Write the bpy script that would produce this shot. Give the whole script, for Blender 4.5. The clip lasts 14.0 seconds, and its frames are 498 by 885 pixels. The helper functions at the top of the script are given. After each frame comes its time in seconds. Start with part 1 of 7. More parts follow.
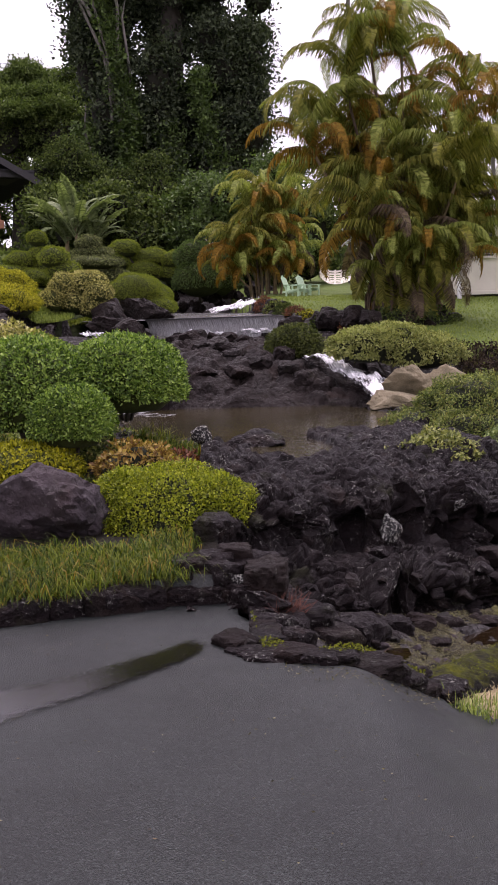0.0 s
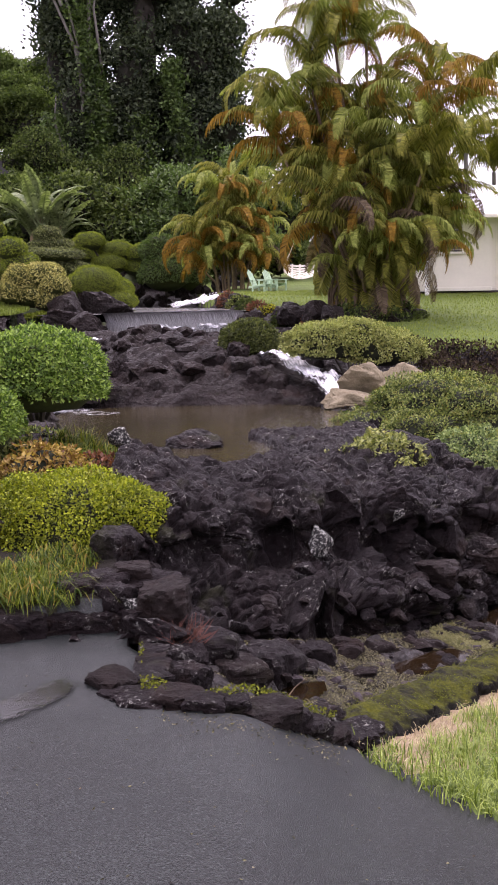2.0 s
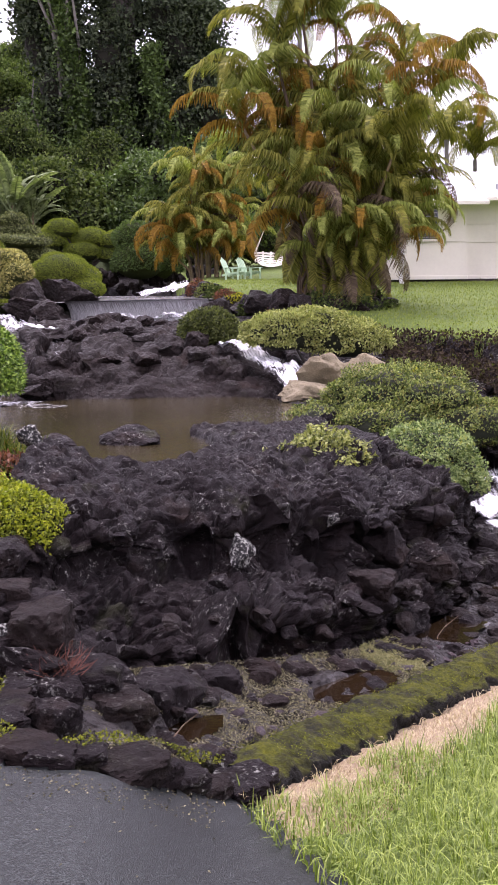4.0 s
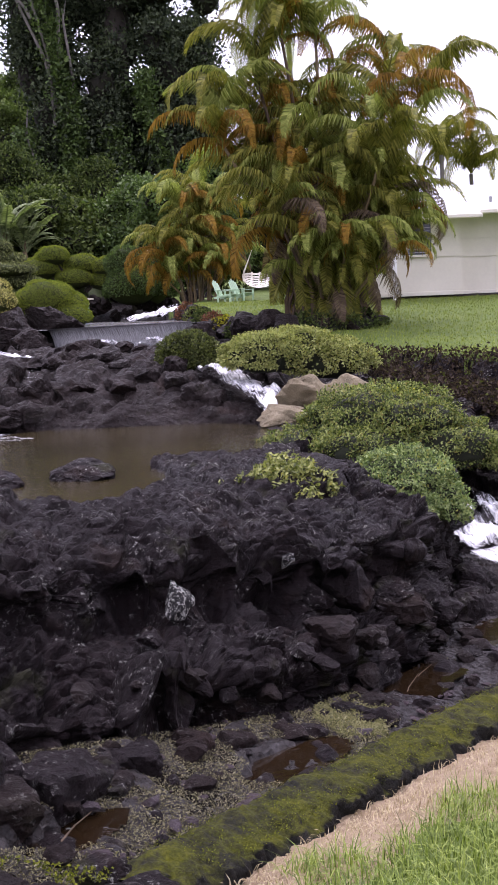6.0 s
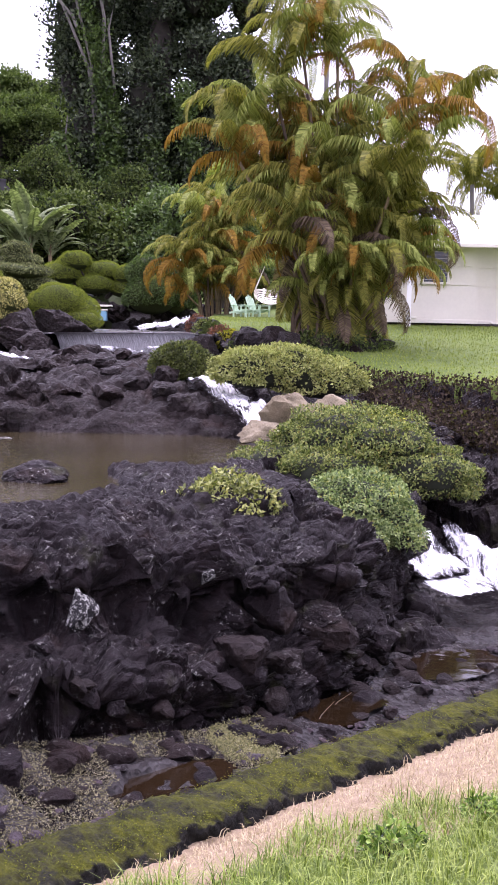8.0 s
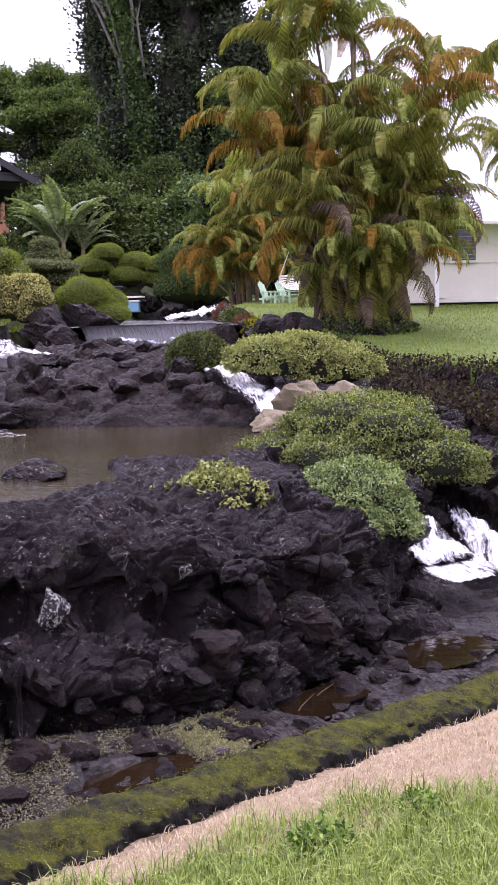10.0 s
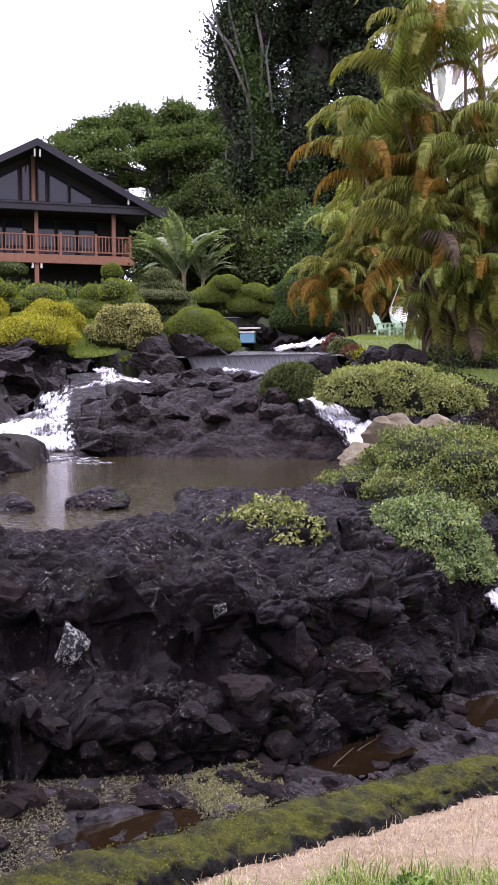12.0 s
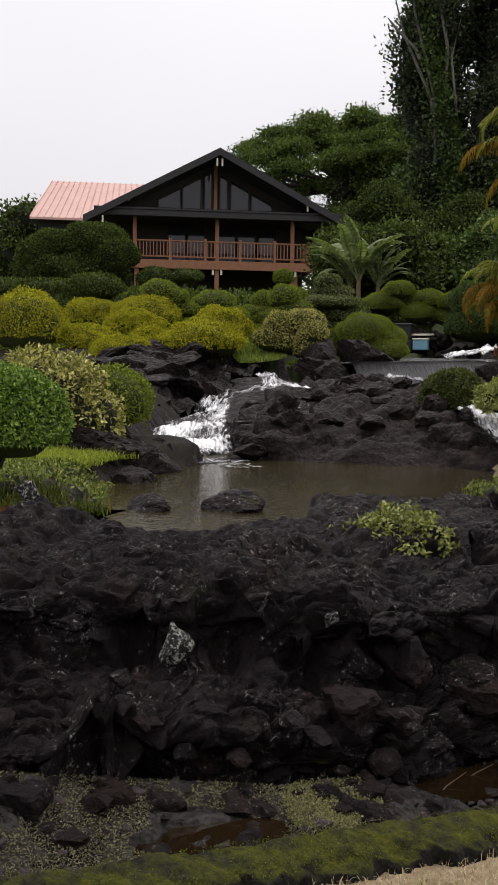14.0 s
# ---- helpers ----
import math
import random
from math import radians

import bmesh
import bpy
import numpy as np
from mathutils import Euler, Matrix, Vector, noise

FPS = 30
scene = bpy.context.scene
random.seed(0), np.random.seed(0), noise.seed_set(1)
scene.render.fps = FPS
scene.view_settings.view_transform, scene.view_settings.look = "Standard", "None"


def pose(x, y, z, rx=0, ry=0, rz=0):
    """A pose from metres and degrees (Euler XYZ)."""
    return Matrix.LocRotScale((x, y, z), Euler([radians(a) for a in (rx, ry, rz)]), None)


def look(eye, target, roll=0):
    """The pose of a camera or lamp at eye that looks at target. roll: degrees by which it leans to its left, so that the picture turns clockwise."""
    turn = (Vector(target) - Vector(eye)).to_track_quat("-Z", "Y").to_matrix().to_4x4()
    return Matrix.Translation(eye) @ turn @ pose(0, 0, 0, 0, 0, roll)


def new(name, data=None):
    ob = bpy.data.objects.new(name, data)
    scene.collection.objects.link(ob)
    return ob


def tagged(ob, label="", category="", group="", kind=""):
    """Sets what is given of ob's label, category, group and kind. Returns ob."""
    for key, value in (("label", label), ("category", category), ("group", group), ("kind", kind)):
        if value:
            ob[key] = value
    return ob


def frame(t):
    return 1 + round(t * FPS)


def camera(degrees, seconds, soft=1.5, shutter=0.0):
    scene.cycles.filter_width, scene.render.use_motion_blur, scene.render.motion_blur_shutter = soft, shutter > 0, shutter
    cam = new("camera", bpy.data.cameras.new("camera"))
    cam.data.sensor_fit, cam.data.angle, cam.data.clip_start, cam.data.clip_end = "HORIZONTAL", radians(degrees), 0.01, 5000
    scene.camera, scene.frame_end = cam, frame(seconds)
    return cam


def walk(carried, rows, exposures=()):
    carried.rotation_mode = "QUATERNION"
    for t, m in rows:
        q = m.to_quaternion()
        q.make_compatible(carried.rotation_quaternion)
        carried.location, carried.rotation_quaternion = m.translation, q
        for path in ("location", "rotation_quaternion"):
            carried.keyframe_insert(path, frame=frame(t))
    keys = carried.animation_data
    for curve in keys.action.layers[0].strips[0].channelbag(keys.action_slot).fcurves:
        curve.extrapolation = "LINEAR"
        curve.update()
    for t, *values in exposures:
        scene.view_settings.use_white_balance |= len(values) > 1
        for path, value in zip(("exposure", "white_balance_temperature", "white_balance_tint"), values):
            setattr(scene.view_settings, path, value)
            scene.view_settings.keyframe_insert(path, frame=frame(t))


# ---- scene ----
cam = camera(28.0, 14.0)
PATH = [
    (0, (0.000, 0.000, 2.025), (0.009, 1.987, 1.800), -1.38),
    (0.5, (0.147, 0.198, 2.023), (0.124, 2.186, 1.805), -1.89),
    (1, (0.286, 0.373, 2.014), (0.286, 2.361, 1.790), -1.98),
    (1.5, (0.405, 0.655, 1.992), (0.458, 2.641, 1.762), -1.48),
    (2, (0.546, 0.874, 1.983), (0.600, 2.859, 1.750), -0.88),
    (2.5, (0.696, 1.103, 1.987), (0.647, 3.088, 1.749), -0.98),
    (3, (0.842, 1.302, 1.991), (0.814, 3.287, 1.742), -0.88),
    (3.5, (0.990, 1.507, 1.976), (1.052, 3.490, 1.721), -0.38),
    (4, (1.163, 1.626, 1.974), (1.241, 3.608, 1.719), -0.78),
    (6.5, (1.945, 2.575, 1.917), (1.977, 4.564, 1.715), -3.29),
    (7, (2.166, 2.564, 1.892), (2.162, 4.554, 1.693), -3.49),
    (7.5, (2.380, 2.609, 1.874), (2.384, 4.600, 1.691), -0.79),
    (8, (2.540, 2.620, 1.886), (2.546, 4.612, 1.711), 1.21),
    (8.5, (2.667, 2.589, 1.909), (2.638, 4.579, 1.712), 0.61),
    (11, (3.525, 2.748, 1.977), (3.361, 4.730, 1.773), -1.90),
    (11.5, (3.687, 2.958, 1.954), (3.420, 4.933, 1.784), -1.41),
    (12, (3.775, 3.114, 1.922), (3.430, 5.080, 1.783), -0.13),
    (12.5, (3.871, 3.195, 1.915), (3.454, 5.147, 1.799), 1.05),
    (13, (4.000, 3.225, 1.923), (3.494, 5.156, 1.810), 0.82),
    (13.5, (4.115, 3.294, 1.923), (3.508, 5.195, 1.798), 0.29),
    (14, (4.201, 3.379, 1.892), (3.510, 5.252, 1.765), 0.65),
]
EXPOSURES = [(0.0, -0.4, 6450, 36), (0.5, -0.45, 6450, 36), (1.0, -0.2, 6450, 36), (1.5, -0.04, 6350, 37), (3.0, 0.36, 6350, 38), (4.0, 0.34, 6200, 38), (6.5, -0.05, 5950, 36), (7.0, 0.42, 5950, 36), (7.5, 0.5, 5850, 41), (8.0, 0.5, 5850, 43), (8.5, 0.35, 5850, 43), (11.0, 0.25, 5850, 43), (12.5, 0.0, 5900, 34), (13.2, -0.48, 6150, 24), (14.0, -0.92, 6700, 15)]
walk(cam, [(t, look(e, g, r)) for t, e, g, r in PATH], EXPOSURES)

# ---- world and sun: bright overcast ----
world = bpy.data.worlds.new("overcast_sky")
scene.world = world
world.use_nodes = True
wn, wl = world.node_tree.nodes, world.node_tree.links
wn.clear()
w_out = wn.new("ShaderNodeOutputWorld")
w_bg = wn.new("ShaderNodeBackground")
w_sky = wn.new("ShaderNodeTexSky")
w_sky.sky_type, w_sky.sun_disc = "NISHITA", False
w_sky.sun_elevation, w_sky.sun_rotation = radians(66), radians(9)
w_dim = wn.new("ShaderNodeVectorMath")
w_dim.operation = "SCALE"
w_dim.inputs["Scale"].default_value = 0.09
w_noise = wn.new("ShaderNodeTexNoise")
w_noise.inputs["Scale"].default_value = 2.2
w_noise.inputs["Detail"].default_value = 4
w_ramp = wn.new("ShaderNodeValToRGB")
w_ramp.color_ramp.elements[0].color = (0.93, 0.95, 0.99, 1)
w_ramp.color_ramp.elements[1].color = (1.12, 1.12, 1.12, 1)
w_mix = wn.new("ShaderNodeMix")
w_mix.data_type = "RGBA"
w_mix.inputs["Factor"].default_value = 0.86
wl.new(w_sky.outputs["Color"], w_dim.inputs[0])
wl.new(w_noise.outputs["Fac"], w_ramp.inputs["Fac"])
wl.new(w_dim.outputs["Vector"], w_mix.inputs["A"])
wl.new(w_ramp.outputs["Color"], w_mix.inputs["B"])
w_co = wn.new("ShaderNodeTexCoord")
w_sep = wn.new("ShaderNodeSeparateXYZ")
w_grad = wn.new("ShaderNodeMapRange")
w_grad.inputs["From Min"].default_value, w_grad.inputs["From Max"].default_value = 0.0, 1.0
w_grad.inputs["To Min"].default_value, w_grad.inputs["To Max"].default_value = 0.6, 1.3
w_lum = wn.new("ShaderNodeVectorMath")
w_lum.operation = "SCALE"
wl.new(w_co.outputs["Generated"], w_sep.inputs[0])
wl.new(w_sep.outputs["Z"], w_grad.inputs["Value"])
wl.new(w_mix.outputs["Result"], w_lum.inputs[0])
wl.new(w_grad.outputs["Result"], w_lum.inputs["Scale"])
wl.new(w_lum.outputs["Vector"], w_bg.inputs["Color"])
w_bg.inputs["Strength"].default_value = 2.3
wl.new(w_bg.outputs["Background"], w_out.inputs["Surface"])

sun = new("sun", bpy.data.lights.new("sun", "SUN"))
sun.data.energy, sun.data.angle, sun.data.color = 2.6, radians(28), (1.0, 0.97, 0.92)
sun.matrix_world = look((4, 40, 58), (0, 15, 0))


# ---- material helpers ----
class Nodes:
    """A node material in the making."""

    def __init__(self, name, rough=0.6, spec=0.5, metal=0.0):
        self.m = bpy.data.materials.new(name)
        self.m.use_nodes = True
        self.t = self.m.node_tree
        self.b = self.t.nodes["Principled BSDF"]
        self.b.inputs["Roughness"].default_value = rough
        self.b.inputs["Specular IOR Level"].default_value = spec
        self.b.inputs["Metallic"].default_value = metal
        self.co = self.t.nodes.new("ShaderNodeTexCoord").outputs["Object"]

    def link(self, a, b):
        self.t.links.new(a, b)

    def world_space(self):
        self.co = self.t.nodes.new("ShaderNodeNewGeometry").outputs["Position"]
        return self

    def scaled(self, v):
        n = self.t.nodes.new("ShaderNodeMapping")
        n.inputs["Scale"].default_value = v
        self.link(self.co, n.inputs["Vector"])
        return n.outputs["Vector"]

    def noise(self, scale, detail=4, rough=0.55, co=None):
        n = self.t.nodes.new("ShaderNodeTexNoise")
        n.inputs["Scale"].default_value = scale
        n.inputs["Detail"].default_value = detail
        n.inputs["Roughness"].default_value = rough
        self.link(co or self.co, n.inputs["Vector"])
        return n.outputs["Fac"]

    def voronoi(self, scale, feature="F1", co=None):
        n = self.t.nodes.new("ShaderNodeTexVoronoi")
        n.feature = feature
        n.inputs["Scale"].default_value = scale
        self.link(co or self.co, n.inputs["Vector"])
        return n.outputs["Distance"]

    def ramp(self, fac, *stops):
        n = self.t.nodes.new("ShaderNodeValToRGB")
        e = n.color_ramp.elements
        while len(e) < len(stops):
            e.new(0.5)
        for el, (p, c) in zip(e, stops):
            el.position = p
            el.color = (*c, 1) if isinstance(c, tuple) else (c, c, c, 1)
        self.link(fac, n.inputs["Fac"])
        return n.outputs["Color"]

    def mix(self, fac, a, b, how="MIX"):
        n = self.t.nodes.new("ShaderNodeMix")
        n.data_type, n.blend_type = "RGBA", how
        for key, v in (("Factor", fac), ("A", a), ("B", b)):
            if isinstance(v, (int, float)):
                n.inputs[key].default_value = v if key == "Factor" else (v, v, v, 1)
            elif isinstance(v, tuple):
                n.inputs[key].default_value = (*v, 1)
            else:
                self.link(v, n.inputs[key])
        return n.outputs["Result"]

    def math(self, op, a, b=0.0):
        n = self.t.nodes.new("ShaderNodeMath")
        n.operation = op
        for i, v in enumerate((a, b)):
            if isinstance(v, (int, float)):
                n.inputs[i].default_value = v
            else:
                self.link(v, n.inputs[i])
        return n.outputs[0]

    def up(self):
        """How far the surface faces upwards, 0 to 1."""
        g = self.t.nodes.new("ShaderNodeNewGeometry")
        s = self.t.nodes.new("ShaderNodeSeparateXYZ")
        self.link(g.outputs["Normal"], s.inputs[0])
        return s.outputs["Z"]

    def island(self):
        return self.t.nodes.new("ShaderNodeNewGeometry").outputs["Random Per Island"]

    def random(self):
        return self.t.nodes.new("ShaderNodeObjectInfo").outputs["Random"]

    def bump(self, height, strength=0.5, distance=0.02):
        n = self.t.nodes.new("ShaderNodeBump")
        n.inputs["Strength"].default_value = strength
        n.inputs["Distance"].default_value = distance
        self.link(height, n.inputs["Height"])
        self.link(n.outputs["Normal"], self.b.inputs["Normal"])

    def colour(self, c):
        if isinstance(c, tuple):
            self.b.inputs["Base Color"].default_value = (*c, 1)
        else:
            self.link(c, self.b.inputs["Base Color"])
        return self

    def rough(self, c):
        self.link(c, self.b.inputs["Roughness"])


def m_plain(name, c, rough=0.6, metal=0.0, scale=6, spread=0.25, bump=0.15):
    n = Nodes(name, rough, 0.4, metal)
    lo, hi = tuple(v * (1 - spread) for v in c), tuple(min(1, v * (1 + spread)) for v in c)
    f = n.noise(scale, 6, 0.6)
    g = n.noise(scale * 9, 3)
    n.colour(n.mix(0.35, n.ramp(f, (0.3, lo), (0.7, hi)), n.ramp(g, (0.3, lo), (0.7, hi))))
    if bump:
        n.bump(g, bump, 0.01)
    return n.m


def m_lava(name, wet=0.35, lichen=0.55, tint=(0.0225, 0.0175, 0.019)):
    n = Nodes(name, 0.6, 0.14).world_space()
    big, mid, fine = n.noise(1.3, 5), n.noise(9, 8, 0.65), n.noise(70, 5, 0.7)
    c0 = tuple(v * 0.12 for v in tint)
    c1 = tuple(v * 2.1 for v in tint)
    base = n.mix(0.5, n.ramp(mid, (0.3, c0), (0.72, c1)), n.ramp(big, (0.3, tint), (0.7, tuple(v * q for v, q in zip(tint, (1.7, 1.35, 1.2))))))
    base = n.mix(n.ramp(n.noise(2.1, 4), (0.6, 0), (0.72, 0.5)), base, (0.03, 0.017, 0.012))
    if lichen:
        spots = n.ramp(n.noise(27, 6, 0.75), (0.57, 0.0), (0.63, 0.9))
        where = n.ramp(n.noise(2.9, 5, 0.7), (0.47, 0.0), (0.6, 1.0))
        base = n.mix(n.math("MULTIPLY", n.math("MULTIPLY", spots, where), lichen), base, (0.33, 0.33, 0.295))
        moss = n.ramp(n.noise(3.3, 5), (0.6, 0.0), (0.74, 0.5))
        base = n.mix(n.math("MULTIPLY", moss, lichen), base, (0.035, 0.04, 0.012))
    n.colour(base)
    n.rough(n.ramp(n.noise(5, 6, 0.65), (0.38, 0.24 + 0.25 * (1 - wet)), (0.6, 0.62 + 0.25 * (1 - wet))))
    h = n.math("ADD", n.math("MULTIPLY", mid, 0.8), n.math("MULTIPLY", fine, 0.25))
    h = n.math("ADD", h, n.math("MULTIPLY", n.voronoi(11), 0.4))
    n.bump(h, 1.0, 0.09)
    return n.m


def m_leaf(name, dark, mid, bright, rough=0.5, patch=1.2, odd=None, spec=0.35, thin=0.28):
    """Leaves: each its own shade, with patches over the plant; odd: (share, colour) of leaves of another colour."""
    n = Nodes(name, rough, spec)
    i = n.island()
    leaf = n.ramp(i, (0.0, dark), (0.45, mid), (1.0, bright))
    p = n.noise(patch, 3)
    leaf = n.mix(n.ramp(p, (0.38, 0.0), (0.62, 0.55)), leaf, n.ramp(i, (0.0, mid), (1.0, bright)))
    if odd:
        j = n.math("FRACT", n.math("MULTIPLY", i, 37.7))
        leaf = n.mix(n.ramp(j, (1 - odd[0] - 0.02, 0.0), (1 - odd[0], 1.0)), leaf, odd[1])
    n.colour(leaf)
    n.b.inputs["Transmission Weight"].default_value = 0.0
    tr = n.t.nodes.new("ShaderNodeBsdfTranslucent")
    n.link(n.mix(1.0, leaf, (1.0, 1.15, 0.5), "MULTIPLY"), tr.inputs["Color"])
    ms = n.t.nodes.new("ShaderNodeMixShader")
    ms.inputs["Fac"].default_value = thin
    n.link(n.b.outputs[0], ms.inputs[1])
    n.link(tr.outputs[0], ms.inputs[2])
    n.link(ms.outputs[0], n.t.nodes["Material Output"].inputs["Surface"])
    return n.m


# ---- materials ----
def m_asphalt():
    n = Nodes("wet_asphalt", 0.5, 0.25).world_space()
    stones = n.ramp(n.voronoi(50), (0.08, 0.085), (0.4, 0.01))
    fine = n.noise(75, 5, 0.75)
    base = n.mix(0.5, stones, n.ramp(fine, (0.4, 0.002), (0.63, 0.062)))
    wet = n.ramp(n.noise(0.55, 4, 0.6), (0.34, 0.54), (0.64, 1.05))
    base = n.mix(1.0, base, wet, "MULTIPLY")
    base = n.mix(1.0, base, (0.74, 0.9, 0.84), "MULTIPLY")
    specks = n.ramp(n.noise(38, 3, 0.8), (0.73, 0.0), (0.76, 1.0))
    base = n.mix(specks, base, (0.16, 0.14, 0.12))
    n.colour(base)
    n.rough(n.ramp(n.noise(0.8, 5), (0.35, 0.3), (0.65, 0.62)))
    n.bump(n.math("ADD", n.voronoi(130), fine), 0.6, 0.006)
    return n.m


def m_earth(name, a, b, c, scale=3.0):
    n = Nodes(name, 0.85, 0.25).world_space()
    f = n.mix(0.5, n.ramp(n.noise(scale, 6), (0.3, a), (0.55, b), (0.75, c)), n.ramp(n.noise(scale * 16, 4, 0.7), (0.32, a), (0.6, b), (0.75, c)))
    n.colour(f)
    n.bump(n.math("ADD", n.noise(scale * 12, 5, 0.7), n.noise(scale * 50, 3)), 0.8, 0.03)
    return n.m


def m_bed():
    n = Nodes("stream_bed", 0.5, 0.42).world_space()
    f = n.ramp(n.noise(30, 5, 0.7), (0.3, (0.005, 0.004, 0.004)), (0.55, (0.016, 0.012, 0.01)), (0.74, (0.06, 0.048, 0.038)))
    g = n.ramp(n.noise(2.4, 4), (0.35, (0.012, 0.007, 0.005)), (0.65, (0.018, 0.015, 0.014)))
    n.colour(n.mix(0.45, f, g))
    n.rough(n.ramp(n.noise(3, 5, 0.65), (0.44, 0.1), (0.58, 0.7)))
    n.bump(n.math("ADD", n.noise(14, 7, 0.7), n.voronoi(18)), 1.0, 0.06)
    return n.m


def m_moss():
    n = Nodes("mossy_concrete", 0.9, 0.2).world_space()
    grey = n.ramp(n.noise(20, 6, 0.75), (0.35, (0.006, 0.006, 0.005)), (0.6, (0.022, 0.021, 0.017)), (0.75, (0.06, 0.056, 0.048)))
    green = n.mix(0.5, n.ramp(n.noise(55, 5, 0.75), (0.3, (0.008, 0.011, 0.002)), (0.7, (0.13, 0.14, 0.01))), n.ramp(n.noise(11, 6, 0.75), (0.35, (0.014, 0.018, 0.003)), (0.65, (0.145, 0.15, 0.01))))
    k = n.math("MULTIPLY", n.ramp(n.noise(4.5, 9, 0.8), (0.4, 0.05), (0.56, 1.0)), n.ramp(n.up(), (0.62, 0.0), (0.9, 1.0)))
    n.colour(n.mix(k, grey, green))
    n.bump(n.math("ADD", n.noise(60, 5, 0.7), n.noise(16, 5, 0.7)), 1.0, 0.04)
    return n.m


def m_water(name, c, rough=0.06, scale=5.0, strength=0.25, alpha=1.0):
    n = Nodes(name, rough, 0.5).world_space()
    co = n.scaled((1.0, 1.7, 1.0))
    f = n.noise(scale, 4, 0.55, co)
    n.colour(n.ramp(n.noise(0.5, 3), (0.3, tuple(v * 0.7 for v in c)), (0.7, tuple(v * 1.25 for v in c))))
    n.b.inputs["IOR"].default_value = 1.33
    n.b.inputs["Alpha"].default_value = alpha
    n.bump(f, strength, 0.05)
    return n.m


def m_foam():
    """White water: bright threads along the flow, dark clear water between them."""
    n = Nodes("white_water", 0.35, 0.5)
    flow = n.t.nodes.new("ShaderNodeUVMap")
    flow.uv_map = "UVMap"
    mp = n.t.nodes.new("ShaderNodeMapping")
    mp.inputs["Scale"].default_value = (5.0, 1.1, 1.0)
    n.link(flow.outputs["UV"], mp.inputs["Vector"])
    f = n.noise(3.2, 8, 0.72, mp.outputs["Vector"])
    g = n.noise(1.7, 5, 0.65)
    rim = n.t.nodes.new("ShaderNodeUVMap")
    rim.uv_map = "rim"
    sep = n.t.nodes.new("ShaderNodeSeparateXYZ")
    n.link(rim.outputs["UV"], sep.inputs[0])
    h = n.math("ADD", n.math("MULTIPLY", f, 0.62), n.math("MULTIPLY", g, 0.5))
    h = n.math("ADD", h, n.math("MULTIPLY", sep.outputs["X"], 0.34))
    h = n.math("ADD", h, n.math("MULTIPLY", sep.outputs["Y"], 0.3))
    n.colour(n.ramp(n.math("SUBTRACT", h, 0.12), (0.7, (0.38, 0.38, 0.39)), (0.78, (0.7, 0.71, 0.72)), (0.86, (0.9, 0.9, 0.91))))
    n.link(n.ramp(n.math("SUBTRACT", h, 0.2), (0.6, 0.0), (0.69, 0.6), (0.78, 1.0)), n.b.inputs["Alpha"])
    n.bump(h, 0.5, 0.04)
    return n.m


def m_thin_water():
    n = Nodes("thin_falling_water", 0.15, 0.5)
    uv = n.t.nodes.new("ShaderNodeUVMap").outputs["UV"]
    mp = n.t.nodes.new("ShaderNodeMapping")
    mp.inputs["Scale"].default_value = (26.0, 1.6, 1.0)
    n.link(uv, mp.inputs["Vector"])
    f = n.noise(2.0, 6, 0.7, mp.outputs["Vector"])
    n.colour(n.ramp(f, (0.34, (0.2, 0.195, 0.19)), (0.48, (0.5, 0.5, 0.5)), (0.6, (0.85, 0.85, 0.86))))
    n.bump(f, 0.5, 0.03)
    return n.m


def m_lichen():
    """Dark stone crusted with white lichen."""
    n = Nodes("lichen_white_stone", 0.85, 0.2).world_space()
    k = n.ramp(n.noise(34, 6, 0.75), (0.5, 0.0), (0.58, 1.0))
    n.colour(n.mix(k, (0.012, 0.011, 0.011), n.ramp(n.noise(60, 4), (0.3, (0.18, 0.18, 0.16)), (0.7, (0.42, 0.42, 0.38)))))
    n.bump(n.noise(40, 5, 0.7), 0.8, 0.03)
    return n.m


ASPHALT, BED, MOSS, FOAM, THIN = m_asphalt(), m_bed(), m_moss(), m_foam(), m_thin_water()
LAVA = m_lava("wet_lava_rock", 0.7, 0.9, (0.0072, 0.0048, 0.0053))
LAVA_FAR = m_lava("dark_lava_rock", 0.55, 0.4, (0.0115, 0.0085, 0.0078))
LAVA_BROWN = m_lava("brown_lava_rock", 0.4, 0.35, (0.010, 0.0066, 0.0058))
LAVA_GREY = m_lava("grey_lava_boulder", 0.3, 0.5, (0.05, 0.042, 0.047))
TAN_ROCK = m_earth("tan_weathered_rock", (0.08, 0.066, 0.038), (0.27, 0.225, 0.14), (0.45, 0.39, 0.27), 4)
LICHEN_ROCK = m_lichen()
SOIL = m_earth("garden_soil", (0.008, 0.006, 0.004), (0.02, 0.016, 0.01), (0.05, 0.05, 0.02))
TURF = m_earth("lawn_turf", (0.055, 0.085, 0.013), (0.105, 0.15, 0.026), (0.16, 0.2, 0.042), 0.9)
DRY = m_earth("dry_cut_grass", (0.22, 0.155, 0.085), (0.43, 0.33, 0.205), (0.58, 0.47, 0.33), 7)
GREENBED = m_earth("mixed_ground_cover", (0.015, 0.022, 0.006), (0.035, 0.05, 0.012), (0.075, 0.085, 0.02), 1.6)
POOLW = m_water("brown_pool_water", (0.034, 0.027, 0.012), 0.05, 7.0, 0.22)
STREAMW = m_water("shallow_stream_water", (0.012, 0.007, 0.003), 0.03, 5.0, 0.05)
UPPERW = m_water("upper_stream_water", (0.12, 0.118, 0.115), 0.22, 5.0, 1.0)

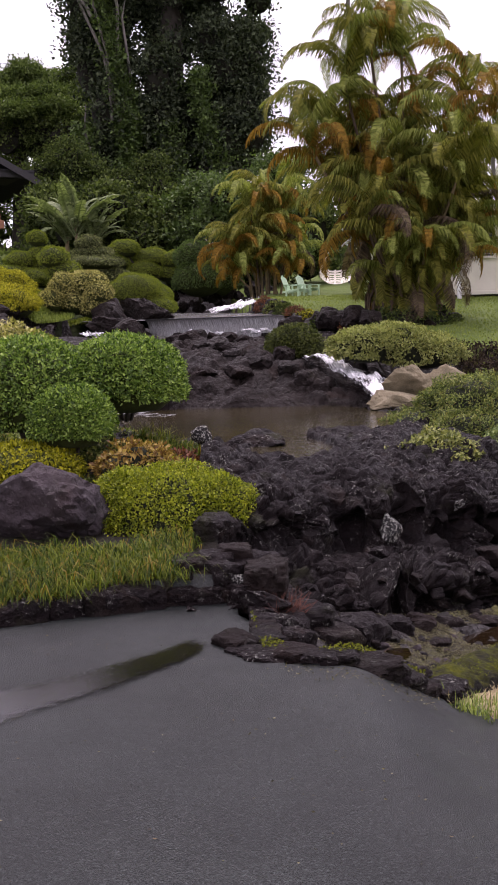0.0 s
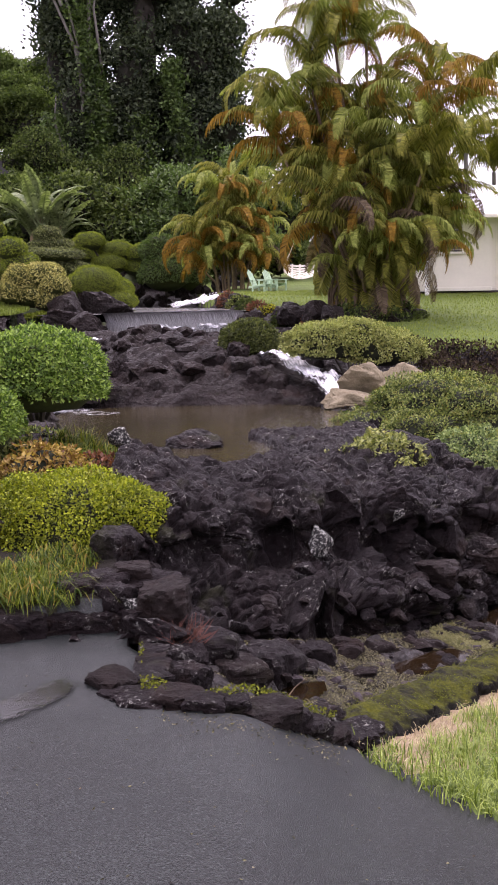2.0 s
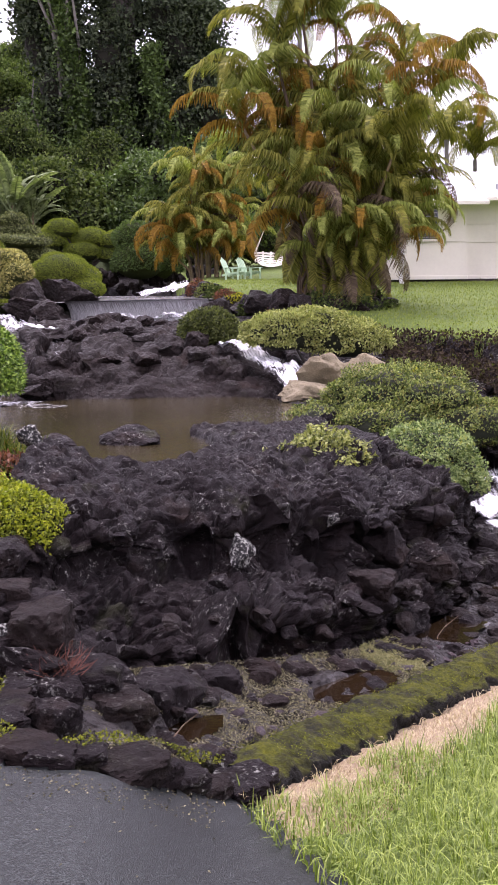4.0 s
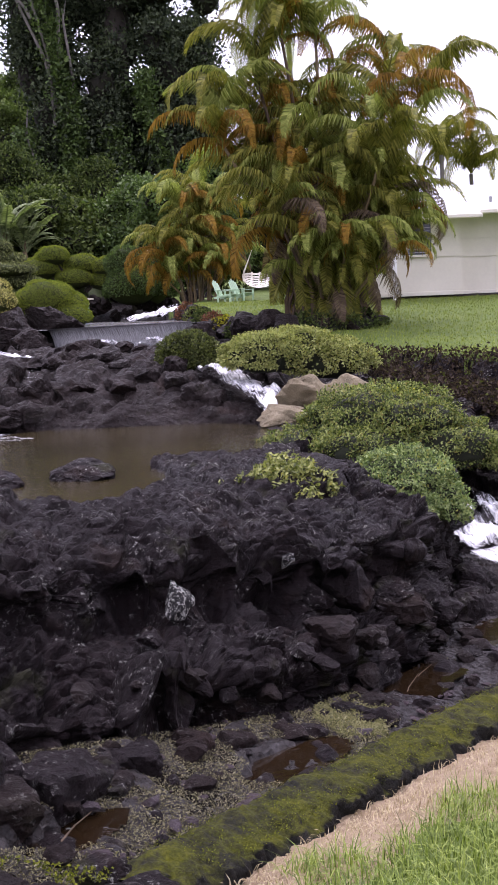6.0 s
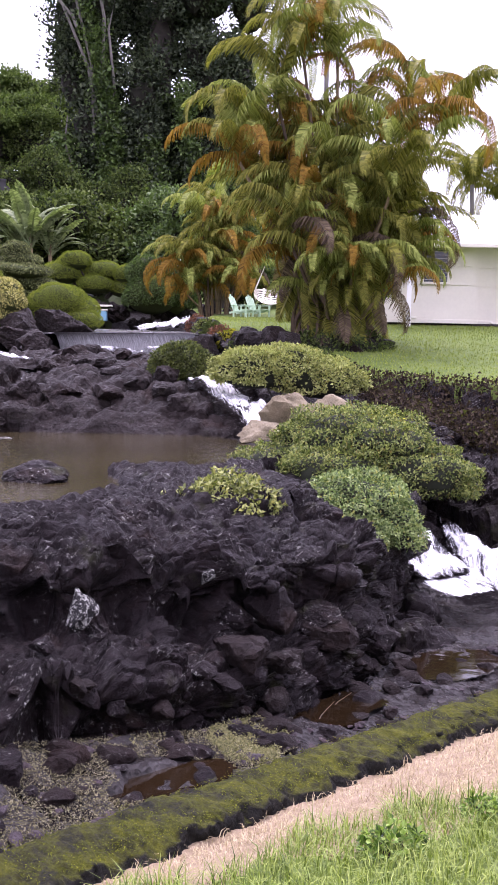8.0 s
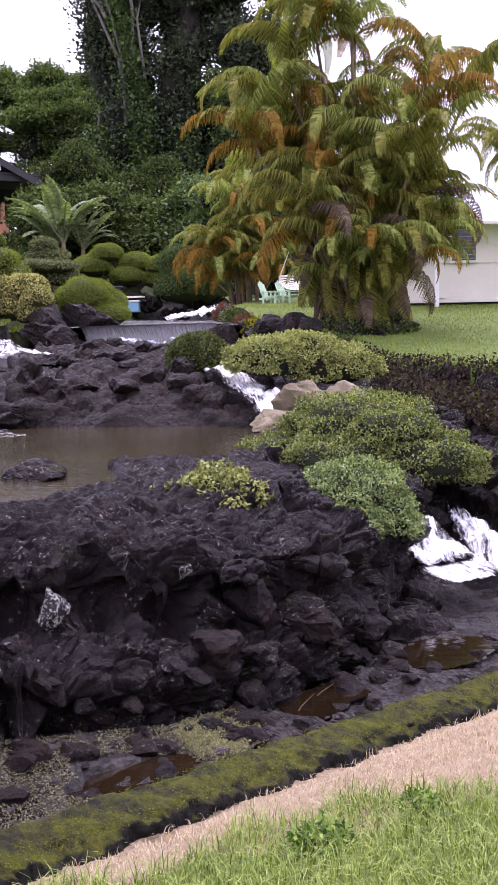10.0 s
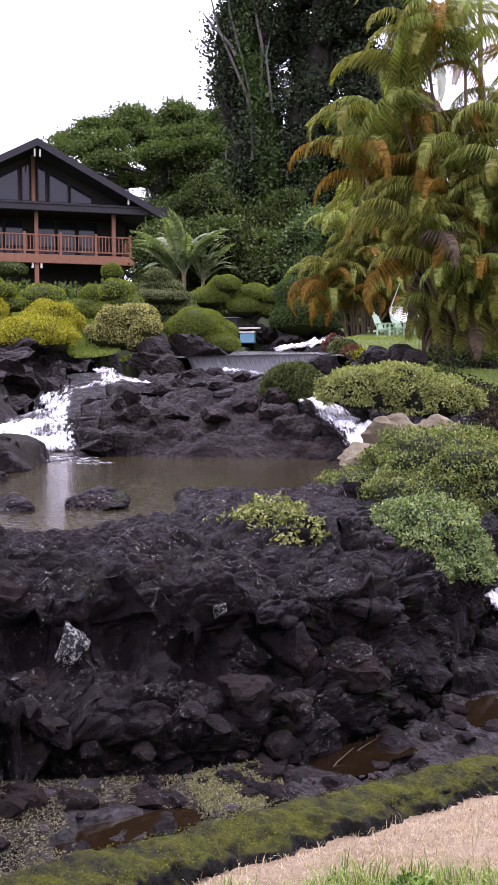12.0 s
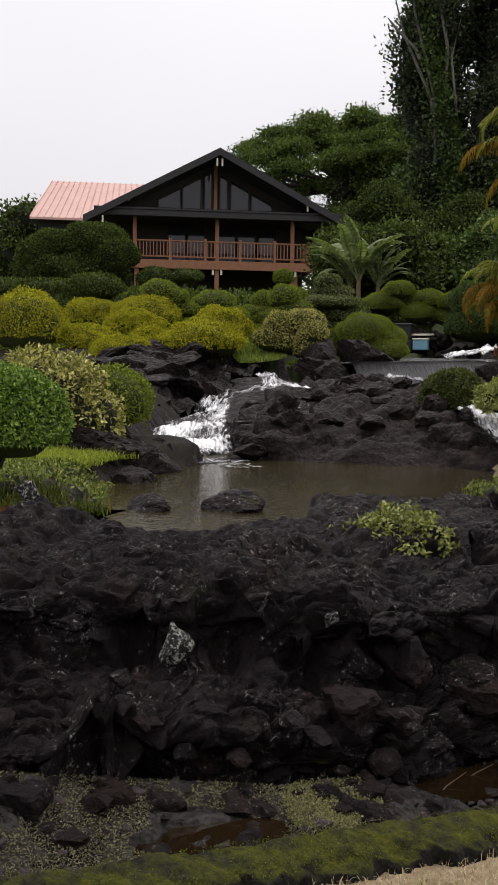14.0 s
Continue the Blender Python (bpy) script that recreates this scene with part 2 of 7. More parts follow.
L_HEDGE = m_leaf("lime_hedge_leaves", (0.035, 0.052, 0.003), (0.165, 0.205, 0.008), (0.38, 0.41, 0.02), 0.45, 2.5)
L_YELLOW = m_leaf("yellow_green_leaves", (0.045, 0.05, 0.002), (0.22, 0.22, 0.006), (0.5, 0.47, 0.015), 0.5, 2.5)
L_DOME = m_leaf("golden_dome_leaves", (0.05, 0.054, 0.003), (0.25, 0.25, 0.01), (0.62, 0.57, 0.04), 0.55, 1.6, spec=0.2)
L_GREEN = m_leaf("fresh_green_leaves", (0.012, 0.032, 0.004), (0.08, 0.155, 0.02), (0.31, 0.43, 0.085), 0.4, 2.0)
L_SAGE = m_leaf("pale_green_leaves", (0.05, 0.065, 0.012), (0.23, 0.26, 0.065), (0.48, 0.5, 0.2), 0.45, 2.0, (0.06, (0.3, 0.28, 0.07)))
L_COVER = m_leaf("mixed_green_leaves", (0.012, 0.022, 0.004), (0.075, 0.115, 0.02), (0.34, 0.37, 0.11), 0.5, 2.6, (0.05, (0.2, 0.17, 0.04)))
L_OLIVE = m_leaf("dark_olive_leaves", (0.014, 0.02, 0.005), (0.05, 0.066, 0.014), (0.15, 0.17, 0.045), 0.42, 2.2)
L_BRIGHT = m_leaf("glossy_pale_leaves", (0.02, 0.03, 0.007), (0.14, 0.165, 0.04), (0.42, 0.43, 0.16), 0.38, 2.0, (0.05, (0.28, 0.27, 0.05)))
L_MOSS = m_leaf("low_moss", (0.02, 0.026, 0.003), (0.085, 0.1, 0.008), (0.21, 0.22, 0.018), 0.9, 3.0)
L_PALE = m_leaf("blue_green_leaves", (0.016, 0.034, 0.009), (0.11, 0.17, 0.05), (0.35, 0.42, 0.17), 0.5, 2.0, (0.05, (0.3, 0.3, 0.07)))
L_VARIEG = m_leaf("cream_variegated_leaves", (0.03, 0.036, 0.006), (0.2, 0.19, 0.045), (0.66, 0.6, 0.24), 0.45, 2.0)
L_TOPIARY = m_leaf("clipped_topiary_leaves", (0.07, 0.1, 0.01), (0.15, 0.19, 0.022), (0.27, 0.31, 0.05), 0.7, 0.8, spec=0.15)
L_TIER = m_leaf("grey_green_needles", (0.014, 0.02, 0.007), (0.075, 0.09, 0.03), (0.26, 0.28, 0.12), 0.6, 1.2)
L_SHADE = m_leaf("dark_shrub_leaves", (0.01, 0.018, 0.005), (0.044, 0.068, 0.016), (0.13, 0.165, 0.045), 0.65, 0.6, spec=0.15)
L_TREE = m_leaf("dark_tree_leaves", (0.012, 0.018, 0.011), (0.036, 0.048, 0.028), (0.1, 0.122, 0.072), 0.8, 0.45, spec=0.12)
L_VINE = m_leaf("ivy_leaves", (0.025, 0.045, 0.01), (0.06, 0.1, 0.024), (0.12, 0.18, 0.045), 0.5, 0.4)
L_POD = m_leaf("broad_tree_leaves", (0.03, 0.05, 0.012), (0.075, 0.115, 0.026), (0.16, 0.215, 0.055), 0.7, 0.4, spec=0.2)
L_RED = m_leaf("red_brown_leaves", (0.03, 0.012, 0.008), (0.12, 0.045, 0.025), (0.26, 0.1, 0.05), 0.5, 3)
L_CROTON = m_leaf("yellow_red_leaves", (0.09, 0.03, 0.012), (0.22, 0.13, 0.03), (0.42, 0.3, 0.07), 0.45, 4)
L_WALLVINE = m_leaf("dull_wall_creeper_leaves", (0.008, 0.006, 0.006), (0.024, 0.016, 0.014), (0.07, 0.052, 0.036), 0.8, 0.9, (0.06, (0.07, 0.08, 0.016)), spec=0.1)
G_NEAR = m_leaf("lush_grass_blades", (0.05, 0.08, 0.008), (0.145, 0.205, 0.028), (0.32, 0.38, 0.085), 0.5, 1.5)
G_SOFT = m_leaf("soft_bank_grass", (0.09, 0.11, 0.01), (0.22, 0.27, 0.03), (0.4, 0.45, 0.08), 0.6, 2.0, spec=0.15)
G_DRY = m_leaf("dry_grass_blades", (0.2, 0.14, 0.08), (0.42, 0.32, 0.2), (0.62, 0.52, 0.36), 0.7, 2.0)
G_TUFT = m_leaf("strap_grass_blades", (0.006, 0.016, 0.002), (0.04, 0.078, 0.006), (0.18, 0.2, 0.02), 0.55, 2.5, (0.08, (0.24, 0.16, 0.03)), spec=0.15)
G_ALGAE = m_leaf("pale_algae", (0.07, 0.07, 0.03), (0.17, 0.165, 0.07), (0.33, 0.31, 0.16), 0.8, 4)
FROND = m_leaf("palm_leaflets", (0.03, 0.036, 0.006), (0.125, 0.13, 0.02), (0.29, 0.275, 0.055), 0.6, 0.9, thin=0.35, spec=0.12)
FROND_OLD = m_leaf("orange_palm_leaflets", (0.06, 0.036, 0.006), (0.19, 0.105, 0.013), (0.31, 0.18, 0.028), 0.7, 1.2, thin=0.35, spec=0.12)
FROND_LIME = m_leaf("lime_palm_leaflets", (0.055, 0.07, 0.012), (0.165, 0.2, 0.036), (0.34, 0.37, 0.1), 0.6, 0.9, thin=0.35, spec=0.12)
FROND_DEAD = m_leaf("dead_palm_leaflets", (0.03, 0.02, 0.011), (0.085, 0.058, 0.032), (0.18, 0.135, 0.085), 0.8, 1.2)
L_LITTER = m_leaf("leaf_litter", (0.012, 0.009, 0.005), (0.085, 0.075, 0.042), (0.34, 0.31, 0.2), 0.8, 3.0)
G_LAWN = m_leaf("mown_lawn_blades", (0.1, 0.14, 0.016), (0.17, 0.225, 0.03), (0.25, 0.3, 0.055), 0.5, 0.5)
BANANA = m_leaf("banana_leaf", (0.07, 0.095, 0.04), (0.15, 0.19, 0.085), (0.3, 0.35, 0.18), 0.6, 0.6, spec=0.15)
# Shade inside foliage, put into the colour of solid inner shells.
CORE_DARK = m_plain("foliage_shade_dark", (0.01, 0.013, 0.004), 0.9, scale=14, spread=0.5)
CORE = m_plain("foliage_shade_green", (0.035, 0.046, 0.009), 0.9, scale=14, spread=0.5)
# Near-black stand-in for the shade deep in tree crowns.
CROWN_SHADE = m_plain("crown_shade", (0.014, 0.013, 0.007), 0.9)
BARK = m_plain("grey_bark", (0.05, 0.042, 0.034), 0.9, scale=3, spread=0.5, bump=0.6)
PALEBARK = m_plain("pale_grey_bark", (0.13, 0.12, 0.105), 0.9, scale=3, spread=0.4, bump=0.5)
STEM = m_plain("palm_stem", (0.16, 0.12, 0.06), 0.7, scale=4, spread=0.5)
DEADSTEM = m_plain("dead_palm_sheath", (0.1, 0.07, 0.045), 0.9, scale=4, spread=0.6)
DARKWOOD = m_plain("dark_stained_timber", (0.022, 0.016, 0.013), 0.6, scale=3)
REDWOOD = m_plain("red_brown_timber", (0.27, 0.12, 0.062), 0.6, scale=5)
ROOFDARK = m_plain("dark_roof_edge", (0.03, 0.028, 0.03), 0.7)
REDMETAL = m_plain("pink_red_metal_roof", (0.56, 0.34, 0.29), 0.5, scale=1.5, spread=0.12)
WHITEPAINT = m_plain("white_paint", (0.66, 0.63, 0.53), 0.6, scale=1.2, spread=0.06, bump=0.05)
WHITEROOF = m_plain("white_metal_roof", (0.8, 0.81, 0.82), 0.45, scale=1.2, spread=0.05, bump=0.05)
MINT = m_plain("mint_green_paint", (0.42, 0.58, 0.4), 0.5, scale=4, spread=0.12)
CANVAS = m_plain("cream_cotton_rope", (0.72, 0.68, 0.58), 0.9, scale=20)
BLUEPLASTIC = m_plain("pale_blue_plastic", (0.2, 0.42, 0.55), 0.45, scale=4, spread=0.1)
BLACKPLASTIC = m_plain("black_plastic", (0.02, 0.021, 0.024), 0.5)
BLUETARP = m_plain("blue_cover", (0.03, 0.06, 0.2), 0.6)
GLASS = Nodes("dark_window_glass", 0.06, 0.5).colour((0.02, 0.025, 0.035)).m
# Dark colour stands in for the shade beneath both houses.
SHADEWALL = m_plain("underfloor_shade", (0.03, 0.024, 0.02), 0.8)
BLUEGREY = m_plain("white_post_paint", (0.8, 0.8, 0.79), 0.5, scale=2, spread=0.05)


# ---- mesh helpers ----
def mesh_of(name, verts, faces, uvs=None, smooth=False):
    """A mesh from arrays: verts (n, 3), faces (m, 3 or 4)."""
    verts, faces = np.asarray(verts, np.float32), np.asarray(faces, np.int32)
    me = bpy.data.meshes.new(name)
    me.vertices.add(len(verts))
    me.vertices.foreach_set("co", verts.ravel())
    k = faces.shape[1]
    me.loops.add(faces.size)
    me.loops.foreach_set("vertex_index", faces.ravel())
    me.polygons.add(len(faces))
    me.polygons.foreach_set("loop_start", np.arange(0, faces.size, k, dtype=np.int32))
    me.polygons.foreach_set("use_smooth", np.full(len(faces), smooth))
    if uvs is not None:
        layer = me.uv_layers.new(name="UVMap")
        layer.data.foreach_set("uv", np.asarray(uvs, np.float32)[faces.ravel()].ravel())
    me.update(calc_edges=True)
    me.validate()
    return me


def put(name, me, material, parent=None, label=""):
    ob = new(name, me)
    if material and not me.materials:
        me.materials.append(material)
    if parent:
        ob.parent = parent
    if label:
        ob["label"] = label
    return ob


def part(name, bm, material, parent=None, label=""):
    me = bpy.data.meshes.new(name)
    bm.to_mesh(me)
    bm.free()
    return put(name, me, material, parent, label)


def empty(name, m, label, category, group="", kind=""):
    ob = new(name)
    ob.matrix_basis = m
    return tagged(ob, label, category, group, kind)


def add_box(bm, lo, hi, bevel=0.0, turn=None):
    """A box from corner to corner, with softened edges; turn: a matrix laid over it."""
    c = [(a + b) / 2 for a, b in zip(lo, hi)]
    s = [max(1e-4, b - a) for a, b in zip(lo, hi)]
    got = bmesh.ops.create_cube(bm, size=1.0, matrix=Matrix.Translation(c) @ Matrix.Diagonal((*s, 1)))["verts"]
    if bevel:
        edges = list({e for v in got for e in v.link_edges})
        made = bmesh.ops.bevel(bm, geom=edges, offset=bevel, segments=1, affect="EDGES")
        got = list({v for f in made["faces"] for v in f.verts} | {v for v in got if v.is_valid})
    if turn is not None:
        bmesh.ops.transform(bm, matrix=turn, verts=[v for v in got if v.is_valid])


def box(lo, hi, bevel=0.0, turn=None):
    bm = bmesh.new()
    add_box(bm, lo, hi, bevel, turn)
    return bm


def tube(points, radii, sides=7):
    """Arrays of a tapered tube along points."""
    pts = [Vector(p) for p in points]
    vs, fs = [], []
    for i, p in enumerate(pts):
        d = (pts[min(i + 1, len(pts) - 1)] - pts[max(i - 1, 0)]).normalized()
        a = d.orthogonal().normalized()
        if abs(d.z) < 0.99:
            a = d.cross(Vector((0, 0, 1))).normalized()
        b = d.cross(a)
        for k in range(sides):
            w = 2 * math.pi * k / sides
            vs.append(p + (a * math.cos(w) + b * math.sin(w)) * radii[i])
    for i in range(len(pts) - 1):
        for k in range(sides):
            k2 = (k + 1) % sides
            fs.append((i * sides + k, i * sides + k2, (i + 1) * sides + k2, (i + 1) * sides + k))
    return np.array(vs), np.array(fs)


def join(pieces):
    vs, fs, n = [], [], 0
    for v, f in pieces:
        vs.append(np.asarray(v, float))
        fs.append(np.asarray(f) + n)
        n += len(v)
    return np.concatenate(vs), np.concatenate(fs)


def unit(a):
    return a / np.maximum(np.linalg.norm(a, axis=1, keepdims=True), 1e-9)


def leaf_arrays(pos, out, length, width, rng, flat=0.5, curl=0.15):
    """A leaf, bent along its rib, at each of pos; out: the way that it points away from its plant."""
    n = len(pos)
    t = unit(unit(out) * (1 - flat) + rng.normal(size=(n, 3)) * flat)
    nr = unit(unit(out) + np.array([0, 0, 0.5]) + rng.normal(size=(n, 3)) * 0.5)
    b = unit(np.cross(t, nr))
    nr = np.cross(b, t)
    ln = (length * rng.uniform(0.65, 1.3, n))[:, None]
    wd = (width * rng.uniform(0.7, 1.25, n))[:, None]
    v = np.stack([pos, pos + t * ln * 0.5 + b * wd * 0.5 + nr * ln * curl, pos + t * ln, pos + t * ln * 0.5 - b * wd * 0.5 + nr * ln * curl], 1)
    return v.reshape(-1, 3), np.arange(4 * n).reshape(n, 4)


def blade_arrays(pos, length, width, rng, lean=0.5, droop=0.5):
    """A grass blade of two joints at each of pos."""
    n = len(pos)
    a = rng.uniform(0, 2 * math.pi, n)
    side = np.stack([np.cos(a), np.sin(a), np.zeros(n)], 1)
    perp = np.stack([-np.sin(a), np.cos(a), np.zeros(n)], 1)
    ln = (length * rng.uniform(0.5, 1.3, n))[:, None]
    wd = (width * rng.uniform(0.7, 1.3, n))[:, None]
    le = (lean * rng.uniform(0.1, 1.2, n))[:, None]
    up = np.array([[0, 0, 1.0]])
    mid = pos + ln * 0.55 * unit(up + side * le * 0.6)
    tip = mid + ln * 0.5 * unit(up * (1 - droop * le) + side * le * 1.6)
    v = np.stack([pos - perp * wd / 2, pos + perp * wd / 2, mid + perp * wd * 0.42, mid - perp * wd * 0.42, tip + perp * wd * 0.06, tip - perp * wd * 0.06], 1)
    base = 6 * np.arange(n)[:, None]
    f = np.concatenate([base + np.array([[0, 1, 2, 3]]), base + np.array([[3, 2, 4, 5]])], 0)
    return v.reshape(-1, 3), f


def fbm(p, octaves=4):
    return noise.fractal(p, 0.9, 2.1, octaves)


def ico(sub):
    bm = bmesh.new()
    bmesh.ops.create_icosphere(bm, subdivisions=sub, radius=1.0)
    v = np.array([q.co[:] for q in bm.verts])
    f = np.array([[q.index for q in fc.verts] for fc in bm.faces])
    bm.free()
    return v, f


ICO = {k: ico(k) for k in (1, 2, 3, 4, 5)}


# ---- lie of the land ----
def ss(a, b, v):
    t = np.clip((v - a) / (b - a), 0, 1)
    return t * t * (3 - 2 * t)


def along(x, y, pts):
    """Distance to a line of (x, y, z) points, and the line's z at the nearest place."""
    best, zz = np.full(np.shape(x), 1e9), np.zeros(np.shape(x))
    for (ax, ay, az), (bx, by, bz) in zip(pts, pts[1:]):
        dx, dy = bx - ax, by - ay
        t = np.clip(((x - ax) * dx + (y - ay) * dy) / (dx * dx + dy * dy), 0, 1)
        d = np.hypot(x - ax - t * dx, y - ay - t * dy)
        near = d < best
        best, zz = np.where(near, d, best), np.where(near, az + t * (bz - az), zz)
    return best, zz


FALL_LEFT = [(-5.02, 29.00, 2.38), (-4.14, 27.00, 1.95), (-3.37, 25.50, 1.72), (-4.15, 24.40, 1.40), (-4.15, 23.10, 1.05), (-3.9, 21.80, 0.62), (-3.35, 20.50, 0.43)]
FALL_BRANCH = [(-3.40, 25.60, 1.75), (-2.86, 25.40, 1.67), (-2.29, 25.20, 1.60)]
FALL_THIN = [(-2.35, 25.1, 1.58), (-2.2, 24.2, 1.28), (-2.0, 22.9, 0.9), (-1.85, 21.8, 0.5)]
FALL_RIGHT = [(1.2, 27.6, 1.75), (1.35, 24.0, 1.5), (1.75, 22.4, 1.25), (2.5, 21.0, 0.85), (3.0, 20.0, 0.5), (3.1, 19.2, 0.4)]
GORGE = [(5.15, 16.4, -0.34), (5.35, 15.8, -0.5), (5.55, 15.0, -0.66), (5.5, 14.0, -0.78)]
GORGE_SIDE = [(4.05, 15.8, 0.0), (4.3, 15.0, -0.25), (4.65, 14.4, -0.48), (4.95, 13.9, -0.66)]
POOL_Z = 0.43


def fore_z(x, y):
    top = np.interp(x, [1, 1.5, 4.5, 7], [-0.4, -0.45, -0.8, -1.05])
    return top * np.clip(1 - (kerb_d(x, y) - 0.42) / 2.4, 0, 1) * ss(0.55, 1.35, x)


def kerb_d(x, y):
    """Distance from the kerb's stream-side edge, towards the grass."""
    return (x - 1.5) * 0.741 - (y - 7.19) * 0.671


def front_y(x):
    return np.where(x < 1.2, np.interp(x, [-8, -1.9, -0.5, -0.1, 0.02, 0.08, 0.42, 0.72, 1.02, 1.2], [6.3, 6.88, 7.3, 7.33, 6.7, 5.99, 5.88, 5.87, 6.15, 6.33]), 7.01 + (x - 1.5) * 1.104)


def base_y(x):
    return np.interp(x, [-0.3, 0.1, 0.6, 1.5, 2.3, 2.9, 3.5, 4.0, 4.5], [6.9, 7.0, 7.7, 8.75, 9.3, 10.0, 11.0, 12.4, 14.5])


PUDDLES = [(2.15, 8.42, 0.42, 0.2, -0.69), (3.28, 10.35, 0.5, 0.24, -0.92), (4.55, 11.9, 0.5, 0.33, -1.0), (0.95, 7.1, 0.3, 0.13, -0.42)]


def puddle_f(x, y, ax, ay, ra, rb):
    u, v = (x - ax) * 0.671 + (y - ay) * 0.741, (x - ax) * 0.741 - (y - ay) * 0.671
    return (u / ra) ** 2 + (v / rb) ** 2 + 0.35 * np.sin(u * 9 + ax) * np.cos(v * 13)


def bed_z(x, y):
    return np.interp(x, [-0.3, 0.1, 0.6, 1.5, 2.6, 3.8, 5], [-0.02, -0.08, -0.25, -0.58, -0.76, -1.0, -1.05])


def pool_f(x, y):
    near = np.where(y < 16.9, np.interp(x, [0.6, 1.0], [3.5, 1.9]), 3.5)
    a = np.abs((x - 0.1) / 2.55) ** 2.6 + np.abs((y - 16.9) / near) ** 2.6
    b = np.abs((x - 0.2) / 0.95) ** 2 + np.abs((y - 13.2) / 1.5) ** 2
    return np.minimum(a, b)


def lawn_d(x, y):
    """How far inside the upper lawn's edge, in metres."""
    return x - np.interp(y, [13, 17, 19.5, 22, 24, 27, 30, 36, 45, 60], [10.0, 8.3, 7.0, 5.8, 4.9, 4.2, 2.4, 0.9, -0.3, -1])


def weir_d(x, y):
    """Distance upstream of the weir's lip."""
    return (x + 3.0) * 0.611 + (y - 31.2) * 0.792


def lie(x, y):
    """Height of the smooth land, and its kind: 0 asphalt, 1 dry grass, 2 green grass, 3 stream bed, 4 soil, 5 rock, 6 lawn, 7 low planting."""
    x, y = np.asarray(x, float), np.asarray(y, float)
    left = np.interp(y, [6.9, 7.4, 9, 10.5, 12, 14, 18, 22, 26, 30, 40, 48, 60, 90, 300], [0.12, 0.2, 0.33, 0.6, 0.78, 0.62, 0.8, 1.2, 1.9, 2.45, 3.6, 4.6, 4.9, 7.5, 12])
    left = left + np.maximum(0, -4 - x) * ss(20, 34, y) * 0.07
    d = (y - base_y(x)) * np.interp(x, [0, 2.9, 3.5, 4.2], [1, 1, 0.6, 0.4])
    bed = bed_z(x, y)
    rock = np.interp(d, [0, 0.08, 0.4, 0.92, 1.02, 1.2, 2.1, 3, 4], [0, 0.3, 0.49, 0.69, 1.08, 1.2, 1.4, 1.33, 1.33])
    rock = bed + rock / 1.35 * (0.56 - bed)
    mid = np.interp(y, [19.9, 20.3, 20.8, 22, 24, 26, 29, 33, 38, 45, 55, 90, 300], [0.3, 0.42, 0.9, 1.3, 1.7, 1.85, 1.95, 2.5, 3.0, 3.4, 4.6, 8, 12])
    mid = mid - 0.45 * ss(-2.6, -4.2, x) * ss(21, 23, y) * ss(29, 27, y)
    centre = np.where(y < 19.9, rock, mid)
    right = np.interp(y, [11, 12, 14, 16, 18, 20, 22, 24, 30, 60], [-1, -0.3, 0.1, 0.35, 0.55, 0.75, 1.0, 1.3, 2.0, 4.5])
    xl = np.interp(y, [7, 10, 12, 15, 18, 20, 22, 26, 30, 40, 60], [-0.1, -0.4, -1.0, -1.9, -2.3, -2.8, -4.6, -6.2, -7.0, -4.2, -4])
    xr = np.interp(y, [12, 14, 16, 20, 24, 30, 40], [3.6, 3.0, 2.6, 2.9, 3.0, 1.7, 0.5])
    wl_, wr_ = ss(-0.4, 0.4, x - xl), ss(-0.3, 0.3, x - xr) * ss(12, 14, y)
    z = left * (1 - wl_) + centre * wl_
    z = z * (1 - wr_) + right * wr_
    kind = np.where(x < xl, 4, 5)
    kind = np.where((x > xr) & (y > 13), 5, kind)
    kind = np.where((x < xl) & (y > 30), 7, kind)
    ld = lawn_d(x, y)
    lawn = np.interp(y, [13, 17, 24, 37, 43, 60, 90, 300], [1.3, 1.42, 1.5, 3.0, 3.38, 4.6, 8, 12])
    lw = ss(-0.25, 0.15, ld) * ss(12, 15, y)
    z = z * (1 - lw) + lawn * lw
    kind = np.where((ld > 0.05) & (y > 14), 6, kind)
    for line, width, deep in ((FALL_LEFT, 1.0, 0.16), (FALL_BRANCH, 0.5, 0.14), (FALL_THIN, 0.3, 0.06), (FALL_RIGHT, 0.55, 0.15), (GORGE, 0.75, 0.15), (GORGE_SIDE, 0.5, 0.12)):
        dd, zz = along(x, y, line)
        w = np.exp(-((dd / width) ** 4))
        z = z * (1 - w) + (zz - deep) * w
        kind = np.where(w > 0.4, 5, kind)
    wd = weir_d(x, y)
    banks = (x > np.interp(y, [26, 30, 34, 41], [-2.6, -3.6, -6.0, -5.6])) & (lawn_d(x, y) < -0.15) & (y < 42)
    z = np.where(banks & (wd > 0.0), 2.2 + 0.08 * np.maximum(0, y - 33), z)
    z = np.where(banks & (wd <= 0.0) & (wd > -1.9) & (x < 1.5), np.minimum(z, 1.7), z)
    head = ss(-7.2, -6.4, x) * ss(1.2, 0.2, x) * ss(40.5, 42, y) * ss(50.6, 50.2, y)
    z = np.where(head > 0, z * (1 - head) + np.minimum(z, 3.12) * head, z)
    f = pool_f(x, y)
    inside = f < 1.0
    z = np.where(inside, POOL_Z - 0.02 - 0.4 * np.clip(1 - f, 0, 1), np.where((f < 1.5) & (y < 20), POOL_Z - 0.02 + (np.maximum(z, POOL_Z + 0.1) - POOL_Z + 0.02) * ss(1.0, 1.4, f), z))
    low = (y > front_y(x)) & (y < base_y(x)) & (x > -0.3)
    for ax, ay, ra, rb, wz in PUDDLES:
        bed = np.where(puddle_f(x, y, ax, ay, ra, rb) < 1.15, np.minimum(bed, wz - 0.05), bed)
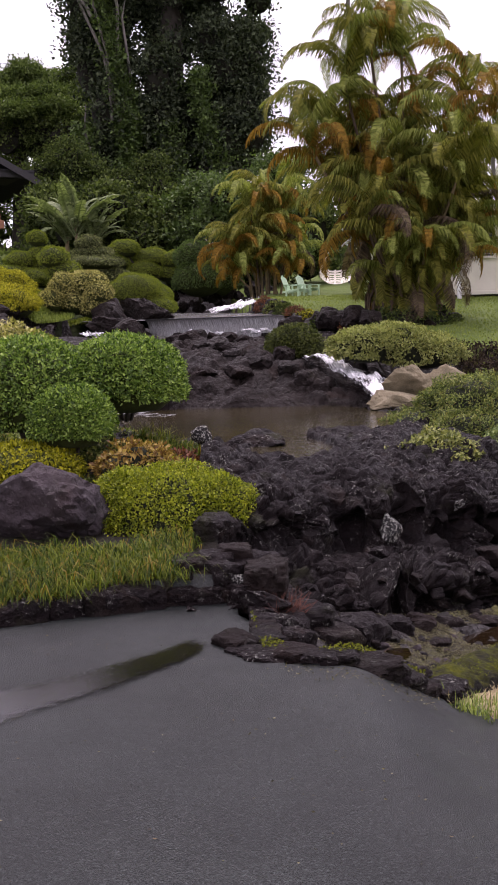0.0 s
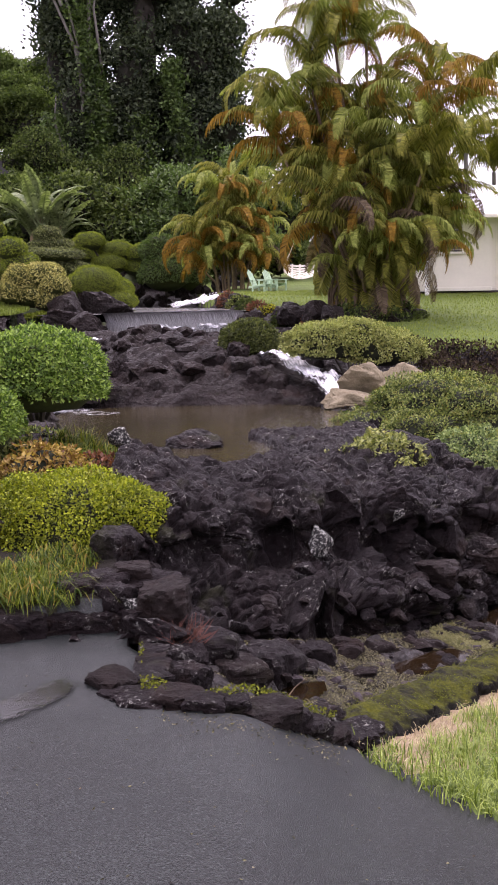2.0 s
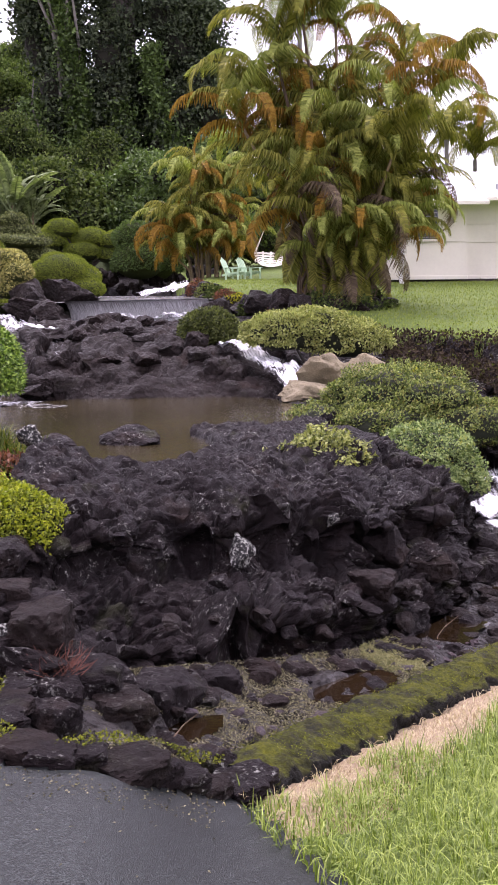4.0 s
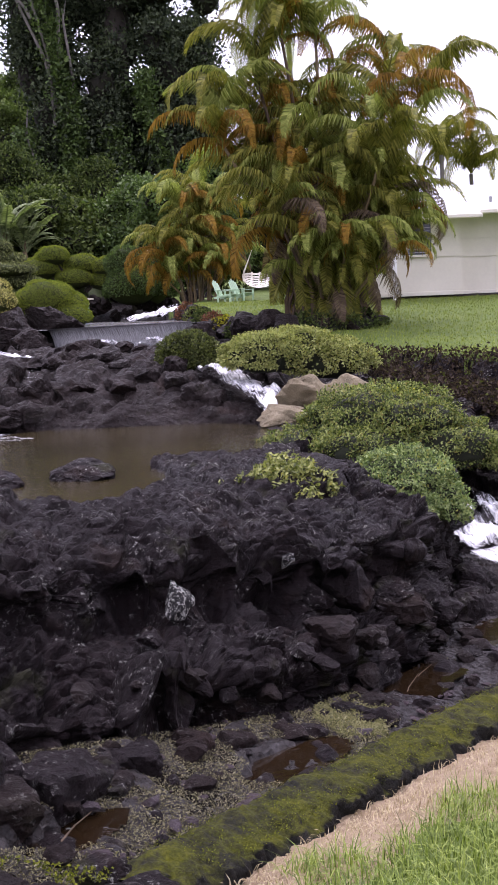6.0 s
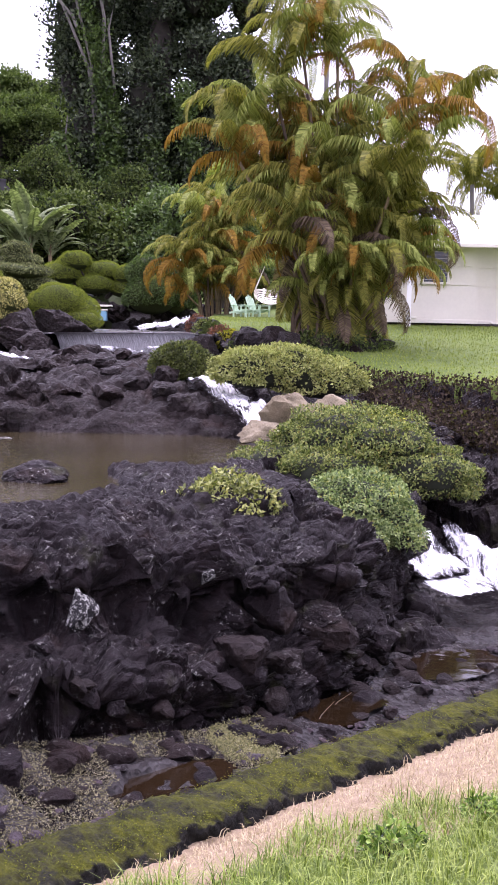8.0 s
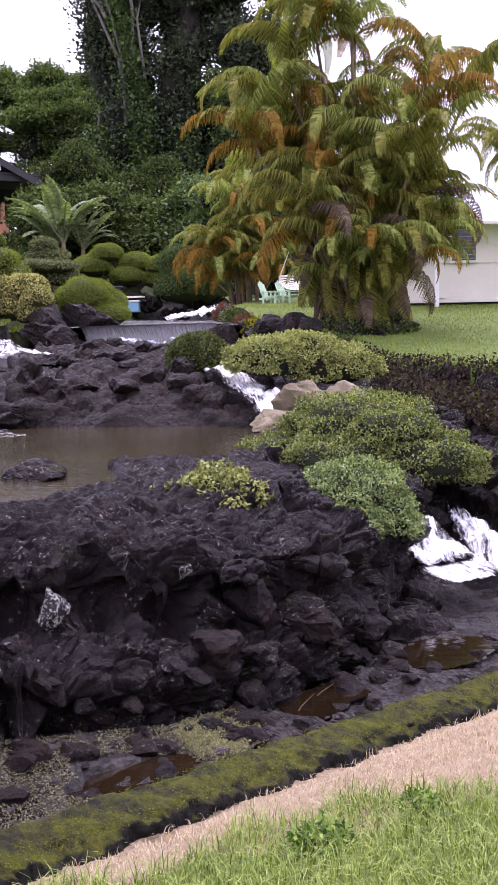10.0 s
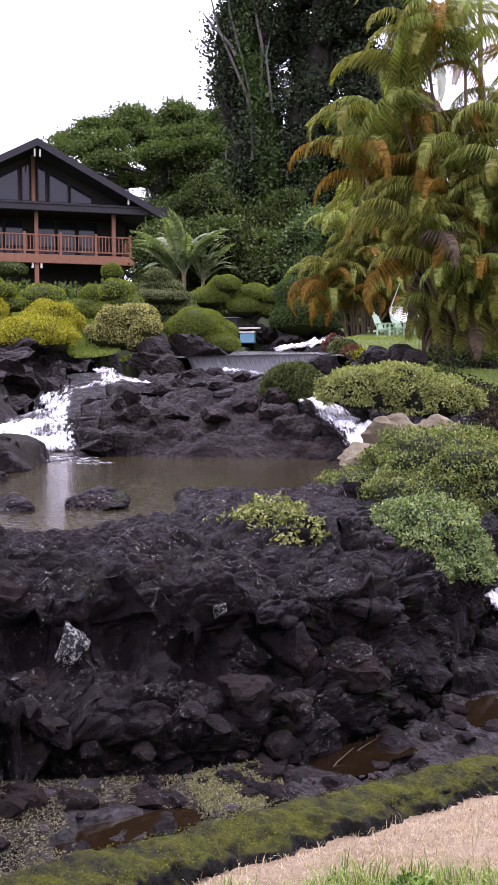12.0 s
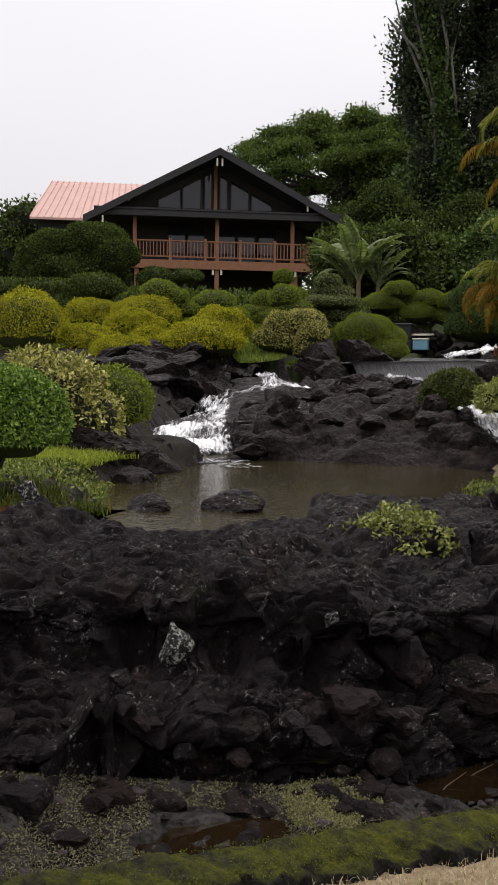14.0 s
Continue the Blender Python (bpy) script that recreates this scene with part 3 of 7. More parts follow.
    z = np.where(low, bed, z)
    kind = np.where(low, 3, kind)
    wide = (x > 4.0) & (kerb_d(x, y) < 0) & (y < 12.2)
    z = np.where(wide, np.minimum(z, -0.98), z)
    kind = np.where(wide, 3, kind)
    front = y <= front_y(x)
    z = np.where(front, fore_z(x, y), z)
    edge = np.interp(y, [0, 1.0, 4.6, 5.1, 5.3, 6.1, 6.5], [5.1, 4.4, 2.05, 1.78, 1.69, 1.42, 1.36])
    kd = kerb_d(x, y)
    z = np.where(front & (kd > 0.1) & (x > 1.3), z - 0.055 * ss(0.75, 0.46, kd), z)
    kind = np.where(front, np.where(x < edge, 0, np.where(kd < 0.2 + np.interp(x, [1.5, 2.5, 3.6, 4.3, 6], [0.8, 0.84, 1.2, 1.8, 2.2]) + 0.1 * np.sin(x * 4.1) + 0.04 * np.sin(x * 11), 1, 2)), kind)
    return z, kind


def block(p, s):
    """Broken, blocky rock relief at p: steps between cells, with cracks."""
    d, c = noise.voronoi(p * s)
    step = noise.noise(c[0] * 3.3) * 0.9
    crack = max(0.0, 1 - (d[1] - d[0]) * 5)
    return step - 0.7 * crack * crack


def height(x, y):
    z, k = lie(np.array([x]), np.array([y]))
    return float(z[0])


def rough_land(xs, ys):
    gx, gy = np.meshgrid(xs, ys)
    z, k = lie(gx, gy)
    flat_z, flat_k = z.ravel(), k.ravel()
    px, py = gx.ravel(), gy.ravel()
    near = np.minimum.reduce([along(px, py, line)[0] for line in (FALL_LEFT, FALL_RIGHT, GORGE, GORGE_SIDE)])
    sink = np.where((near < 1.3) | (pool_f(px, py) < 1.4), 0.28, 0.75)
    for i in range(len(flat_z)):
        kk = flat_k[i]
        p = Vector((px[i], py[i], flat_z[i]))
        if py[i] > 60 or abs(px[i]) > 30:
            continue
        if kk == 5:
            flat_z[i] -= sink[i]
        elif kk == 3:
            flat_z[i] += 0.06 * fbm(p * 2.2) + 0.035 * fbm(p * 7)
        elif kk in (4, 7):
            flat_z[i] += 0.06 * fbm(p * 1.1)
        elif kk == 0:
            flat_z[i] += 0.006 * fbm(p * 0.8)
        elif kk in (1, 2):
            flat_z[i] += 0.015 * fbm(p * 1.5)
    return gx, gy, flat_z.reshape(gx.shape), flat_k.reshape(gx.shape)


def spaced(stops):
    """Coordinates from stops of (from, to, step)."""
    out = []
    for a, b, s in stops:
        out += list(np.arange(a, b - 1e-6, s))
    return np.array(out + [stops[-1][1]])


GX = spaced([(-2500, -500, 500), (-500, -100, 100), (-100, -40, 20), (-40, -12, 2.0), (-12, -4, 0.4), (-4, 0, 0.08), (0, 5, 0.07), (5, 8, 0.15), (8, 14, 0.6), (14, 40, 4), (40, 100, 20), (100, 500, 100), (500, 2500, 500)])
GY = spaced([(-2500, -500, 500), (-500, -100, 100), (-100, -20, 20), (-20, -4, 2), (-4, 5.4, 0.2), (5.4, 13, 0.06), (13, 21, 0.12), (21, 34, 0.22), (34, 60, 1.0), (60, 100, 8), (100, 500, 100), (500, 2500, 500)])
gx, gy, gz, gk = rough_land(GX, GY)
ny, nx = gx.shape
quad = (np.arange(ny - 1)[:, None] * nx + np.arange(nx - 1)[None, :]).ravel()
g_faces = np.stack([quad, quad + 1, quad + 1 + nx, quad + nx], 1)
g_mesh = mesh_of("ground", np.stack([gx.ravel(), gy.ravel(), gz.ravel()], 1), g_faces, smooth=True)
for m_ in (ASPHALT, DRY, TURF, BED, SOIL, LAVA, TURF, GREENBED):
    g_mesh.materials.append(m_)
cx_, cy_ = gx.ravel()[g_faces].mean(1), gy.ravel()[g_faces].mean(1)
g_mesh.polygons.foreach_set("material_index", lie(cx_, cy_)[1].astype(np.int32))
ground = tagged(new("ground", g_mesh), "sloping ground of asphalt, dry grass, lava rock and lawn", "ground", kind="structure")


def sheet(name, x0, x1, y0, y1, z, inside, material, label, step=0.12, category="water"):
    """A level sheet of water where inside(x, y) holds."""
    xs, ys = np.arange(x0, x1 + step, step), np.arange(y0, y1 + step, step)
    ax, ay = np.meshgrid(xs, ys)
    n = len(xs)
    q = (np.arange(len(ys) - 1)[:, None] * n + np.arange(n - 1)[None, :]).ravel()
    f = np.stack([q, q + 1, q + 1 + n, q + n], 1)
    mx, my = ax.ravel()[f].mean(1), ay.ravel()[f].mean(1)
    f = f[inside(mx, my)]
    v = np.stack([ax.ravel(), ay.ravel(), np.full(ax.size, z)], 1)
    used = np.unique(f)
    remap = np.zeros(len(v), int)
    remap[used] = np.arange(len(used))
    return tagged(put(name, mesh_of(name, v[used], remap[f], smooth=True), material), label, category, kind="structure")


sheet("water_pool", -3.6, 3.4, 11.4, 21.2, POOL_Z, lambda x, y: (pool_f(x, y) < 1.25) | (along(x, y, FALL_LEFT)[0] < 0.8) & (y < 21.8), POOLW, "murky brown water of the lower garden pool")
for ax, ay, ra, rb, wz in PUDDLES:
    sheet("water_stream", ax - 1, ax + 1, ay - 1, ay + 1, wz, lambda x, y: (puddle_f(x, y, ax, ay, ra, rb) < 1.3) & (kerb_d(x, y) < 0.03), STREAMW, "shallow brown stream water lying beside the kerb", 0.03)


def ribbon(name, line, widths, material, label, bumpy=0.1, sub=9, lift=0.06, seed=0, along_n=60, parent=None, splash=0.0, steps=0, foam=None, strength=1.0):
    """Falling water along a line of (x, y, z) points."""
    p = np.array(line, float)
    s = np.concatenate([[0], np.cumsum(np.linalg.norm(np.diff(p, axis=0), axis=1))])
    t = np.linspace(0, s[-1], along_n)
    c = np.stack([np.interp(t, s, p[:, k]) for k in range(3)], 1)
    for _ in range(3):
        c[1:-1] = (c[:-2] + c[1:-1] * 2 + c[2:]) / 4
    if steps:
        u = t / s[-1] * steps
        c[:, 2] = c[:, 2] + 0.5 * (s[-1] and (p[0, 2] - p[-1, 2])) / steps * np.sin(2 * math.pi * u) / math.pi
    w = np.interp(t, s, widths)
    d = np.gradient(c, axis=0)
    side = unit(np.stack([d[:, 1], -d[:, 0], np.zeros(len(d))], 1))
    vs, uv, rim = [], [], []
    for i in range(along_n):
        for k in range(sub + 1):
            q = (k / sub - 0.5)
            pt = Vector(c[i] + side[i] * w[i] * q)
            edge = 1 - (2 * q) ** 2
            pt.z += lift + min(0.05, 0.4 * bumpy) * edge + bumpy * (fbm(pt * 2.6 + Vector((seed, 0, 0))) + 0.5 * fbm(pt * 9)) * (0.35 + edge)
            vs.append(pt)
            uv.append((w[i] * q, t[i]))
            rim.append((strength * min(1, 2.2 * (1 - abs(2 * q))) * min(1, 4 * i / along_n, 9 * (along_n - 1 - i) / along_n + 0.15), splash * max(0, 1 - (along_n - i) / (0.25 * along_n))))
    q = (np.arange(along_n - 1)[:, None] * (sub + 1) + np.arange(sub)[None, :]).ravel()
    f = np.stack([q, q + 1, q + 2 + sub, q + 1 + sub], 1)
    me = mesh_of(name, np.array(vs), f, np.array(uv), True)
    me.uv_layers.new(name="rim").data.foreach_set("uv", np.array(rim, np.float32)[f.ravel()].ravel())
    ob = put(name, me, material, parent)
    if foam:
        ribbon("foam", foam, [1.0, 1.3, 0.8], material, "", 0.02, 12, 0.03, seed + 3, 40, ob)
    return ob if parent else tagged(ob, label, "waterfall")


left_fall = ribbon("cascade", FALL_LEFT, [0.6, 0.6, 0.7, 0.9, 1.5, 2.2, 2.7], FOAM, "white water cascading over dark lava into the pool", 0.09, 18, seed=2, along_n=150, splash=0.5, steps=4, strength=0.86)
ribbon("pool_foam", [(-3.0, 20.6, 0.43), (-2.5, 19.8, 0.43), (-1.9, 19.1, 0.43), (-1.2, 18.6, 0.43)], [2.4, 1.9, 1.2, 0.5], FOAM, "", 0.008, 14, lift=0.012, seed=31, along_n=60, parent=left_fall, strength=0.8)
ribbon("thin_branch", FALL_THIN, [0.35, 0.4, 0.6, 0.9], FOAM, "", 0.05, 8, seed=14, along_n=50, parent=left_fall, strength=0.72)
ribbon("branch", FALL_BRANCH, [0.5, 0.5, 0.35], FOAM, "", 0.08, 8, seed=12, along_n=40, parent=left_fall, splash=0.6)
ribbon("cascade", FALL_RIGHT, [0.8, 0.9, 1.0, 1.1, 1.15, 1.2], FOAM, "narrow white cascade between rocks and a hedge", 0.14, 12, seed=5, along_n=110, splash=0.3, steps=5, lift=0.12)
ribbon("cascade", GORGE, [0.35, 0.5, 0.8, 0.9], FOAM, "white water rushing down beside the retaining wall", 0.12, 12, seed=9, along_n=80, splash=0.4, steps=2)
ribbon("cascade", GORGE_SIDE, [0.45, 0.6, 0.9, 1.3], FOAM, "white water spilling from under the low bush", 0.11, 16, seed=19, along_n=90, splash=0.5, steps=2, foam=[(4.8, 14.1, -0.66), (5.0, 13.8, -0.7), (5.15, 13.5, -0.76)])
WEIR = [(-3.0, 31.2), (1.15, 28.0)]


def weir():
    """The broad upper weir: a thin sheet over a level lip."""
    n, vs, uv = 60, [], []
    prof = [(0.35, 0.02), (0.0, 0.0), (-0.1, -0.06), (-0.2, -0.26), (-0.3, -0.62)]
    ax, ay = WEIR[0]
    bx, by = WEIR[1]
    nrm = Vector((by - ay, -(bx - ax), 0)).normalized()
    for i in range(n + 1):
        t = i / n
        c = Vector((ax + (bx - ax) * t, ay + (by - ay) * t, 2.38))
        for k, (o, dz) in enumerate(prof):
            v = c + nrm * o * 1.0 + Vector((0, 0, dz)) + nrm * 0.05 * noise.noise(Vector((t * 14, k, 0)))
            vs.append(v)
            uv.append((t * 5, k * 0.2))
    m = len(prof)
    q = (np.arange(n)[:, None] * m + np.arange(m - 1)[None, :]).ravel()
    return mesh_of("weir", np.array(vs), np.stack([q, q + 1, q + 1 + m, q + m], 1), np.array(uv), True)


tagged(put("weir_waterfall", weir(), THIN), "thin curtain of water over a low weir", "waterfall")
tagged(put("water_upper", mesh_of("water_upper", [(-3.4, 31.3, 2.37), (1.3, 27.9, 2.37), (1.6, 31, 2.38), (0.9, 36, 2.6), (-3.0, 41, 2.75), (-5.5, 40, 2.6), (-5.5, 34, 2.4)], [(0, 1, 2), (0, 2, 3), (0, 3, 4), (0, 4, 5), (0, 5, 6)]), UPPERW), "rippled upper stream above the weir", "water", kind="structure")
tagged(put("water_middle", mesh_of("water_middle", [(-3.0, 30.9, 1.78), (-2.0, 28.0, 1.78), (0.8, 26.6, 1.78), (1.3, 27.6, 1.78)], [(0, 1, 2, 3)]), UPPERW), "foaming water below the weir", "water", kind="structure")
ribbon("rapid_water", [(0.75, 39.2, 3.1), (0.2, 37.8, 2.92), (-0.5, 36.6, 2.72), (-1.3, 35.8, 2.6)], [1.2, 1.5, 1.5, 0.8], FOAM, "white rapids entering the upper stream", 0.12, 12, seed=3)
ribbon("weir_foam", [(-2.4, 30.2, 1.8), (-0.6, 28.9, 1.8), (1.1, 27.6, 1.8)], [0.7, 0.6, 0.9], FOAM, "white foam at the foot of the weir", 0.12, 6, lift=0.12, seed=4)


# ---- rock ----
def pillow(p, s):
    """Rounded masses of rock with deep joints between them, 0 to 1."""
    d, c = noise.voronoi(p * s)
    e = min(1.0, (d[1] - d[0]) * 1.4)
    return math.sqrt(e) * (0.75 + 0.5 * noise.noise(c[0] * 3.3))


CAVES = [(Vector((1.38, 8.66, -0.52)), 0.32, 0.42), (Vector((1.66, 9.76, 0.16)), 0.26, 0.32), (Vector((1.05, 9.5, 0.14)), 0.2, 0.24), (Vector((2.2, 10.25, -0.08)), 0.26, 0.3), (Vector((0.7, 8.5, -0.35)), 0.18, 0.18), (Vector((2.75, 10.75, -0.35)), 0.2, 0.2)]


def slabs(p, s):
    """Tilted, flat-faced blocks of rock with narrow deep joints, about 0 to 1."""
    q = p * s
    d, c = noise.voronoi(q)
    o = c[0]
    lean = Vector((noise.noise(o * 2.7), noise.noise(o * 2.7 + Vector((4, 0, 0))), noise.noise(o * 2.7 + Vector((0, 4, 0)))))
    return min(1.0, (d[1] - d[0]) * 4.5) * (0.6 + 0.6 * noise.noise(o * 3.3) + 0.75 * lean.dot(q - o))


def ledge_relief(p, steep=1.0):
    """Height of the near outcrop's broken, blocky lava at p; steep: 0 on its smooth top, 1 on its face."""
    w = p + 0.1 * Vector((noise.noise(p * 2.3), noise.noise(p * 2.3 + Vector((5, 0, 0))), noise.noise(p * 2.3 + Vector((0, 5, 0)))))
    w.z *= 1.7
    h = steep * (0.19 * slabs(w, 1.35) + 0.115 * slabs(w + Vector((7, 3, 1)), 2.9) - 0.16) + 0.052 * slabs(w + Vector((1, 8, 4)), 6.5) + 0.016 * slabs(w + Vector((3, 1, 9)), 14) - 0.02
    for cave, r, deep in CAVES:
        dd = (p - cave).length / r
        if dd < 2.5:
            h -= deep * math.exp(-dd * dd)
    return h + 0.05 * fbm(p * 1.7, 3) + 0.018 * fbm(p * 9, 4) + 0.006 * fbm(p * 26, 2)


def relief(p, big=1.0):
    """Height of fused, broken lava at p."""
    w = p + 0.22 * Vector((noise.noise(p * 1.3), noise.noise(p * 1.3 + Vector((5, 0, 0))), noise.noise(p * 1.3 + Vector((0, 5, 0)))))
    w.z *= 2.1
    h = 0.36 * big * pillow(w, 0.95) + 0.16 * big * pillow(w + Vector((7, 3, 1)), 2.2) + 0.1 * big * block(w, 2.6) + 0.035 * block(w + Vector((1, 8, 4)), 6.2) - 0.22 * big
    for cave, r, deep in CAVES:
        dd = (p - cave).length / r
        if dd < 2.5:
            h -= deep * math.exp(-dd * dd)
    return h + 0.06 * fbm(p * 1.7, 5) + 0.026 * fbm(p * 8, 4) + 0.006 * fbm(p * 26, 2)


def outcrop(name, px, py, big, material, label, keep, smooth=False):
    """A broken rock surface over the land at the grid px, py."""
    z, k = lie(px, py)
    e = 0.03
    dzx = (lie(px + e, py)[0] - lie(px - e, py)[0]) / (2 * e)
    dzy = (lie(px, py + e)[0] - lie(px, py - e)[0]) / (2 * e)
    nr = np.stack([-dzx, -dzy, np.ones_like(z)], -1)
    nr = nr / np.linalg.norm(nr, axis=-1, keepdims=True)
    nr[..., 2] *= 0.75
    pts = np.stack([px, py, z], -1)
    rows, cols = px.shape
    flat_p, flat_n = pts.reshape(-1, 3), nr.reshape(-1, 3)
    wet = np.minimum(1, np.maximum(0.15, (pool_f(px, py) - 0.95) * 2.2)).ravel()
    out = np.empty_like(flat_p)
    for i in range(len(flat_p)):
        p = Vector(flat_p[i])
        out[i] = flat_p[i] + flat_n[i] * (relief(p, big) * wet[i] - 0.03)
    q = (np.arange(rows - 1)[:, None] * cols + np.arange(cols - 1)[None, :]).ravel()
    f = np.stack([q, q + 1, q + 1 + cols, q + cols], 1)
    f = f[keep(px.ravel()[f].mean(1), py.ravel()[f].mean(1))]
    used = np.unique(f)
    remap = np.zeros(len(out), int)
    remap[used] = np.arange(len(used))
    return tagged(put(name, mesh_of(name, out[used], remap[f], smooth=smooth), material), label, "rock")



def ledges(us, counts=(16, 30, 34, 30, 22, 20, 22, 64, 40, 80)):
    """The outcrop's ledged face: undercut foot, lower bulge, ledge, recess under a brow, and crest, for columns at us."""
    xs = np.array([-0.45, 0.1, 0.9, 1.5, 1.9, 2.6, 3.5, 4.6])

    def knots(ys, zs, jog=0.1):
        cell = (us + 0.12 * np.array([noise.noise(Vector((u * 3.1, ys[1], 1.0))) for u in us])) / 0.46 + ys[2]
        k, f = np.floor(cell), cell - np.floor(cell)
        step = lambda q: np.sin(q * 91.7 + ys[3] * 37.1)
        wob = 1.15 * jog * (step(k) + (step(k + 1) - step(k)) * ss(0.8, 1.0, f))
        wob = wob + np.array([jog * 0.8 * noise.noise(Vector((u * 2.3, jog * 40, ys[0]))) for u in us])
        return np.interp(us, xs, ys) + wob, np.interp(us, xs, zs) + 0.35 * wob

    foot = base_y(us)
    rows = [(foot + 0.12, bed_z(us, foot) - 0.25), (foot + 0.1, bed_z(us, foot) + 0.1)]
    rows.append(knots([7.5, 7.75, 8.5, 8.5, 9.1, 9.85, 11.25, 14.5], [0.0, -0.05, -0.37, -0.34, -0.41, -0.51, -0.6, -0.6], 0.1))
    rows.append(knots([8.1, 8.3, 8.95, 9.17, 9.55, 10.2, 11.4, 14.55], [0.2, 0.1, -0.15, -0.17, -0.2, -0.42, -0.35, -0.4], 0.09))
    rows.append(knots([8.6, 8.6, 9.42, 9.74, 10.0, 10.62, 11.5, 14.6], [0.3, 0.22, 0.0, 0.0, -0.05, -0.38, -0.25, -0.3], 0.07))
    rows.append(knots([8.6, 8.62, 9.42, 9.74, 10.0, 10.6, 11.5, 14.62], [0.4, 0.36, 0.2, 0.22, 0.12, -0.03, -0.1, -0.1], 0.07))
    rows.append(knots([8.8, 8.7, 9.5, 9.62, 10.12, 10.4, 11.42, 14.55], [0.5, 0.46, 0.32, 0.32, 0.2, 0.08, -0.02, 0.0], 0.1))
    rows.append(knots([9.1, 8.96, 9.72, 9.84, 10.34, 10.55, 11.65, 14.7], [0.62, 0.57, 0.42, 0.43, 0.33, 0.25, 0.1, 0.1], 0.09))
    crest = knots([10.5, 10.35, 10.75, 10.9, 11.1, 11.4, 12.5, 15.2], [0.86, 0.76, 0.63, 0.62, 0.46, 0.34, 0.24, 0.28], 0.06)
    rows.append(crest)
    for g in (0.15, 1.0):
        y = crest[0] + 0.3 + g * np.maximum(0.5, 15.4 - crest[0])
        rows.append((y, lie(us, y)[0]))
    yy, zz = [], []
    for (y0, z0), (y1, z1), n in zip(rows, rows[1:], counts):
        for t in np.arange(n) / n:
            yy.append(y0 + (y1 - y0) * t)
            zz.append(z0 + (z1 - z0) * t)
    y, z = np.array(yy), np.array(zz)
    gone = ss(0.15, 0.9, y - crest[0][None, :])
    z = z * (1 - gone) + lie(np.broadcast_to(us, y.shape), y)[0] * gone
    for _ in range(5):
        y[1:-1] = (y[:-2] + 2 * y[1:-1] + y[2:]) / 4
        z[1:-1] = (z[:-2] + 2 * z[1:-1] + z[2:]) / 4
    return np.stack([np.broadcast_to(us, y.shape), y, z], -1)


def ledge_rock():
    base = ledges(np.linspace(-0.45, 4.7, 340))
    nr = np.cross(np.gradient(base, axis=1), np.gradient(base, axis=0))
    nr = nr / np.maximum(np.linalg.norm(nr, axis=-1, keepdims=True), 1e-9)
    for _ in range(14):
        nr[1:-1] = (nr[:-2] + nr[1:-1] + nr[2:]) / 3
        nr[:, 1:-1] = (nr[:, :-2] + nr[:, 1:-1] + nr[:, 2:]) / 3
    nr = nr / np.maximum(np.linalg.norm(nr, axis=-1, keepdims=True), 1e-9)
    rows, cols = base.shape[:2]
    p3, n3 = base.reshape(-1, 3), nr.reshape(-1, 3)
    wet = np.clip((pool_f(p3[:, 0], p3[:, 1]) - 0.95) * 2.2, 0.15, 1)
    steep = 1.0 - 0.55 * ss(0.75, 0.95, n3[:, 2])
    out = np.empty_like(p3)
    for i in range(len(p3)):
        out[i] = p3[i] + n3[i] * (ledge_relief(Vector(p3[i]), steep[i]) * wet[i])
    q = (np.arange(rows - 1)[:, None] * cols + np.arange(cols - 1)[None, :]).ravel()
    f = np.stack([q, q + 1, q + 1 + cols, q + cols], 1)
    mx, my = p3[:, 0][f].mean(1), p3[:, 1][f].mean(1)
    f = f[(pool_f(mx, my) > 0.8) & (lawn_d(mx, my) < -0.4)]
    used = np.unique(f)
    remap = np.zeros(len(out), int)
    remap[used] = np.arange(len(used))
    me = mesh_of("lava_outcrop", out[used], remap[f], smooth=True)
    me.set_sharp_from_angle(angle=radians(38))
    return tagged(put("lava_outcrop", me, LAVA), "fused black lava outcrop between pool and stream", "rock")


lava_body = ledge_rock()
ux, ud = np.meshgrid(np.arange(-3.6, 3.4, 0.055), np.arange(20.0, 29.6, 0.065))
island_body = outcrop("lava_island", ux, ud, 1.1, LAVA_FAR, "dark lava island between the two cascades", lambda x, y: (lie(x, y)[1] == 5) & (along(x, y, FALL_LEFT)[0] > 0.45) & (along(x, y, FALL_BRANCH)[0] > 0.2) & (weir_d(x, y) < -1.3), True)
ux, ud = np.meshgrid(np.arange(-9.5, -0.4, 0.08), np.arange(11.5, 34.0, 0.1))
outcrop("lava_bank", ux, ud, 1.6, LAVA_FAR, "dark lava bank under the garden beds", lambda x, y: (pool_f(x, y) > 0.85) & (x < np.interp(y, [11.5, 14, 18, 20, 22, 27, 34], [-0.9, -1.6, -2.4, -4.3, -5.4, -5.2, -6.2])) & (x > np.interp(y, [11.5, 14, 18, 20, 22, 26, 34], [-1.6, -2.6, -3.4, -4.4, -7.2, -9.0, -9.5])) & (along(x, y, FALL_LEFT)[0] > 0.8))
ux, ud = np.meshgrid(np.arange(2.4, 7.0, 0.07), np.arange(12.4, 23.0, 0.08))
gorge_body = outcrop("lava_gorge", ux, ud, 1.2, LAVA, "wet black lava walls of the side cascade", lambda x, y: (pool_f(x, y) > 1.0) & (lawn_d(x, y) < 0.2) & (along(x, y, GORGE)[0] > 0.4) & (along(x, y, GORGE_SIDE)[0] > 0.3) & (y > base_y(x) + 0.2))


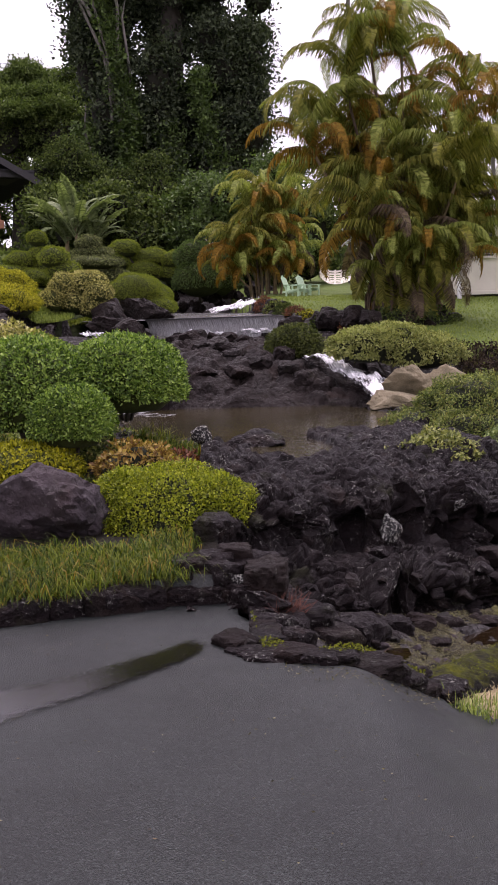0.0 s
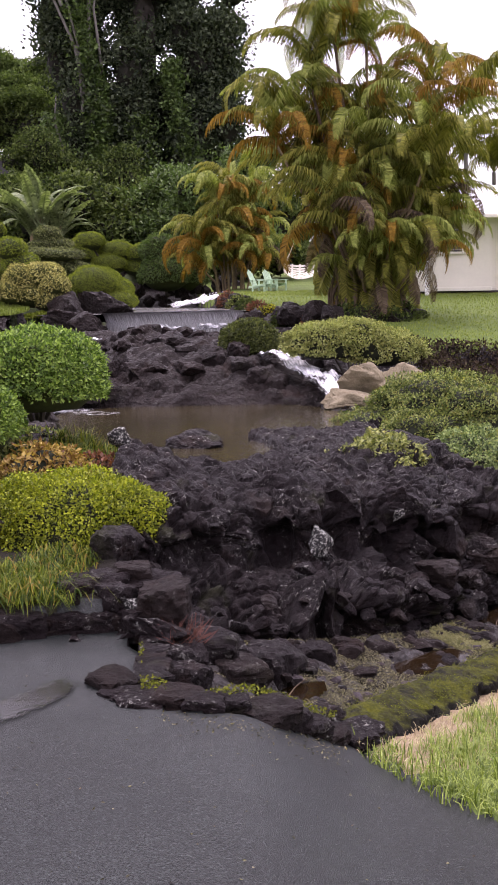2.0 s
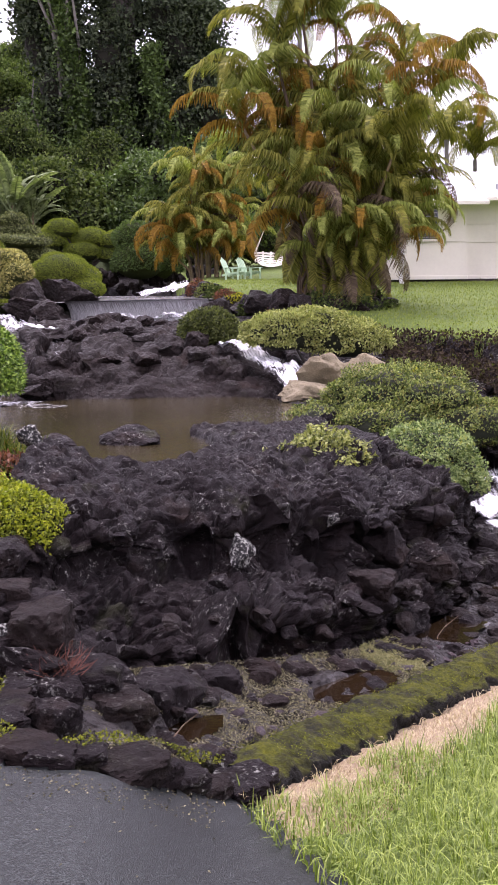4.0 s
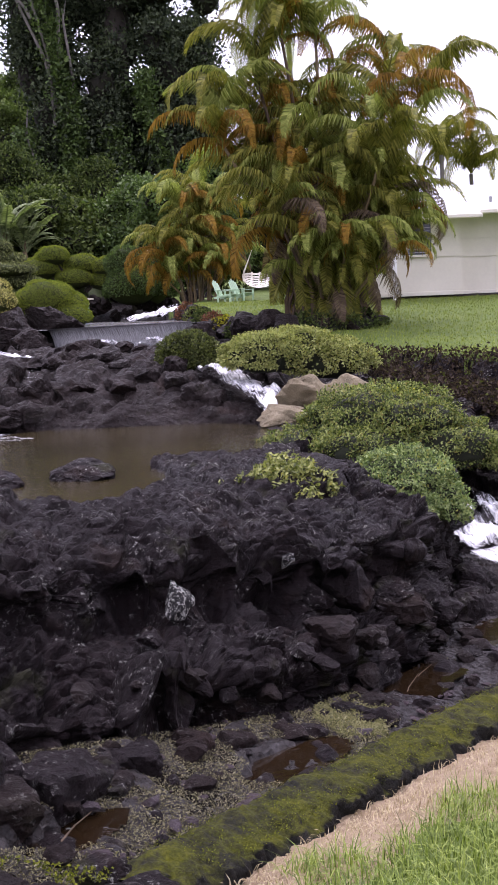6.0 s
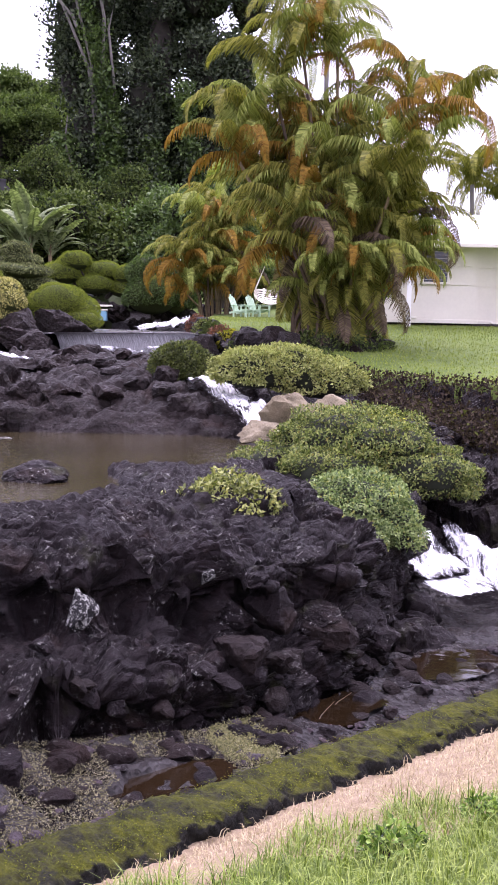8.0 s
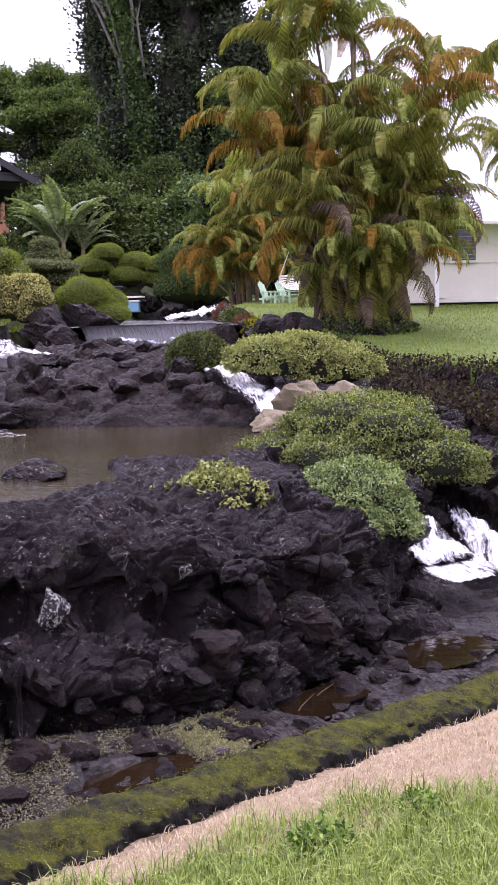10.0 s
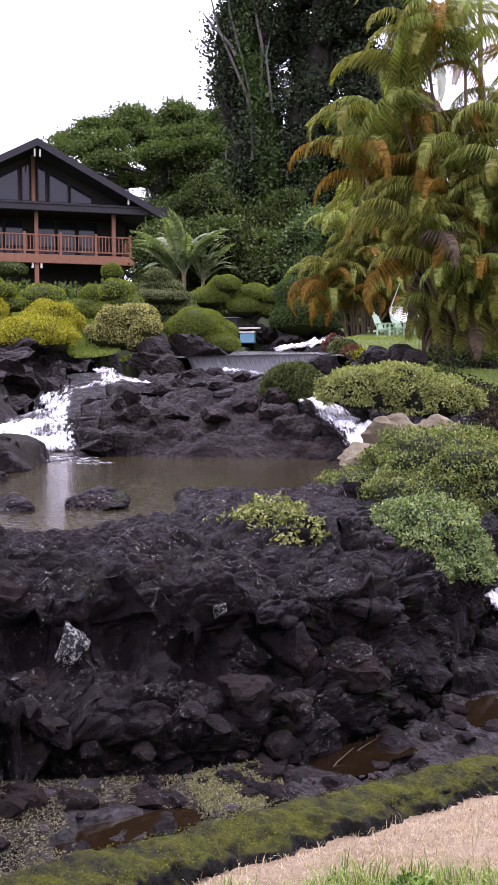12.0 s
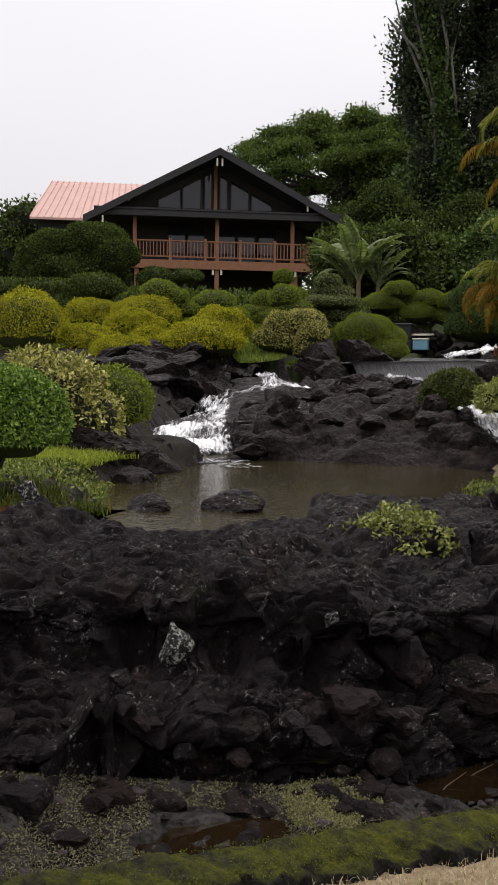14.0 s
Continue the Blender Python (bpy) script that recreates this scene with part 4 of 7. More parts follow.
def crag(seed, sub=4, planes=15, rough=0.13, boxy=False, chips=1.0):
    """An angular, weathered lump of lava about 1 m in radius."""
    rng = np.random.default_rng(seed)
    nrm = unit(rng.normal(size=(planes, 3)))
    h = rng.uniform(0.55, 0.95, planes)
    d, f = ICO[sub]
    if boxy:
        nrm = np.concatenate([np.eye(3), -np.eye(3), nrm[:5]])
        h = np.concatenate([rng.uniform(0.8, 0.92, 6), rng.uniform(0.95, 1.15, 5)])
    r = np.full(len(d), 1.25)
    for n_, h_ in zip(nrm, h):
        c = d @ n_
        r = np.where(c > 0.05, np.minimum(r, h_ / np.maximum(c, 0.05)), r)
    v = d * r[:, None]
    out = np.empty_like(v)
    for i in range(len(v)):
        p = Vector(v[i]) + Vector((seed * 3.1, 0, 0))
        out[i] = v[i] * (1 + rough * fbm(p * 1.6, 5) + 0.07 * chips * block(p, 2.2) + 0.04 * chips * block(p, 5.5) + 0.03 * fbm(p * 9, 3))
    me = mesh_of("lava_boulder", out, f, smooth=True)
    me.set_sharp_from_angle(angle=radians(24))
    return me


CRAGS = [crag(s, 5 if s in (3, 4) else 4, 11 + s % 6) for s in range(10)]
SMALL = [crag(40 + s, 3, 12) for s in range(6)]


BLOCKY = [crag(80 + s, 4, 10, 0.09, True) for s in range(6)]


def with_material(me, material):
    c = me.copy()
    c.materials.clear()
    c.materials.append(material)
    return c


ROCKS = {m.name: [with_material(c, m) for c in CRAGS] for m in (LAVA, LAVA_FAR, LAVA_BROWN, LAVA_GREY, TAN_ROCK, LICHEN_ROCK)}
BLOCKS = {m.name: [with_material(c, m) for c in BLOCKY] for m in (LAVA, LAVA_FAR, LAVA_BROWN, TAN_ROCK)}
STONES = {m.name: [with_material(c, m) for c in SMALL] for m in (LAVA, LAVA_FAR, LAVA_BROWN, LAVA_GREY, TAN_ROCK, LICHEN_ROCK)}


def boulder(x, y, size, material=LAVA, seed=0, sink=0.35, squash=0.7, label="craggy black lava boulder with pale lichen specks", group="lava boulders", z=None, name="lava_boulder", small=False, turn=None, kit=None):
    rng = random.Random(seed)
    ob = new(name, (kit or (STONES if small else ROCKS))[material.name][seed % (6 if small or kit else 10)])
    sx, sy = size * rng.uniform(0.85, 1.25), size * rng.uniform(0.8, 1.15)
    sz = size * squash * rng.uniform(0.85, 1.15)
    zz = height(x, y) if z is None else z
    lean = 0.07 if kit else 0.25
    e = Euler((rng.uniform(-lean, lean), rng.uniform(-lean, lean), rng.uniform(0, 6.28) if turn is None else turn))
    ob.matrix_basis = Matrix.LocRotScale((x, y, zz + sz * (1 - 2 * sink) * 0.8), e, (sx, sy, sz))
    return tagged(ob, label, "rock", group)


def embedded(body, rock):
    """Makes a rock a part of the outcrop that it is fused into."""
    for key in list(rock.keys()):
        del rock[key]
    rock.name = "rock"
    rock.parent = body


def scatter_rocks():
    rng = random.Random(5)
    seed = 0
    for i in range(20):
        x = rng.uniform(-0.15, 4.2)
        d = rng.uniform(0.0, 3.6) if i % 3 else rng.uniform(-0.1, 0.5)
        y = float(base_y(x)) + d
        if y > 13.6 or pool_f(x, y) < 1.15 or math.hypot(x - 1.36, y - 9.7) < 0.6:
            continue
        size = rng.uniform(0.08, 0.24)
        embedded(lava_body, boulder(x, y, size, LAVA if rng.random() < 0.75 else LAVA_BROWN, seed, 0.68, rng.uniform(0.5, 0.8)))
        seed += 1
    for i in range(60):
        x, y = rng.uniform(-3.2, 2.6), rng.uniform(20.2, 28.5)
        p = np.array([x]), np.array([y])
        if along(*p, FALL_LEFT)[0][0] < 1.2 or along(*p, FALL_RIGHT)[0][0] < 0.75 or weir_d(*p)[0] > -2.2:
            continue
        embedded(island_body, boulder(x, y, rng.uniform(0.15, 0.38), LAVA_FAR if rng.random() < 0.6 else LAVA_BROWN, seed, 0.66, rng.uniform(0.6, 0.85)))
        seed += 1
    for i in range(50):
        y = rng.uniform(16, 33)
        x = float(np.interp(y, [13, 15, 18, 20, 22, 26, 30, 33], [-1.3, -2.1, -3.1, -5.1, -6.6, -7.2, -8.0, -9.0])) + rng.uniform(-0.7, 0.25)
        boulder(x, y, rng.uniform(0.25, 0.6), LAVA_FAR, seed, 0.45, rng.uniform(0.45, 0.7), "dark lava rock on the stream's bank", "bank rocks")
        seed += 1
    for i in range(26):
        y = rng.uniform(23.5, 30.5)
        x = float(np.interp(y, [23, 26, 30], [-5.6, -6.3, -7.0])) + rng.uniform(-2.6, 0.7)
        boulder(x, y, rng.uniform(0.55, 1.0), LAVA_FAR, 900 + i, 0.6, rng.uniform(0.24, 0.4), "broad dark lava slab below the clipped domes", "bank slabs")
    for i in range(34):
        y = rng.uniform(13.2, 21)
        x = float(np.interp(y, [12, 13.6, 15.8, 18, 21], [4.3, 4.2, 5.0, 5.6, 5.6])) + rng.uniform(-0.4, 0.2)
        embedded(gorge_body, boulder(x, y, rng.uniform(0.15, 0.3), LAVA, seed, 0.45, rng.uniform(0.5, 0.8)))
        seed += 1
    for i in range(150):
        x = rng.uniform(0.5, 5.2)
        y = float(front_y(x)) + rng.random() ** 0.7 * (float(base_y(x)) - float(front_y(x))) + 0.2
        if x > 4.2:
            y = rng.uniform(10.4, 13.0)
        boulder(x, y, rng.uniform(0.04, 0.13), LAVA_BROWN if rng.random() < 0.5 else LAVA, seed, 0.35, 0.6, "small wet stone lying in the stream bed", "stream stones", name="stone", small=True)
        seed += 1
    boulder(1.17, 6.72, 0.13, LAVA, 21, 0.35, 0.6, "dark stone capping the kerb's end", "", z=-0.42)
    for i, (x, y, r) in enumerate([(-0.45, 7.5, 0.15), (-0.2, 7.42, 0.13), (-0.25, 7.6, 0.15), (-0.1, 7.75, 0.17), (-0.25, 8.2, 0.16), (0.25, 7.0, 0.18), (0.15, 7.45, 0.2), (0.3, 6.7, 0.14), (0.4, 7.25, 0.22), (0.62, 7.1, 0.17), (0.85, 7.45, 0.2), (1.2, 8.0, 0.17), (1.5, 8.45, 0.14)]):
        boulder(x, y, r, LAVA if i % 3 else LAVA_BROWN, 500 + i, 0.4, 0.8, "dark lava rock at the outcrop's foot", "foot rocks", z=max(-0.6, height(x, y)) - 0.02, kit=BLOCKS)
    boulder(-0.02, 7.36, 0.125, LICHEN_ROCK, 9, 0.3, 0.9, "pale lichen-crusted end stone of the edging", "", z=0.08)
    big = boulder(-1.9, 8.75, 0.6, LAVA_GREY, 3, 0.3, 0.8, "large grey-purple lava boulder on the bank", "", z=0.3)
    big.data = with_material(crag(31, 5, 14, 0.12, False, 0.45), LAVA_GREY)
    boulder(0.2, 13.75, 0.34, LAVA, 4, 0.4, 0.52, "flat wet rock standing in the pool", "", z=POOL_Z - 0.01)
    boulder(-0.75, 13.4, 0.26, LAVA, 5, 0.4, 0.5, "flat wet rock at the pool's edge", "", z=POOL_Z - 0.02)
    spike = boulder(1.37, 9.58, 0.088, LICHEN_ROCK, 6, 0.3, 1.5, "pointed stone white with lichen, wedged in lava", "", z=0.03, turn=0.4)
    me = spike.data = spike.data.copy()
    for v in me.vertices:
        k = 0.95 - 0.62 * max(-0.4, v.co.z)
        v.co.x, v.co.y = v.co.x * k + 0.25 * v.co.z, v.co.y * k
    for x, y, r, z in ((-2.7, 17.3, 0.5, 0.36), (-3.5, 18.6, 0.5, 0.4), (-2.2, 16.0, 0.34, 0.34), (-2.6, 22.5, 0.55, 0.7), (-2.9, 23.7, 0.5, 1.05)):
        boulder(x, y, r, LAVA_FAR, int(r * 97), 0.42, 0.7, "dark wet lava rock beside the pool", "pool rocks", z=z, kit=BLOCKS)
    boulder(2.26, 10.45, 0.05, LICHEN_ROCK, 13, 0.3, 1.4, "small white-crusted stone on the lava ledge", "", z=0.1)
    boulder(-0.44, 10.6, 0.12, LICHEN_ROCK, 7, 0.2, 0.8, "small lichen-covered stone by the pool", "", z=0.84)
    boulder(3.35, 19.9, 0.46, TAN_ROCK, 2, 0.35, 1.1, "tan weathered rock with an upright broken face", "", z=0.78, turn=0.5)
    boulder(3.85, 19.6, 0.46, TAN_ROCK, 5, 0.4, 0.8, "broad tan rock slab beside the hedge", "", z=0.7, turn=-0.2)
    boulder(3.0, 19.2, 0.5, TAN_ROCK, 8, 0.45, 0.5, "low tan rock sloping to the pool's edge", "", z=0.55, turn=0.9)
    for i in range(22):
        y = 25.5 + i * 0.55
        x = float(np.interp(y, [22, 24, 27, 30, 36, 45], [5.8, 4.9, 4.2, 2.4, 0.9, -0.3])) - 0.15 + rng.uniform(-0.15, 0.1)
        boulder(x, y, rng.uniform(0.28, 0.5), LAVA_FAR, 600 + i, 0.45, 0.75, "dark lava rock edging the upper lawn", "lawn edge rocks")
    for i in range(12):
        boulder(4.25 + rng.uniform(-0.25, 0.3), 12.4 + i * 0.15, rng.uniform(0.16, 0.3), LAVA, 700 + i, 0.4, 0.9, "wet black lava rock beside the cascade", "gorge rocks")
    for i in range(11):
        a = 3.4 + i * 0.28
        boulder(4.9 + 1.25 * math.cos(a), 29.9 + 1.0 * math.sin(a), rng.uniform(0.28, 0.45), LAVA_FAR if i % 2 else LAVA_BROWN, 800 + i, 0.42, 0.7, "dark rock at the palms' foot", "palm foot rocks")
    boulder(-3.35, 30.9, 0.62, LAVA_FAR, 41, 0.4, 0.8, "dark rock at the weir's end", "", z=1.95)
    boulder(-4.0, 31.6, 0.7, LAVA_FAR, 43, 0.4, 0.75, "dark rock beside the weir", "", z=2.1)
    boulder(1.45, 27.5, 0.42, LAVA_FAR, 47, 0.4, 0.8, "dark rock at the weir's end", "", z=1.9)
    boulder(-3.1, 33.2, 0.75, LAVA_FAR, 9, 0.35, 0.8, "dark pile of lava rock above the weir", "", z=2.5)
    boulder(-4.2, 32.4, 0.7, LAVA_FAR, 11, 0.35, 0.7, "dark lava rock above the weir", "", z=2.4)


scatter_rocks()


def edging():
    """Lava stones set along the drive, each one by itself."""
    rng = random.Random(12)
    for line, n, size in (([(-3.6, 6.55), (-1.9, 6.9), (-1.2, 7.16), (-0.5, 7.37), (0.0, 7.42)], 26, 0.19), ([(-0.16, 6.36), (0.05, 6.07), (0.42, 5.97), (0.75, 5.97), (1.0, 6.2), (1.25, 6.44), (1.42, 6.62)], 12, 0.14), ([(0.05, 7.3), (0.09, 6.95), (0.1, 6.6), (0.1, 6.3)], 6, 0.11)):
        p = np.array(line)
        s = np.concatenate([[0], np.cumsum(np.linalg.norm(np.diff(p, axis=0), axis=1))])
        for i in range(n):
            t = s[-1] * (i + 0.5) / n
            x, y = np.interp(t, s, p[:, 0]), np.interp(t, s, p[:, 1])
            x1, y1 = np.interp(t + 0.1, s, p[:, 0]), np.interp(t + 0.1, s, p[:, 1])
            slope = math.atan2(y1 - y, x1 - x) if t + 0.1 < s[-1] else 0.8
            boulder(float(x) + rng.uniform(-0.03, 0.03), float(y) + rng.uniform(-0.03, 0.05), size * rng.uniform(0.85, 1.15), LAVA if i % 3 else LAVA_BROWN, rng.randrange(1000), 0.38, 0.62 if n == 26 else rng.uniform(0.3, 0.48), "dark lava edging stone along the drive", "edging stones", z=(0.015 if n == 26 else -0.02) + float(fore_z(np.array(x), np.array(y - 0.15))), name="edging_stone", turn=slope + rng.uniform(-0.15, 0.15), kit=BLOCKS)


edging()


def kerb():
    """The long mossy concrete kerb, rounded and broken at its edges."""
    d = Vector((0.671, 0.741, 0))
    n_ = Vector((0.741, -0.671, 0))
    prof = [(-0.02, -0.6), (-0.03, -0.1), (0.02, 0.0), (0.08, 0.03), (0.16, 0.035), (0.24, 0.03), (0.32, 0.025), (0.39, 0.0), (0.42, -0.06), (0.43, -0.2)]
    rows = 420
    pk = np.linspace(0, len(prof) - 1, 24)
    prof = list(zip(np.interp(pk, range(len(prof)), [q[0] for q in prof]).tolist(), np.interp(pk, range(len(prof)), [q[1] for q in prof]).tolist()))
    vs = []
    for i in range(rows + 1):
        s = -0.02 + 7.5 * i / rows
        base = Vector((1.12, 6.77, 0)) + d * s
        for k, (o, h) in enumerate(prof):
            p = base + n_ * o
            p.z = float(np.interp(p.x, [1, 1.5, 4.5, 7], [-0.4, -0.45, -0.8, -1.05])) + h
            w = 0.03 if 3 < k < 16 else 0.07
            if k > 0:
                p += Vector((noise.noise(p * 3), noise.noise(p * 3 + Vector((9, 0, 0))), 0.7 * noise.noise(p * 2.5 + Vector((0, 9, 0))))) * w + Vector((0, 0, 0.02 * fbm(p * 7) + 0.016 * fbm(p * 22)))
                if k > 14:
                    p += n_ * (0.05 * fbm(p * 9)) + Vector((0, 0, 0.03 * fbm(p * 13 + Vector((3, 0, 0)))))
            vs.append(p)
    m = len(prof)
    q = (np.arange(rows)[:, None] * m + np.arange(m - 1)[None, :]).ravel()
    return mesh_of("kerb", np.array(vs), np.stack([q, q + 1, q + 1 + m, q + m], 1), smooth=True)


tagged(put("kerb", kerb(), MOSS), "low concrete kerb overgrown with yellow-green moss", "kerb", kind="structure")


# ---- planting ----
def bush(name, label, x, y, z, size, leaf_mat, leaf=0.05, count=5000, seed=0, lobes=None, flat=0.55, lump=0.1, group="", category="bush", aspect=0.55, core=True, low=-0.55, ragged=0.0):
    """A shrub of single leaves on a lumpy shell; z: its foot, size: (half width, half depth, height); lobes: (dx, dy, dz, scale) of further domes."""
    rng = np.random.default_rng(seed + 100)
    root = empty(name, pose(x, y, z), label, category, group)
    rx, ry, h = size
    domes = lobes or [(0, 0, 0, 1.0)]
    pos, out = [], []
    share = np.array([d[3] ** 2 for d in domes])
    share = share / share.sum()
    cores = []
    for (dx, dy, dz, s), k in zip(domes, share):
        n = int(count * k)
        u = unit(rng.normal(size=(n * 2, 3)))
        u = u[u[:, 2] > low][:n]
        rz = h * 0.62 * s
        c = np.array([dx * rx, dy * ry, h - rz / 1.0 + dz * h - (1 - s) * 0.1 * h])
        w = np.array([noise.noise(Vector(q * 2.3) + Vector((seed, dx * 3, dy * 3))) for q in u])
        rad = 1 + lump * w + rng.normal(size=len(u)) * 0.03
        deep = rng.random(len(u)) ** 3 * 0.16
        e = u * np.array([rx * s, ry * s, rz]) * (rad - deep)[:, None]
        p = e + c
        keep = p[:, 2] > -0.02
        if ragged:
            hole = np.array([noise.noise(Vector(q) * 3.1 + Vector((seed, 5, 1))) + 0.6 * noise.noise(Vector(q) * 8 + Vector((1, seed, 4))) for q in p])
            keep &= hole + 0.45 * u[:, 2] > -0.95 + ragged
        pos.append(p[keep])
        out.append((u / np.array([rx, ry, rz]))[keep] * min(rx, ry, rz))
        # Dark inner shell: painted shade for the leaf gaps and underside.
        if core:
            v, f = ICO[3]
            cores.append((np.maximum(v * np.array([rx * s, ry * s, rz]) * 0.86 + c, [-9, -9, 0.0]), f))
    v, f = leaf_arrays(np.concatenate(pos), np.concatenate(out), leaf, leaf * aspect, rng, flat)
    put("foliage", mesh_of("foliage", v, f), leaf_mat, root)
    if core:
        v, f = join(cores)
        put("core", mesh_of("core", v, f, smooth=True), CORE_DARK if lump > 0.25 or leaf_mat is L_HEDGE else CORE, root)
    stems = []
    for k in range(4):
        a = k * 1.6 + seed
        stems.append(tube([(0.1 * rx * math.cos(a), 0.1 * ry * math.sin(a), -0.12), (0.4 * rx * math.cos(a), 0.4 * ry * math.sin(a), h * 0.5)], [0.03, 0.015], 5))
    v, f = join(stems)
    put("stem", mesh_of("stem", v, f), BARK, root)
    return root


bush("clipped_hedge", "rounded yellow-green clipped hedge above the drive", -0.68, 8.9, -0.1, (0.7, 0.5, 0.93), L_HEDGE, 0.032, 50000, 1, [(0, 0, 0, 1), (-0.45, 0.1, -0.02, 0.7), (0.5, 0, -0.06, 0.66)], lump=0.14, ragged=0.5)
bush("round_bush", "round fresh green clipped bush on the bank", -1.37, 11.4, 1.14, (0.72, 0.72, 0.84), L_GREEN, 0.046, 22000, 2, lump=0.1, low=-0.35, ragged=0.4)
bush("round_bush", "broad fresh green bush on the bank", -2.37, 11.05, 0.98, (0.75, 0.7, 1.0), L_GREEN, 0.046, 20000, 3, ragged=0.4)
bush("round_bush", "low round green bush below taller ones", -1.8, 10.4, 0.86, (0.44, 0.42, 0.62), L_GREEN, 0.042, 15000, 4, low=-0.35, ragged=0.4)
bush("ground_cover_bush", "low yellow-green spreading bush on the bank", -2.3, 10.2, 0.5, (0.62, 0.5, 0.42), L_YELLOW, 0.045, 6000, 5)
bush("variegated_bush", "loose bush with cream-edged leaves", -4.2, 17.3, 0.9, (1.06, 0.9, 1.38), L_VARIEG, 0.09, 12000, 6, [(-0.1, 0, 0, 0.92), (0.55, -0.2, -0.36, 0.6), (-0.6, 0.2, 0.0, 0.7), (0.2, -0.3, -0.12, 0.6)], lump=0.3, flat=0.75, ragged=0.55)
bush("low_bush", "dark olive bush behind the variegated one", -3.95, 18.6, 1.1, (0.72, 0.6, 0.98), L_TOPIARY, 0.06, 4000, 61)
bush("croton_plant", "small croton with yellow and red leaves", -1.1, 10.0, 0.42, (0.4, 0.3, 0.5), L_CROTON, 0.06, 2200, 7, lump=0.35, ragged=0.6)
bush("croton_plant", "low red and orange leaved plant by the pool", -0.7, 10.5, 0.45, (0.3, 0.25, 0.3), L_RED, 0.06, 1200, 62, lump=0.3)
bush("flowering_hedge", "small dark clipped hedge beside the falls", 1.2, 23.0, 1.35, (0.62, 0.5, 0.75), L_OLIVE, 0.075, 6500, 8)
bush("flowering_hedge", "wide pale green clipped hedge over the falls", 3.3, 21.5, 0.95, (1.4, 0.75, 1.1), L_SAGE, 0.062, 28000, 9, [(-0.45, 0, 0, 0.6), (0.0, 0.05, 0.03, 0.66), (0.45, 0.05, -0.14, 0.6)], low=-0.6, lump=0.26, ragged=0.65)
bush("spreading_bush", "mixed green spreading bush on the rocks", 4.0, 16.5, 0.0, (1.5, 1.1, 1.2), L_COVER, 0.048, 62000, 10, [(-0.55, 0.25, -0.4, 0.55), (0.05, 0.15, 0.0, 0.68), (0.55, -0.25, -0.36, 0.56), (-0.15, -0.5, -0.4, 0.5), (0.75, 0, -0.62, 0.42), (-0.3, 0.4, -0.12, 0.4), (0.3, -0.3, -0.1, 0.42)], lump=0.42, flat=0.7, ragged=0.6)
bush("spreading_bush", "low pale green bush overhanging the rocks", 3.72, 13.6, -0.2, (0.74, 0.62, 0.8), L_PALE, 0.044, 32000, 11, [(0, 0, 0, 0.9), (0.4, -0.2, -0.3, 0.65), (-0.4, -0.3, -0.25, 0.6), (0.1, -0.6, -0.42, 0.5), (-0.65, 0.1, -0.4, 0.4)], lump=0.42, flat=0.7, ragged=0.55)
bush("small_bush", "small leafy bush growing on the lava rock", 2.32, 12.25, 0.28, (0.46, 0.4, 0.46), L_BRIGHT, 0.052, 6500, 12, [(0.1, 0, 0, 0.75), (-0.95, -0.05, -0.42, 0.34), (0.7, -0.1, -0.3, 0.5), (-0.2, -0.4, -0.15, 0.55), (0.3, -0.7, -0.4, 0.5)], flat=0.85, lump=0.6, core=False, ragged=0.75)
for i in range(9):
    y = 26.2 + i * 1.2
    x = float(np.interp(y, [22, 24, 27, 30, 36, 45], [5.8, 4.9, 4.2, 2.4, 0.9, -0.3])) - 0.1
    bush("border_plant", "small mixed plant at the lawn's rocky edge", x, y, height(x + 0.5, y) - 0.25, (0.35, 0.3, 0.5), (L_SHADE, L_COVER, L_RED)[i % 3] if i != 4 else L_YELLOW, 0.08, 900, 300 + i, lump=0.35, group="border plants", core=False)
bush("weed", "broad-leaved green weed in the cut grass", 3.26, 7.0, -0.4, (0.15, 0.13, 0.13), L_GREEN, 0.04, 420, 400, lump=0.5, core=False, category="weed", low=-0.2)
bush("weed", "small broad-leaved weed in the cut grass", 3.75, 7.35, -0.36, (0.1, 0.09, 0.09), L_GREEN, 0.035, 220, 401, lump=0.5, core=False, category="weed", low=-0.2)
bush("fern_clump", "small green fern beside the bushes", 4.6, 17.8, 0.5, (0.35, 0.3, 0.55), L_YELLOW, 0.1, 500, 13, lump=0.4, core=False)
for i, (x, y, z1, w) in enumerate([(-12.6, 29.3, 4.45, 2.55), (-13.7, 35.3, 4.7, 2.2), (-11.5, 35.3, 4.75, 2.4), (-10.7, 32.9, 4.1, 2.0), (-11.2, 30.5, 3.5, 2.3), (-9.3, 29.3, 3.05, 2.05), (-9.3, 31.2, 3.4, 1.7), (-7.7, 32.9, 4.15, 1.95), (-7.3, 30.5, 3.55, 2.5)]):
    low_z = min(height(x, y), z1 - 0.9)
    bush("clipped_dome", "clipped yellow-green dome in the upper garden bed", x, y, low_z - 0.1, (w / 2, w / 2.2, z1 - low_z + 0.1), L_DOME, 0.062, 15000, 20 + i, lump=0.2, group="clipped domes", low=-0.3, ragged=0.5)


